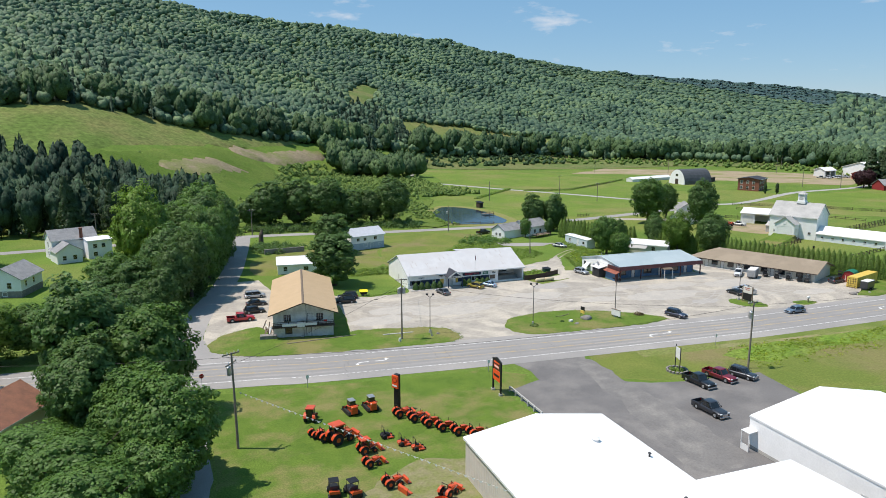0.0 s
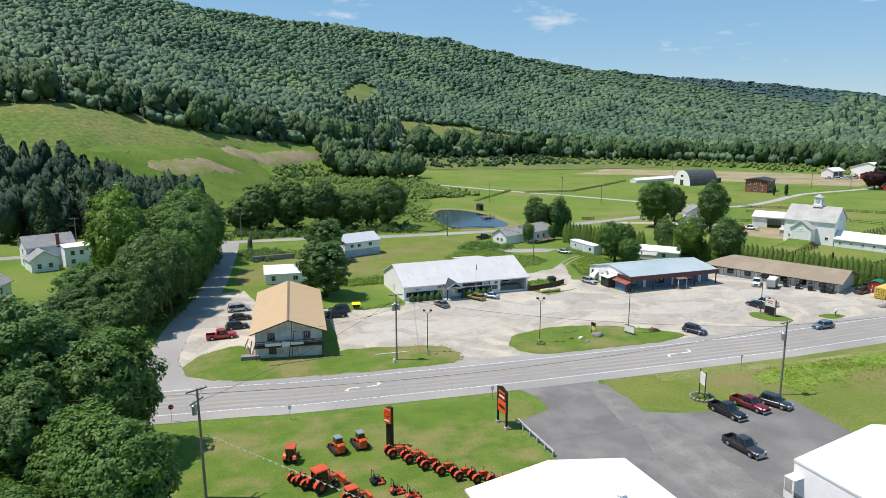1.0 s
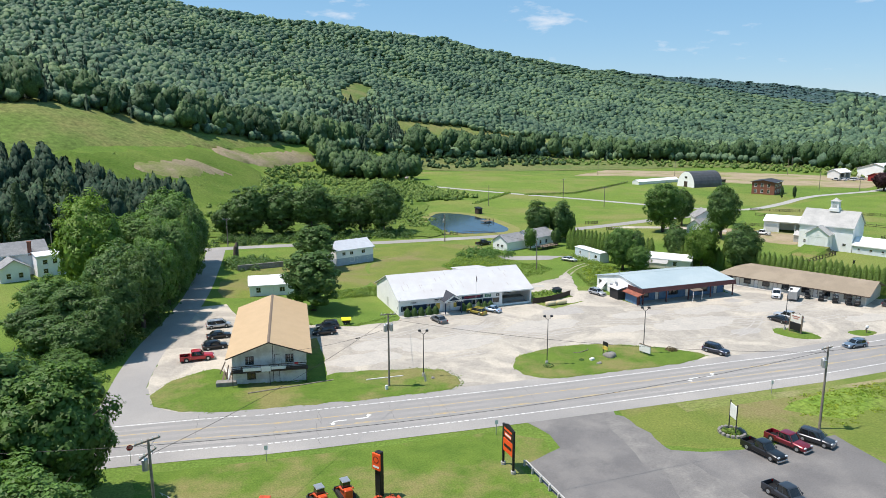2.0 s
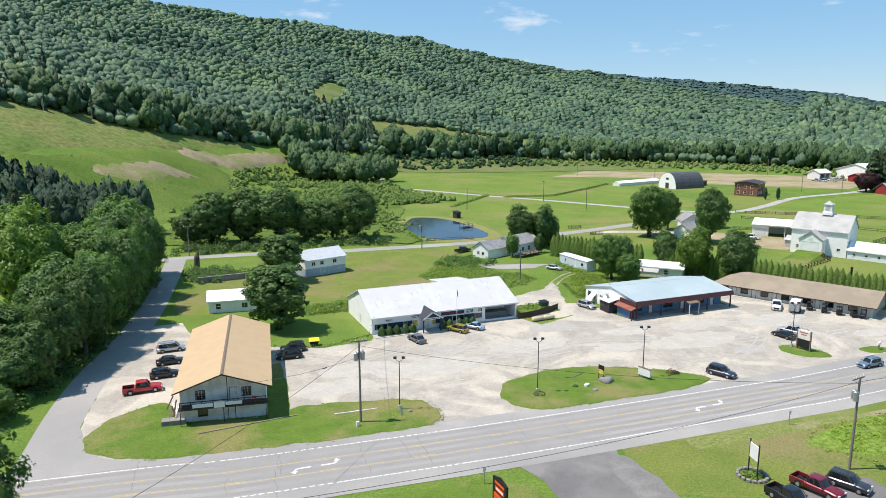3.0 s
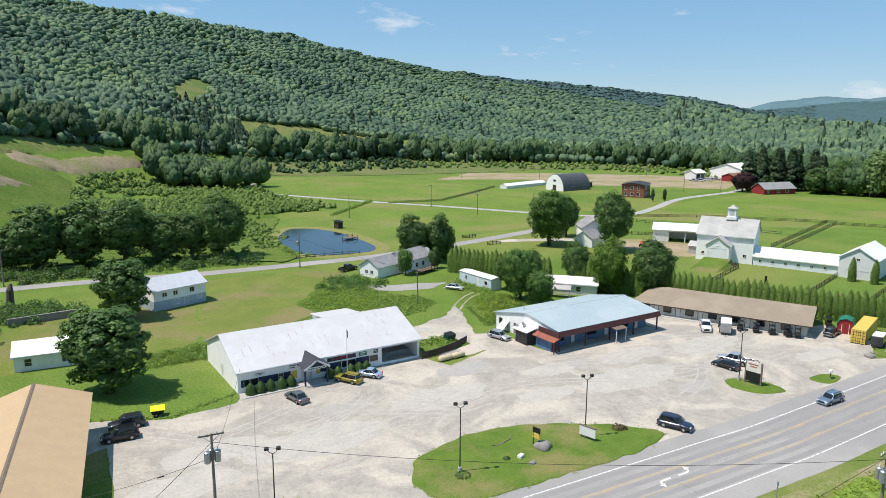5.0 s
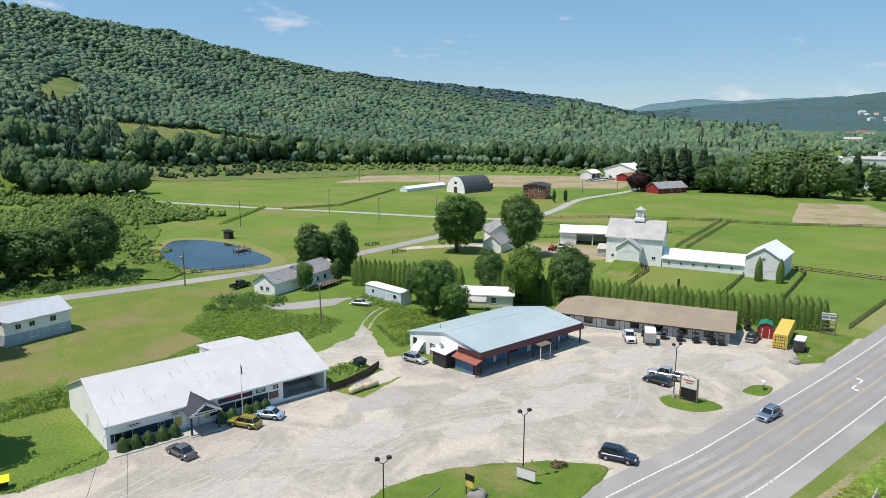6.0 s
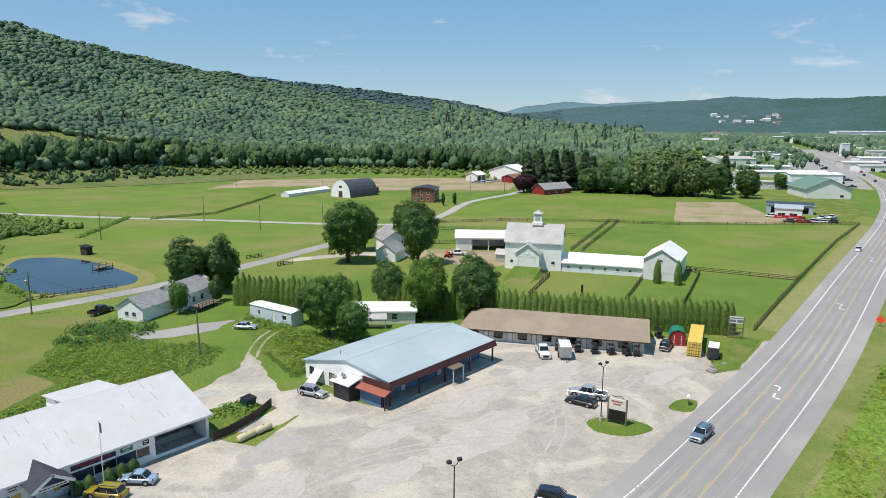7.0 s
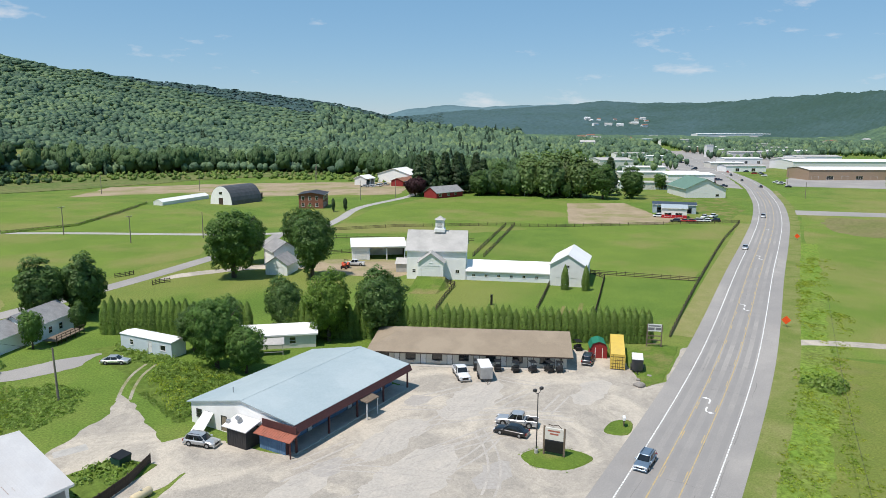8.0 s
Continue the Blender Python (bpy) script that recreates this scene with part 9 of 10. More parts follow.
for i, (x, y) in enumerate(((25.9, 88.0), (27.5, 85.1), (28.9, 83.2))):
    mo_ = thing("ride_on_mower", "low orange and black ride-on mower", "mower", pose(x, y, 0.012, 0, 0, 5), "mowers on the lawn")
    for sy in (-1, 1):
        wheel(mo_, -0.5, sy * 0.5, 0.32, 0.26, BLACK)
        wheel(mo_, 0.75, sy * 0.42, 0.20, 0.16, BLACK)
        part("roll_bar_post", Geo().box(-0.62, -0.56, sy * 0.4 - 0.03, sy * 0.4 + 0.03, 0.4, 1.75), BLACK, mo_)
        part("lever", Geo().tube([(0.25, sy * 0.3, 0.5), (0.2, sy * 0.3, 1.0), (0.2, sy * 0.05, 1.05)], 0.025, 6), BLACK, mo_)
    part("roll_bar_top", Geo().box(-0.62, -0.56, -0.43, 0.43, 1.70, 1.76), BLACK, mo_)
    part("body", Geo().cbox(-0.95, 0.35, -0.36, 0.36, 0.32, 0.68, 0.08), ORANGE if i else BLACK, mo_)
    part("deck", Geo().cbox(-0.2, 0.75, -0.72, 0.72, 0.12, 0.28, 0.06), ORANGE, mo_)
    part("seat", Geo().cbox(-0.35, 0.1, -0.24, 0.24, 0.68, 0.8).cbox(-0.45, -0.33, -0.24, 0.24, 0.75, 1.2), BLACK, mo_)


def skid_steer(x, y, heading):
    ob = thing("skid_steer_loader", "orange skid steer loader with dark cage cab", "skid steer", pose(x, y, 0.012, 0, 0, heading), "skid steers on the lawn")
    for sy in (-1, 1):
        part("track", Geo().loft([[(px_, sy * 0.72 + dy, pz) for px_, pz in ((-1.2, 0.3), (-1.0, 0.08), (1.0, 0.08), (1.25, 0.3), (1.0, 0.62), (-1.0, 0.62))] for dy in (-0.2, 0.2)]), RUBBER, ob)
        part("lift_arm", Geo().tube([(-1.1, sy * 0.62, 1.5), (0.3, sy * 0.62, 1.25), (1.5, sy * 0.62, 0.45)], 0.09, 6), ORANGE, ob)
    part("body", Geo().cbox(-1.3, 0.6, -0.52, 0.52, 0.35, 1.35, 0.1), ORANGE, ob)
    part("engine_cover", Geo().cbox(-1.38, -0.6, -0.5, 0.5, 0.9, 1.5, 0.1), ORANGE, ob)
    part("cab", Geo().loft([[(-0.6, -0.46, 1.3), (0.75, -0.46, 0.9), (0.75, 0.46, 0.9), (-0.6, 0.46, 1.3)], [(-0.5, -0.44, 2.1), (0.5, -0.44, 2.1), (0.5, 0.44, 2.1), (-0.5, 0.44, 2.1)]]), GLASS_CAR, ob)
    part("cab_roof", Geo().cbox(-0.6, 0.62, -0.5, 0.5, 2.1, 2.2), METAL_GREY, ob)
    part("bucket", Geo().side([(1.4, 0.1), (2.2, 0.06), (2.2, 0.12), (1.55, 0.2), (1.5, 0.75), (1.4, 0.75)], -0.9, 0.9), METAL_DARK, ob)
    return ob


skid_steer(23.1, 97.6, 100)
skid_steer(26.2, 98.0, 96)
for x, y, h_ in ((15.9, 75.6, 84), (18.0, 74.8, 100)):
    ut = thing("utility_vehicle", "black open utility vehicle with roll cage", "utility vehicle", pose(x, y, 0.012, 0, 0, h_), "utility vehicles")
    for sx in (-0.95, 0.95):
        for sy in (-0.62, 0.62):
            wheel(ut, sx, sy, 0.33, 0.26, METAL_GREY)
            part("cage_post", Geo().cyl((sx * 0.65, sy * 0.9, 0.7), (sx * 0.5, sy * 0.85, 1.9), 0.03, None, 6), BLACK, ut)
    part("tub", Geo().cbox(-1.35, 1.4, -0.55, 0.55, 0.35, 0.8, 0.1), BLACK, ut)
    part("cargo_bed", Geo().box(-1.4, -0.5, -0.62, 0.62, 0.8, 0.88).box(-1.4, -1.34, -0.62, 0.62, 0.88, 1.15), ORANGE, ut)
    part("cage_roof", Geo().cbox(-0.65, 0.6, -0.6, 0.6, 1.9, 1.96), BLACK, ut)
    part("bench", Geo().cbox(-0.4, 0.1, -0.5, 0.5, 0.8, 0.95).cbox(-0.5, -0.38, -0.5, 0.5, 0.9, 1.35), METAL_DARK, ut)
for x, y, h_ in ((23.6, 73.2, 20), (25.4, 69.2, 70)):
    solo("loader_bucket", Geo().side([(0, 0), (0.9, -0.0), (0.9, 0.06), (0.14, 0.10), (0.1, 0.6), (0.3, 0.75), (0.25, 0.8), (0, 0.62)], -0.9, 0.9), ORANGE, "orange loader bucket lying on bare ground", "bucket", pose(x, y, 0.02, 0, 0, h_))
solo("ring_feeder", Geo().cyl((0, 0, 0), (0, 0, 0.7), 0.85, 0.95, 20, caps=False).cyl((0, 0, 0.02), (0, 0, 0.04), 0.84, 0.84, 20), ORANGE, "round orange feed tub on the grass", "feed tub", pose(27.0, 69.0, 0.01))
rt = tractor(206.6, 222.6, 200, 1.3, False, False, "red and black farm tractor in the farmyard", 0.03)


# ---- poles, lamps and cables ----
def utility_pole(x, y, h, turn=0.0, lean=(0, 0), arms=2, transformers=1, label="weathered wooden utility pole with crossarms and transformer"):
    ob = thing("utility_pole", label, "utility pole", pose(x, y, float(land(x, y)), lean[0], lean[1], turn), "utility poles")
    part("post", Geo().cyl((0, 0, -0.1), (0, 0, h), 0.19, 0.12, 10), WOOD_POLE, ob)
    for i in range(arms):
        z = h - 0.25 - i * 1.3
        part("crossarm", Geo().box(-1.25, 1.25, 0.13, 0.25, z - 0.08, z + 0.08), WOOD_POLE, ob, at=pose(0, 0, 0, 0, 0, 30 * i))
        for k in (-1.1, -0.5, 0.5, 1.1):
            part("insulator", Geo().cyl((k, 0.19, z + 0.08), (k, 0.19, z + 0.3), 0.06, 0.04, 8), SIGN_WHITE, ob, at=pose(0, 0, 0, 0, 0, 30 * i))
        for k in (-0.8, 0.8):
            part("brace", Geo().cyl((k, 0.19, z - 0.08), (0, 0.13, z - 0.75), 0.025, None, 6), METAL_GREY, ob, at=pose(0, 0, 0, 0, 0, 30 * i))
    for i in range(transformers):
        a = 90 * i
        t = part("transformer", Geo().cyl((0.5, 0, h - 3.0), (0.5, 0, h - 1.9), 0.30, None, 14).cyl((0.5, 0, h - 1.9), (0.5, 0, h - 1.8), 0.32, 0.2, 14), METAL_GREY, ob, at=pose(0, 0, 0, 0, 0, 180 - a))
        part("bushing", Geo().cyl((0.5, 0.1, h - 1.8), (0.5, 0.1, h - 1.5), 0.05, 0.03, 8), SIGN_WHITE, t)
    return ob


def cable(a, b, sag, r=0.022, label="thin black overhead cable", material=None):
    a, b = Vector(a), Vector(b)
    pts = [a.lerp(b, i / 14) - Vector((0, 0, sag * 4 * (i / 14) * (1 - i / 14))) for i in range(15)]
    return solo("overhead_cable", Geo().tube(pts, r, 5), material or BLACK, label, "cable")


utility_pole(6.2, 91.7, 13.6, 25, (0, -0.8), 2, 1)
utility_pole(40.5, 128.7, 12.5, -5, (0, 0), 1, 3, "wooden utility pole with three grey transformers")
utility_pole(93.3, 92.1, 12.2, 8, (0, 0.6), 1, 2, "wooden utility pole with grey transformers by the forecourt")
utility_pole(96.3, 250.4, 9.6, 0, (0, 0), 0, 1, "short wooden utility pole beside the pond road")
utility_pole(105.0, 198.8, 8.4, 20, (0, -2), 0, 0, "plain leaning wooden pole behind the stores")
utility_pole(151.0, 334.6, 10, 0, (0, 0), 0, 0, "plain wooden pole along the farm lane")
utility_pole(200.1, 348.0, 10.5, 0, (0, 0), 1, 0, "wooden pole with crossarm along the farm lane")
utility_pole(202.1, 312.5, 9.5, 0, (0, 0), 1, 0, "wooden pole with crossarm in the hay field")
utility_pole(223.0, 300.0, 9.5, 0, (0, 0), 0, 0, "plain wooden pole beside the farm lane")
utility_pole(24.5, 267.5, 9.5, 0, (0, 0), 1, 0, "wooden pole at the back road corner")
utility_pole(-28.0, 268.5, 10.5, 0, (0, 0), 1, 0, "wooden pole beside the back road")
for x, y, hh in ((360, 330, 11), (430, 420, 12), (455, 440, 12), (300, 470, 11), (345, 440, 11), (380, 320, 10), (512, 118, 10), (620, 135, 10), (430, 262, 12)):
    utility_pole(x, y, hh, 0, (0, 0), 0, 0, "far plain wooden utility pole")
cable((6.2, 91.7, 12.9), (93.3, 92.1, 11.6), 1.6)
cable((6.2, 91.7, 12.0), (40.5, 128.7, 11.6), 0.9)
cable((6.2, 91.7, 12.9), (-60, 118, 12.5), 1.4)
cable((40.5, 128.7, 10.0), (26.0, 136.0, 5.6), 0.5)
cable((40.5, 128.7, 11.6), (93.3, 92.1, 11.4), 1.4)
cable((93.3, 92.1, 11.6), (190, 99, 11.5), 2.0)
cable((40.5, 128.7, 9.6), (54.5, 167.5, 4.2), 0.6)
for dz in (0.0, 1.1):
    cable((24.5, 267.5, 9.2 - dz), (-28, 268.5, 10.2 - dz), 0.9)
    cable((24.5, 267.5, 9.2 - dz), (96.3, 250.4, 9.3 - dz), 1.2)
cable((96.3, 250.4, 8.6), (105, 198.8, 8.0), 0.8)
# white-flagged service rope from the pole to the hall
a_, b_ = Vector((6.6, 91.3, 8.2)), Vector((33.0, 60.0, 4.8))
rope = thing("pennant_line", "line of small white pennants from pole to hall", "pennant line")
part("rope", Geo().cyl(a_, b_, 0.008, 0.008, 5), SIGN_WHITE, rope)
for i in range(44):
    p_ = a_.lerp(b_, (i + 0.5) / 44)
    part("pennant", Geo().add([(p_.x - 0.17, p_.y + 0.2, p_.z), (p_.x + 0.17, p_.y - 0.2, p_.z), (p_.x, p_.y, p_.z - 0.26), (p_.x + 0.01, p_.y + 0.01, p_.z - 0.26)], [(0, 1, 2), (1, 0, 3)]), SIGN_WHITE, rope)


def lamp_post(x, y, h, turn):
    ob = thing("street_lamp", "dark steel lot lamp with two floodlight heads", "street lamp", pose(x, y, 0.05, 0, 0, turn), "lot lamps")
    part("base", Geo().cyl((0, 0, 0), (0, 0, 0.7), 0.28, 0.25, 12), CONCRETE, ob)
    part("pole", Geo().cyl((0, 0, 0.7), (0, 0, h - 0.5), 0.085, 0.06, 10), METAL_DARK, ob)
    for s in (-1, 1):
        part("arm", Geo().tube([(0, 0, h - 0.55), (s * 0.35, 0, h - 0.35), (s * 0.55, 0, h - 0.05)], 0.04, 6), METAL_DARK, ob)
        hd = part("lamp_head", Geo().cbox(s * 0.62 - 0.24, s * 0.62 + 0.24, -0.2, 0.2, h - 0.08, h + 0.24, 0.06), METAL_DARK, ob)
        part("lens", Geo().box(s * 0.62 - 0.2, s * 0.62 + 0.2, -0.16, 0.16, h - 0.10, h - 0.082), LAMP_CLEAR, hd)
    return ob


for x, y, h in ((47.2, 130.9, 8.1), (69.7, 128.7, 8.9), (89.4, 127.6, 8.8), (125.7, 129.5, 8.7)):
    lamp_post(x, y, h, -20)

# ---- signs ----
rs_ = thing("pylon_sign", "tall black pylon sign with orange panel near the top", "sign", pose(30.0, 96.8, 0, 0, 0, 32))
part("column", Geo().cbox(-0.30, 0.36, -0.42, 0.42, 0, 5.6, 0.05), BLACK, rs_)
pn = part("panel", Geo().cbox(-0.52, -0.305, -0.62, 0.62, 3.5, 5.5, 0.04), SAFETY_ORANGE, rs_)
part("emblem", Geo().cyl((-0.535, 0, 4.75), (-0.521, 0, 4.75), 0.42, None, 20), BLACK, pn)
part("emblem_ring", Geo().cyl((-0.545, 0, 4.75), (-0.536, 0, 4.75), 0.33, None, 20), SAFETY_ORANGE, pn)
part("emblem_bar", Geo().box(-0.537, -0.521, -0.45, 0.45, 3.75, 4.0), SIGN_WHITE, pn)
os_ = thing("dealer_sign", "two-post dealer sign with dark and orange panels", "sign", pose(46.9, 97.3, 0, 0, 0, 2))
for s in (-1.35, 1.35):
    part("post", Geo().box(-0.12, 0.12, s - 0.12, s + 0.12, 0, 5.6), BLACK, os_)
    part("footing", Geo().cyl((0, s, 0), (0, s, 0.35), 0.32, None, 12), CONCRETE, os_)
u_ = part("upper_panel", Geo().box(-0.11, 0.11, -1.22, 1.22, 4.0, 5.5), BLACK, os_)
part("bars", Geo().box(-0.125, -0.112, -1.0, 1.0, 5.0, 5.3).box(-0.125, -0.112, -0.9, 0.9, 4.2, 4.75), SAFETY_ORANGE, u_)
part("bars", Geo().box(-0.135, -0.126, -0.8, 0.7, 4.35, 4.6), SIGN_WHITE, u_)
l_ = part("lower_panel", Geo().box(-0.11, 0.11, -1.22, 1.22, 2.1, 3.8), SAFETY_ORANGE, os_)
part("bars", Geo().box(-0.125, -0.112, -0.95, 0.95, 2.75, 3.15), BLACK, l_)
part("cap", Geo().loft([[(-0.15, -1.5, 5.5), (0.15, -1.5, 5.5), (0.15, 1.5, 5.5), (-0.15, 1.5, 5.5)], [(-0.05, -0.1, 6.0), (0.05, -0.1, 6.0), (0.05, 0.1, 6.0), (-0.05, 0.1, 6.0)]]), BLACK, os_)
bs_ = thing("board_sign", "white panel sign on two posts in a stone ring", "sign", pose(80.7, 95.4, 0, 0, 0, -15))
for s in (-0.95, 0.95):
    part("post", Geo().box(-0.06, 0.06, s - 0.06, s + 0.06, 0, 4.6), METAL_DARK, bs_)
part("panel", Geo().box(-0.05, 0.05, -0.88, 0.88, 2.3, 4.2), SIGN_WHITE, bs_)
for i in range(16):
    a = i * math.pi / 8
    part("stone", Geo().cbox(-0.26, 0.26, -0.2, 0.2, 0, 0.42, 0.08), ROCK, bs_, at=pose(1.7 * math.cos(a), 1.7 * math.sin(a), 0, 0, 0, math.degrees(a) + 90))
leafy_stuff("planter_plants", fill([(79.6, 94.4), (81.8, 94.4), (81.8, 96.4), (79.6, 96.4)], 9, 0.5, 0.6, 33), 40, 0.22, BUSH, "low plants in the stone ring", "plants", 33)
ls_ = thing("lot_sign", "weathered lot sign with cream upper and black lower panel", "sign", pose(126.2, 127.3, 0.1, 0, 0, 8))
for s in (-1.3, 1.3):
    part("post", Geo().box(-0.12, 0.12, s - 0.12, s + 0.12, 0, 3.9), WOOD, ls_)
up = part("upper_panel", Geo().box(-0.14, 0.14, -1.2, 1.2, 2.2, 3.75), CREAM_SIDING, ls_, "cream panel with faded lettering")
part("lettering", Geo().box(-0.156, -0.142, -0.75, 0.85, 3.3, 3.5).box(-0.156, -0.142, -0.55, 0.55, 2.9, 3.1), mat("faded_red", (0.42, 0.14, 0.10), rough=0.7, local=True), up)
part("lower_panel", Geo().box(-0.13, 0.13, -1.2, 1.2, 0.5, 2.05), BLACK, ls_)
part("top_ornament", Geo().tube([(0, -0.9, 3.9), (0, -0.4, 4.25), (0, 0.2, 4.05), (0, 0.8, 4.2)], 0.05, 6), WOOD_DARK, ls_)
ms_ = thing("motel_sign", "timber-framed white sign with grey lettering bars", "sign", pose(178.6, 127.1, 0, 0, 0, 22))
for s in (-1.35, 1.35):
    part("post", Geo().box(-0.1, 0.1, s - 0.1, s + 0.1, 0, 4.6), WOOD, ms_)
mp = part("panel", Geo().box(-0.06, 0.06, -1.4, 1.4, 3.2, 4.6), SIGN_WHITE, ms_)
part("lettering", Geo().box(-0.075, -0.062, -1.1, 1.1, 4.15, 4.4).box(-0.075, -0.062, -1.2, -0.15, 3.45, 3.95).box(-0.075, -0.062, 0.05, 1.2, 3.45, 3.95), mat("grey_sign_ink", (0.20, 0.20, 0.22), rough=0.6, local=True), mp)
for z in (0.6, 1.4, 2.2):
    part("rail", Geo().box(-0.05, 0.05, -1.3, 1.3, z, z + 0.18), WOOD, ms_)
ib = thing("island_sign", "small dark sign with yellow panel above a boulder", "sign", pose(82.0, 129.0, 0.15, 0, 0, 10))
for s in (-0.5, 0.5):
    part("post", Geo().box(-0.05, 0.05, s - 0.05, s + 0.05, 0, 2.6), WOOD_DARK, ib)
part("upper_panel", Geo().box(-0.05, 0.05, -0.62, 0.62, 1.9, 2.6), BLACK, ib)
part("lower_panel", Geo().box(-0.05, 0.05, -0.62, 0.62, 1.1, 1.75), YELLOW, ib)
wb_ = thing("letter_board", "white letter board on short posts in grass", "sign", pose(89.2, 126.9, 0.15, 0, 0, 14))
for s in (-1.0, 1.0):
    part("post", Geo().box(-0.04, 0.04, s - 0.05, s + 0.05, 0, 0.6), METAL_DARK, wb_)
part("panel", Geo().cbox(-0.1, 0.1, -1.25, 1.25, 0.45, 1.75), SIGN_WHITE, wb_)
part("frame", Geo().box(-0.13, 0.13, -1.3, 1.3, 1.755, 1.85), WOOD, wb_)
for x, y, lab in ((207.6, 106.3, "orange diamond road work sign on a stand"), (338.2, 112.0, "orange diamond road work sign on a stand")):
    sg_ = thing("road_work_sign", lab, "sign", pose(x, y, 0.04, 0, 0, 4))
    part("panel", Geo().loft([[(-0.02, 0, 0.5), (-0.02, 0.95, 1.45), (-0.02, 0, 2.4), (-0.02, -0.95, 1.45)], [(0.02, 0, 0.5), (0.02, 0.95, 1.45), (0.02, 0, 2.4), (0.02, -0.95, 1.45)]]), SAFETY_ORANGE, sg_)
    for s in (-0.6, 0.6):
        part("leg", Geo().cyl((0, 0, 0.6), (s, s * 0.6, 0), 0.03, None, 6), METAL_DARK, sg_)
sp_ = thing("stop_sign", "red octagonal stop sign on a steel post", "sign", pose(2.3, 115.2, 0, 0, 0, 100))
part("post", Geo().cyl((0, 0, 0), (0, 0, 2.3), 0.035, None, 8), METAL_GREY, sp_)
pl_ = part("plate", Geo().cyl((-0.05, 0, 2.3), (-0.03, 0, 2.3), 0.40, None, 8), mat("stop_red", (0.45, 0.015, 0.02), rough=0.5, local=True), sp_)
letters(pl_, "STOP", pose(-0.055, 0, 2.2, 0, 0, -90), 0.26, SIGN_WHITE)
for x, y in ((18.6, 110.0), (97.0, 104.5), (49.5, 106.5)):
    dp_ = thing("marker_post", "thin white roadside marker post", "marker post", pose(x, y, 0))
    part("stake", Geo().box(-0.04, 0.04, -0.04, 0.04, 0, 2.2), METAL_GREY, dp_)
    part("plate", Geo().box(-0.22, 0.22, -0.055, -0.042, 1.6, 2.2), SIGN_WHITE, dp_)
fp = thing("flagpole", "white flagpole with a limp flag before the store", "flagpole", pose(71.6, 165.2, 0))
part("pole", Geo().cyl((0, 0, 0), (0, 0, 8.2), 0.06, 0.035, 10), SIGN_WHITE, fp)
part("ball", Geo().cyl((0, 0, 8.2), (0, 0, 8.35), 0.07, 0.04, 10), METAL_GREY, fp)
fg = Geo()
for i in range(7):
    fg.add([(0.04 + 0.03 * i, 0.08 * math.sin(i * 1.3), 8.1 - 0.02 * i), (0.07 + 0.03 * i, 0.08 * math.sin(i * 1.3 + 1.3), 8.1 - 0.02 * i - 0.02), (0.10 + 0.03 * i, 0.10 * math.sin(i * 1.3 + 1.3), 6.9 - 0.03 * i), (0.07 + 0.03 * i, 0.10 * math.sin(i * 1.3), 6.9 - 0.03 * i)], [(0, 1, 2, 3)])
part("flag", fg, mat("faded_flag_cloth", (0.36, 0.08, 0.10), (0.40, 0.36, 0.38), rough=0.9, scale=6, fine=12, local=True), fp, "limp red and white flag")


# ---- fences ----
def rail_fence(pts, step=2.4, h=1.35, rails=3, label="dark stained three-rail paddock fence", material=None):
    material = material or WOOD_DARK
    ob = thing("rail_fence", label, "fence", None, "paddock fences")
    for (ax, ay), (bx, by) in zip(pts, pts[1:]):
        L_ = math.hypot(bx - ax, by - ay)
        n = max(1, round(L_ / step))
        a = math.degrees(math.atan2(by - ay, bx - ax))
        post = Geo().box(-0.07, 0.07, -0.07, 0.07, -0.1, h).mesh("post")
        rail = Geo().box(0, L_ / n, -0.035, 0.035, -0.07, 0.07).mesh("rail")
        for i in range(n + 1):
            x, y = ax + (bx - ax) * i / n, ay + (by - ay) * i / n
            part("post", post, material, ob, at=pose(x, y, float(land(x, y)), 0, 0, a))
            if i < n:
                for k in range(rails):
                    part("rail", rail, material, ob, at=pose(x, y, float(land(x, y)) + h * (k + 0.6) / (rails + 0.1) - 0.08, 0, 0, a) @ pose(0, -0.09, 0))
    return ob


rail_fence([(203.7, 184.4), (193, 181), (180.5, 176.5)])
rail_fence([(203.7, 184.4), (206.8, 190)])
rail_fence([(217.6, 163.6), (205, 160), (191.5, 156.4)])
rail_fence([(233.7, 153.6), (214, 148.6), (193, 143.4)])
rail_fence([(233.7, 153.6), (238, 159), (243.8, 130.6)])
rail_fence([(187, 125.9), (214, 128.2), (243, 130.4), (290, 133.6), (323, 135.6), (377, 137)], 3.2)
rail_fence([(377, 137), (323, 197.6), (312, 217)], 4.0)
rail_fence([(316, 217.5), (284, 256.5), (257, 276)], 4.0)
rail_fence([(243.4, 199.7), (278, 210), (312.7, 220.3)], 2.8)
rail_fence([(244.6, 196.4), (279, 206.5), (314.5, 217)], 2.8)
rail_fence([(270, 213), (247, 262.5)], 4.0, 1.3, 2)
rail_fence([(222, 242), (229, 235)], 2.4)
rail_fence([(163.8, 267.6), (166.4, 266.8), (169, 266.8)], 1.3, 1.3)
rail_fence([(163.2, 251.6), (165.6, 251.9), (168, 250.7)], 1.3, 1.3)
rail_fence([(100, 263.0), (112, 262.4), (120, 260.6)], 3.0, 1.2, 2, "grey rail fence along the pond bank", WOOD)
gr_ = thing("guard_rail", "low weathered timber guard rail beside the forecourt", "guard rail")
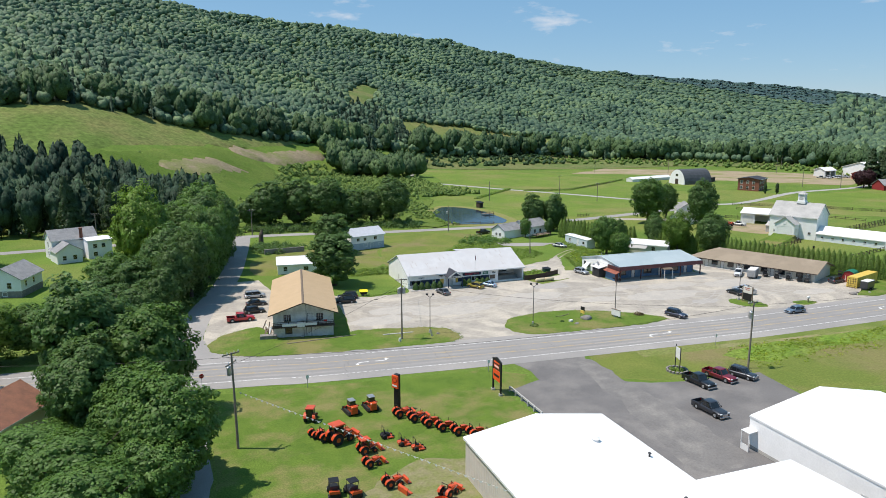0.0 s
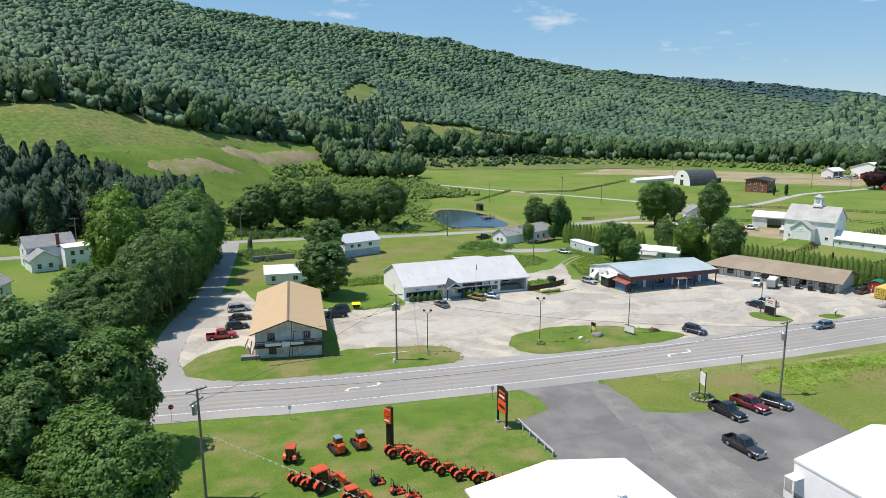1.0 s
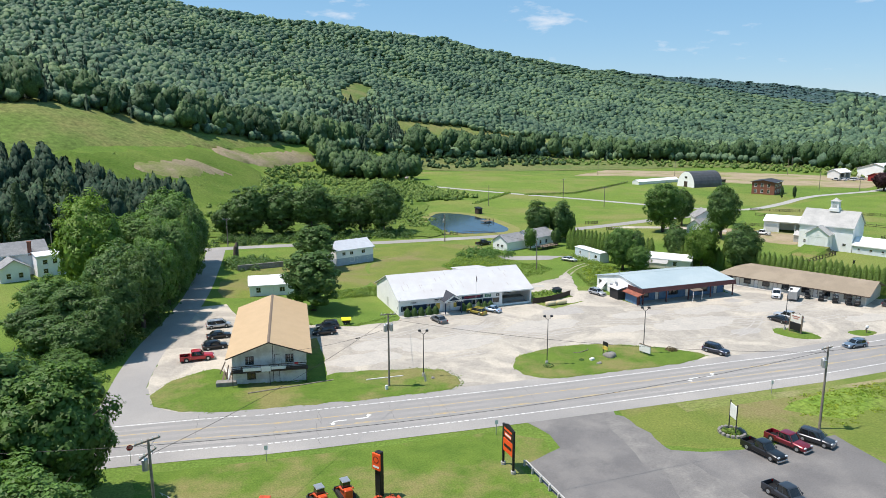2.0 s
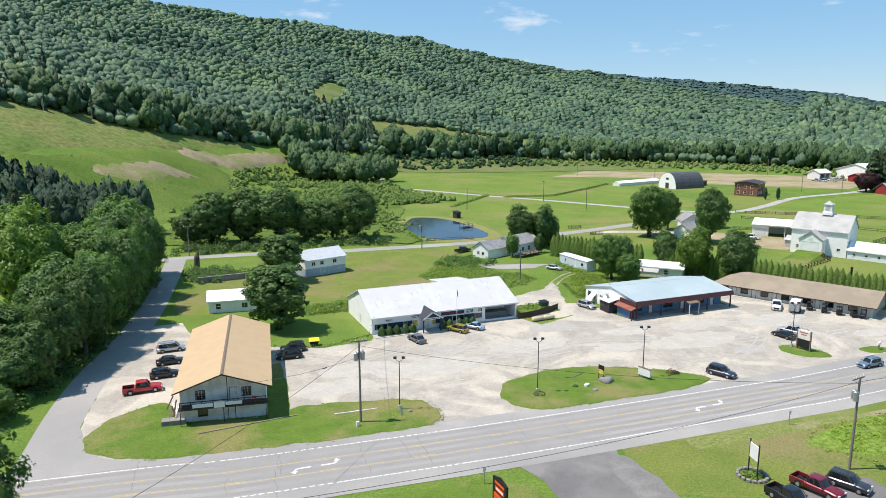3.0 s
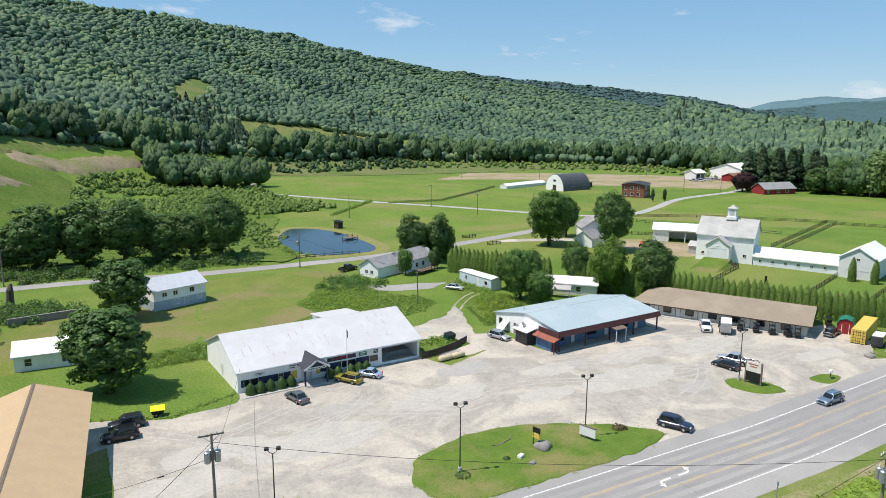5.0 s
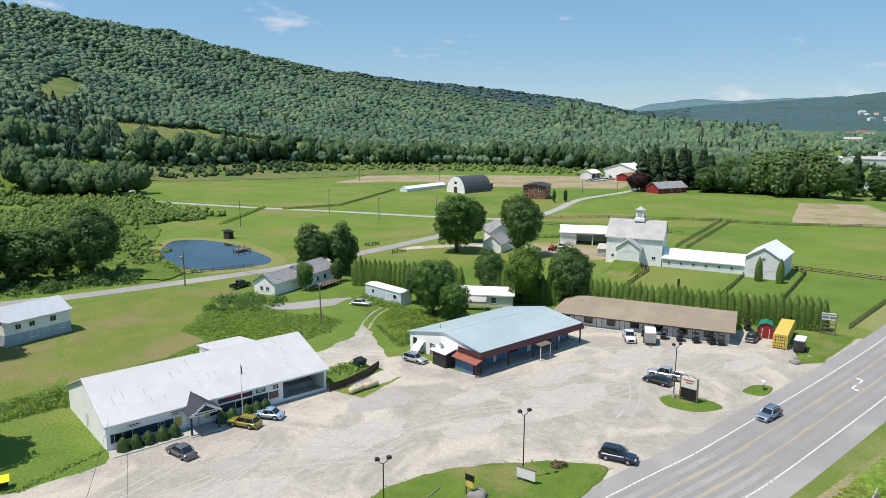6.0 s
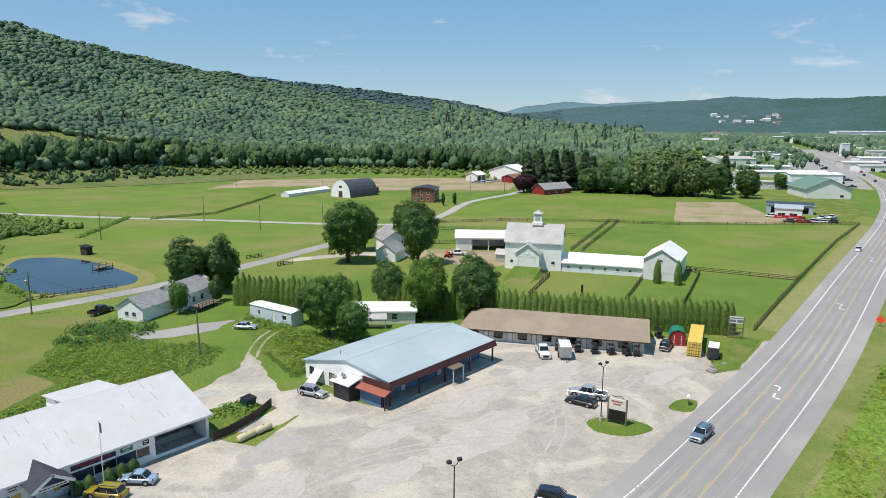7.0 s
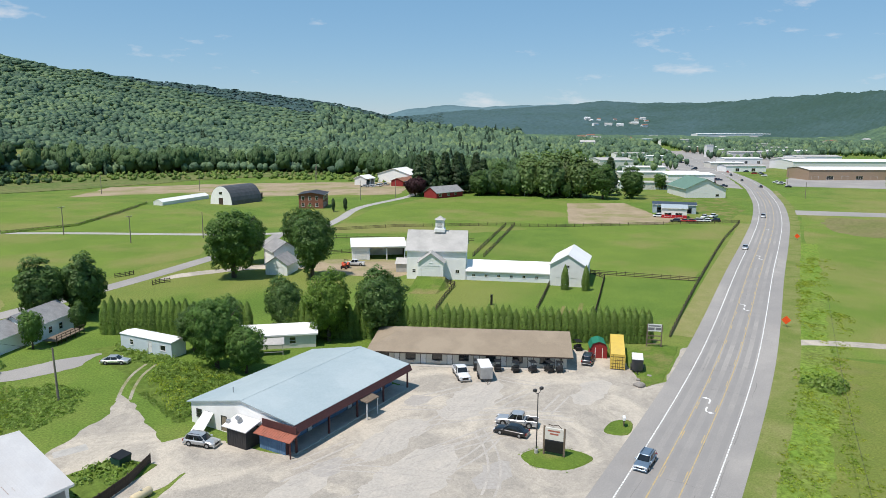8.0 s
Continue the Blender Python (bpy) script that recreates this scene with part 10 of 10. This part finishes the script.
for i in range(6):
    part("post", Geo().cbox(-0.12, 0.12, -0.12, 0.12, 0.0, 0.8), PALE_SHINGLE, gr_, at=pose(49.15, 97.2 - i * 2.15, 0.02))
    if i < 5:
        part("beam", Geo().cbox(-0.1, 0.1, -1.05, 1.05, 0.5, 0.78), PALE_SHINGLE, gr_, at=pose(49.35, 96.12 - i * 2.15, 0.02))
rail_fence([(60, 268), (48, 271), (30, 273), (20, 272)], 2.6, 1.2, 2, "dark rail fence below the roadside trees")
rail_fence([(190, 371), (217, 366), (250, 385), (284, 410)], 6.0, 1.2, 2, "old pasture fence along a hedge bank", WOOD)
# hedge bank in the pasture
leafy_stuff("hedge_bank", np.array([(190 + i * 0.94 + 0.2 * math.sin(i), 370 - min(i, 28) * 0.15 + max(0, i - 28) * 0.62, 0.0, 1.4, 0.9) for i in range(100)]), 34, 0.5, BUSH, "line of rough grass along the pasture fence", "weeds", 21)
leafy_stuff("hedge_bank", np.array([(148 + i * 0.62 + 0.4 * math.sin(i * 1.7), 345 + i * 0.62, 0.0, 1.5, 1.1) for i in range(60)]), 34, 0.5, BUSH, "line of bushes along the ditch", "weeds", 22)

# board fence and tanks beside the white store
bf = thing("board_fence", "dark weathered solid board fence", "fence")
bp = [(86.6, 166.2), (89.5, 166.4), (94, 167.6), (98.8, 169.9)]
board_m = Geo().box(0, 0.24, -0.02, 0.02, 0.05, 1.35).mesh("board")
for (ax, ay), (bx, by) in zip(bp, bp[1:]):
    L_, a = math.hypot(bx - ax, by - ay), math.degrees(math.atan2(by - ay, bx - ax))
    part("post", Geo().box(-0.07, 0.07, -0.07, 0.07, 0, 1.45), WOOD_DARK, bf, at=pose(ax, ay, 0, 0, 0, a))
    n = int(L_ / 0.25)
    for i in range(n):
        part("board", board_m, WOOD_DARK, bf, at=pose(ax + (bx - ax) * i / n, ay + (by - ay) * i / n, 0.02 * (i % 3), 0, 0, a) @ pose(0, -0.1, 0))
    part("rail", Geo().box(0, L_, -0.06, -0.02, 1.0, 1.1), WOOD_DARK, bf, at=pose(ax, ay, 0, 0, 0, a))
for i, x in enumerate((89.8, 92.7)):
    tk = thing("storage_tank", "cream horizontal storage tank lying on gravel", "tank", pose(x, 163.4 + 0.15 * i, 0.02, 0, 0, 4), "storage tanks")
    g = Geo()
    g.loft([[(xx, r * math.cos(a), 0.52 + r * math.sin(a)) for a in (2 * math.pi * k / 16 for k in range(16))] for xx, r in ((-1.35, 0.2), (-1.28, 0.42), (-1.1, 0.5), (1.1, 0.5), (1.28, 0.42), (1.35, 0.2))])
    part("shell", g, LIGHT_TAN, tk, smooth=True)
    for xx in (-0.8, 0.8):
        part("saddle", Geo().box(xx - 0.1, xx + 0.1, -0.4, 0.4, 0, 0.2), WOOD, tk)
    part("cap", Geo().cyl((0, 0, 1.0), (0, 0, 1.12), 0.14, None, 10), METAL_GREY, tk)
dp = thing("dumpster", "dark green steel dumpster behind the fence", "dumpster", pose(96.6, 172.4, 0.1, 0, 0, 10))
part("bin", Geo().loft([[(-0.9, -0.55, 0), (0.9, -0.55, 0), (0.9, 0.55, 0), (-0.9, 0.55, 0)], [(-1.0, -0.75, 1.2), (1.0, -0.75, 1.2), (1.0, 0.75, 1.2), (-1.0, 0.75, 1.2)]]), mat("dark_green_steel", (0.02, 0.07, 0.05), rough=0.6, local=True), dp)
part("lid", Geo().slab([(-1.02, -0.78, 1.25), (1.02, -0.78, 1.25), (1.02, 0.78, 1.5), (-1.02, 0.78, 1.5)], 0.05), BLACK, dp)
solo("concrete_pad", Geo().cbox(-3, 3, -1.6, 1.6, 0, 0.08), CONCRETE, "pale concrete pad behind the store", "pad", pose(88.5, 187.5, 0, 0, 0, 14), kind="structure")

# round evergreen shrubs along the store front
kind("shrub", "evergreen_shrub", "clipped conical evergreen shrub by the store wall", "shrub", 131, 0.8, 1.9, 0.02, 60, 24, 0.16, LEAF_DARK, "column", 0.05)
for x in (55.6, 57.2, 58.8, 60.6, 62.2):
    plant("shrub", x, 166.1, 2.0, 0.85, group="store front shrubs")
for x in (68.9, 70.4, 72.6, 74.2, 75.6):
    plant("shrub", x, 166.1, 1.9, 0.85, group="store front shrubs")

# container, shed and trailers beside the motel
ct = thing("shipping_container", "yellow corrugated shipping container", "container", pose(162.5, 129.5, 0.02, 0, 0, 17))
part("floor", Geo().box(0, 12.2, -1.22, 1.22, 0.0, 0.15), METAL_DARK, ct)
part("roof", Geo().box(0, 12.2, -1.22, 1.22, 2.72, 2.8), YELLOW, ct)
for s in (-1, 1):
    w_ = Geo()
    n = 44
    prof = []
    for i in range(n + 1):
        prof.append((0.1 + i * 12.0 / n, s * (1.20 - (0.05 if i % 4 in (1, 2) else 0.0))))
    for (ax, ay), (bx, by) in zip(prof, prof[1:]):
        w_.add([(ax, ay, 0.15), (bx, by, 0.15), (bx, by, 2.72), (ax, ay, 2.72)], [(0, 1, 2, 3) if s < 0 else (3, 2, 1, 0)])
    part("side_wall", w_, YELLOW, ct)
    part("door_leaf", Geo().box(-0.02, 0.05, min(s * 0.03, s * 1.15), max(s * 0.03, s * 1.15), 0.18, 2.68), YELLOW, ct)
    for k in (0.35, 0.8):
        part("lock_rod", Geo().cyl((-0.05, s * k, 0.2), (-0.05, s * k, 2.65), 0.03, None, 6), WOOD_DARK, ct)
    for x in (0.0, 12.1):
        part("corner_post", Geo().box(x, x + 0.1, s * 1.22 - 0.06, s * 1.22 + 0.06, 0, 2.8), YELLOW, ct)
for i in range(4):
    part("hinge_bar", Geo().box(-0.045, -0.022, -1.15, 1.15, 0.5 + i * 0.6, 0.56 + i * 0.6), WOOD_DARK, ct)
part("end_wall", Geo().box(12.1, 12.18, -1.16, 1.16, 0.15, 2.72), YELLOW, ct)
gs = thing("garden_shed", "small red gambrel shed with green roof", "shed", pose(168.4, 134.9, 0.02, 0, 0, -66))
part("wall", Geo().side([(-1.5, 0), (1.5, 0), (1.5, 1.9), (1.1, 2.7), (0, 3.1), (-1.1, 2.7), (-1.5, 1.9)], -1.7, 1.7), BARN_RED, gs)
for a, b in (((-1.65, 1.75), (-1.15, 2.78)), ((-1.15, 2.78), (0, 3.2)), ((0, 3.2), (1.15, 2.78)), ((1.15, 2.78), (1.65, 1.75))):
    part("roof", Geo().slab([(a[0], -1.85, a[1]), (b[0], -1.85, b[1]), (b[0], 1.85, b[1]), (a[0], 1.85, a[1])], 0.06), TEAL, gs)
part("door", Geo().box(-0.6, 0.6, -1.76, -1.702, 0.05, 1.9), BARN_RED, gs)
for x in (-0.65, 0.65):
    part("door_trim", Geo().box(x - 0.05, x + 0.05, -1.78, -1.70, 0.02, 1.98), SIGN_WHITE, gs)


def box_trailer(x, y, heading, L_, W_, H_, body, label):
    ob = thing("cargo_trailer", label, "trailer", pose(x, y, 0.02, 0, 0, heading))
    part("body", Geo().cbox(-L_ / 2, L_ / 2, -W_ / 2, W_ / 2, 0.55, H_, 0.1), body, ob)
    part("roof", Geo().cbox(-L_ / 2 + 0.02, L_ / 2 - 0.02, -W_ / 2 + 0.02, W_ / 2 - 0.02, H_ + 0.002, H_ + 0.06), SIGN_WHITE, ob)
    part("frame", Geo().box(-L_ / 2, L_ / 2, -W_ / 2 + 0.2, W_ / 2 - 0.2, 0.42, 0.55), METAL_DARK, ob)
    part("drawbar", Geo().cyl((L_ / 2, -0.5, 0.48), (L_ / 2 + 1.2, 0, 0.48), 0.05, None, 6).cyl((L_ / 2, 0.5, 0.48), (L_ / 2 + 1.2, 0, 0.48), 0.05, None, 6), METAL_DARK, ob)
    part("jack", Geo().cyl((L_ / 2 + 1.1, 0, 0), (L_ / 2 + 1.1, 0, 0.8), 0.04, None, 6), METAL_DARK, ob)
    for s in (-1, 1):
        for dx in (-0.45, 0.45):
            wheel(ob, dx, s * (W_ / 2 + 0.06), 0.34, 0.2, METAL_GREY)
        part("mudguard", Geo().box(-0.9, 0.9, s * (W_ / 2 + 0.06) - 0.13, s * (W_ / 2 + 0.06) + 0.13, 0.72, 0.78), METAL_DARK, ob)
    part("trim", Geo().box(-L_ / 2 - 0.01, -L_ / 2 + 0.0, -W_ / 2 + 0.1, W_ / 2 - 0.1, 0.7, H_ - 0.1), METAL_GREY, ob)
    return ob


box_trailer(147.2, 147.6, 215, 4.4, 2.1, 2.5, METAL_GREY, "grey enclosed cargo trailer parked beside the truck")
box_trailer(164.4, 126.6, 196, 3.8, 1.9, 2.4, P_DGREY, "dark enclosed cargo trailer on the lot's edge")
for i, (x, y, w_) in enumerate(((150.2, 150.6, 1.3), (151.8, 147.4, 1.5), (153.0, 144.6, 1.6), (154.4, 142.0, 1.4), (155.9, 139.6, 1.6), (156.7, 138.0, 1.2), (170.2, 139.4, 2.0))):
    gc = thing("golf_cart", "dark utility cart parked before the motel", "cart", pose(x - 0.6, y - 0.3, 0.13 if i < 6 else 0.02, 0, 0, MT + 90 + (i * 37) % 30), "carts before the motel")
    part("body", Geo().cbox(-w_ / 2, w_ / 2, -0.55, 0.55, 0.25, 0.75, 0.1), BLACK, gc)
    part("bench", Geo().cbox(-0.4, 0.1, -0.5, 0.5, 0.75, 0.95).cbox(-0.5, -0.38, -0.5, 0.5, 0.9, 1.3), METAL_DARK, gc)
    part("canopy", Geo().cbox(-w_ / 2, w_ / 2, -0.55, 0.55, 1.75, 1.82), BLACK, gc)
    for sx in (-1, 1):
        for sy in (-1, 1):
            wheel(gc, sx * w_ * 0.35, sy * 0.5, 0.24, 0.16, METAL_GREY)
            part("post", Geo().cyl((sx * w_ * 0.42, sy * 0.48, 0.7), (sx * w_ * 0.42, sy * 0.48, 1.75), 0.025, None, 6), METAL_DARK, gc)

# small things
yb = thing("dump_cart", "bright yellow tarp-covered cart on grass", "cart", pose(41.8, 165.6, 0.02, 0, 0, -10))
part("tub", Geo().loft([[(-0.7, -0.5, 0.35), (0.7, -0.5, 0.35), (0.7, 0.5, 0.35), (-0.7, 0.5, 0.35)], [(-0.95, -0.65, 1.0), (0.95, -0.65, 1.0), (0.95, 0.65, 1.0), (-0.95, 0.65, 1.0)]]), BLACK, yb)
part("cover", Geo().slab([(-1.0, -0.72, 1.05), (1.0, -0.72, 1.05), (1.0, 0.72, 1.35), (-1.0, 0.72, 1.35)], 0.08), mat("bright_yellow", (0.85, 0.72, 0.02), (0.78, 0.64, 0.02), rough=0.5, local=True), yb)
for s in (-1, 1):
    wheel(yb, -0.2, s * 0.6, 0.3, 0.2, METAL_GREY)
rk_v, rk_f = ico(3)


def boulder(x, y, z, sx, sy, sz, label, seed):
    rng = np.random.default_rng(seed)
    v = rk_v * (1 + 0.16 * np.sin(rk_v[:, :1] * 3 + seed) + 0.12 * np.cos(rk_v[:, 1:2] * 4 - seed) + rng.uniform(-0.04, 0.04, (len(rk_v), 1)))
    return tagged(part("boulder", mesh_np("boulder", v * (sx, sy, sz), rk_f, ROCK), ROCK, at=pose(x, y, z + sz * 0.35, 0, 0, seed * 40)), label, "boulder")


boulder(82.4, 128.3, 0.1, 1.25, 1.0, 0.7, "large grey boulder below a small sign", 3)
boulder(78.6, 125.6, 0.12, 0.55, 0.4, 0.3, "pale rock in the grass island", 5)
boulder(156.6, 124.2, 0.05, 1.0, 0.7, 0.45, "pale flat boulder at the lot's corner", 7)
boulder(159.2, 125.0, 0.05, 0.4, 0.3, 0.25, "small pale rock beside the lot", 9)
boulder(162.0, 123.9, 0.05, 0.4, 0.3, 0.25, "small pale rock beside the lot", 11)
boulder(48.4, 129.4, 0.08, 0.35, 0.3, 0.25, "small pale rock by the lamp foot", 13)
leafy_stuff("island_shrub", np.array([(95.0, 127.0, 0.12, 0.9, 0.9), (95.6, 126.6, 0.12, 0.7, 0.7)]), 160, 0.2, mat("bronze_leaves", (0.10, 0.075, 0.035), (0.13, 0.10, 0.045), rough=0.8, scale=1, fine=4, island=0.3), "bronze-leaved shrub in the grass island", "shrub", 41)
leafy_stuff("island_shrub", np.array([(69.4, 127.6, 0.12, 1.0, 0.7), (76.5, 128.2, 0.12, 0.5, 0.4)]), 120, 0.2, LEAF_DARK, "low shrub round the lamp foot", "shrub", 42)
bkm = Geo()
for a, b in (((-1.2, -0.2), (1.3, -0.2)), ((1.2, -0.2), (2.0, 0.3)), ((-1.2, 0.0), (-2.0, 0.3))):
    bkm.cyl((a[0], a[1], 0.05), (b[0], b[1], 0.12), 0.08, 0.05, 6)
solo("driftwood", bkm, WOOD_POLE, "bleached branches lying in the grass", "branches", pose(79.0, 132.2, 0.2, 0, 0, 15))
pdm = thing("mail_box", "white box mailbox on a wooden post", "mailbox", pose(139.6, 122.0, 0.1, 0, 0, 20))
part("post", Geo().box(-0.08, 0.08, -0.08, 0.08, 0, 1.1), WOOD, pdm)
part("box", Geo().cbox(-0.5, 0.5, -0.22, 0.22, 1.1, 1.55, 0.08), SIGN_WHITE, pdm)
part("arm", Geo().box(-0.6, 0.4, -0.06, 0.06, 0.8, 0.95), WOOD, pdm)
ht = thing("pump_hut", "small black hut beside the pond", "hut", pose(135.4, 311.0, 0, 0, 0, 20))
part("wall", Geo().box(-1.2, 1.2, -1.2, 1.2, 0, 2.4), WOOD_DARK, ht)
part("roof", Geo().slab([(-1.5, -1.5, 2.5), (1.5, -1.5, 2.5), (1.5, 1.5, 3.0), (-1.5, 1.5, 3.0)], 0.12), BLACK, ht)
part("door", Geo().box(-0.5, 0.5, -1.25, -1.202, 0, 1.9), BLACK, ht)
dkk = thing("pond_dock", "small wooden dock with railing on the pond", "dock", pose(129.0, 287.0, 0, 0, 0, 10))
part("deck", Geo().box(-2.4, 2.4, -1.6, 1.6, 0.45, 0.6), WOOD, dkk)
for sx in (-2.2, 0, 2.2):
    for sy in (-1.4, 1.4):
        part("pile", Geo().cyl((sx, sy, -0.2), (sx, sy, 1.4), 0.09, None, 8), WOOD, dkk)
for sy in (-1.4, 1.4):
    part("rail", Geo().box(-2.3, 2.3, sy - 0.04, sy + 0.04, 1.3, 1.4), WOOD, dkk)
st_ = thing("tree_stump", "tall broken ivy-covered tree stump at the road corner", "stump", pose(25.4, 246.0, 0))
part("trunk", Geo().cyl((0, 0, 0), (0.2, 0, 3.5), 0.9, 0.75, 12).cyl((0.2, 0, 3.5), (0.5, 0.2, 5.0), 0.75, 0.3, 12), BARK, st_)
solo("garden_wall", Geo().cbox(-6.5, 6.5, -0.25, 0.25, 0, 1.6), ROCK, "curved dark garden wall below shrubs", "wall", pose(31.0, 228.0, 0, 0, 0, 6))
for x, y in ((191.2, 167.7),):
    solo("hydrant_post", Geo().box(-0.2, 0.2, -0.2, 0.2, 0, 2.4).box(-0.25, 0.25, -0.25, 0.25, 2.4, 2.5), BLACK, "black post standing alone in the paddock", "post", pose(x, y, 0))
solo("field_drive", strip(curve_pts([(190, 107), (196, 104), (200, 96), (204, 84), (212, 60)], n=5), -1.8, 1.8, 0.02), GRAVEL, "grey gravel farm entrance beside the highway", "lane", kind="structure")
inner_, outer_ = [], []
for x in range(72, 520, 8):
    y, a = road_at(x)
    w = 8.2 + 3.6 * min(1.0, max(0.0, (x - 80) / 70))
    inner_.append((x + 7.7 * math.sin(radians(a)), y - 7.7 * math.cos(radians(a))))
    outer_.append((x + w * math.sin(radians(a)), y - w * math.cos(radians(a))))
sheet("verge_strip", wobble(inner_ + outer_[::-1], 0.35, 3.0, 12), 0.022, mat("dry_mown_verge", (0.205, 0.215, 0.078), (0.158, 0.190, 0.052), rough=0.95, scale=0.25, fine=3, spread=0.25, c3=(0.13, 0.175, 0.04), patch=0.1, spec=0.1), "dry mown grass strip beside the highway", "verge")
solo("verge_strip", strip([p for p in ROAD if 184 < p[0] < 380], 7.4, 12.0, 0.022), mat("tan_mown_verge", (0.245, 0.235, 0.100), (0.200, 0.215, 0.072), rough=0.95, scale=0.3, fine=3, spread=0.25, spec=0.1), "dry mown grass strip along the paddock fence", "verge", kind="structure")
for i, (x, y, a, l) in enumerate(((196, 150, 195, 40), (199, 152.5, 195, 40), (188, 166, 196, 24), (204, 150, 195, 30))):
    solo("mown_track", strip([(x, y), (x - l * 0.48 * math.cos(radians(15)), y - l * 0.48 * math.sin(radians(15)))], -0.5, 0.5, 0.03), LAWN, "pale wheel track in the paddock grass", "track", kind="structure")
solo("fallen_pole", Geo().cyl((37.6, 132.5, 0.22), (44.0, 132.2, 0.20), 0.13, 0.10, 8), GREY_SIDING, "pale weathered pole lying on the grass island", "pole")
solo("cable_splice", Geo().cyl((-0.35, 0, 0), (0.35, 0, 0), 0.07, 0.05, 8), BLACK, "black splice case on an overhead cable", "cable splice", pose(36.0, 130.98, 8.14, 0, 16, 153))
solo("white_block", Geo().cbox(-0.45, 0.45, -0.3, 0.3, 0.0, 0.45, 0.06), SIGN_WHITE, "small white utility block on the grass island", "utility box", pose(78.3, 127.6, 0.14, 0, 0, 20))
solo("meter_box", Geo().cbox(-0.22, 0.22, -0.18, 0.18, 0.0, 0.75, 0.05), SIGN_WHITE, "small white service box at the pole foot", "utility box", pose(39.7, 127.5, 0.1, 0, 0, 10))
solo("leaning_board", Geo().slab([(-0.25, -0.2, 0.0), (0.25, -0.2, 0.0), (0.25, 0.25, 1.3), (-0.25, 0.25, 1.3)], 0.05), LIGHT_TAN, "pale board leaning on the lamp foot", "board", pose(46.7, 128.6, 0.12, 0, 0, 30))
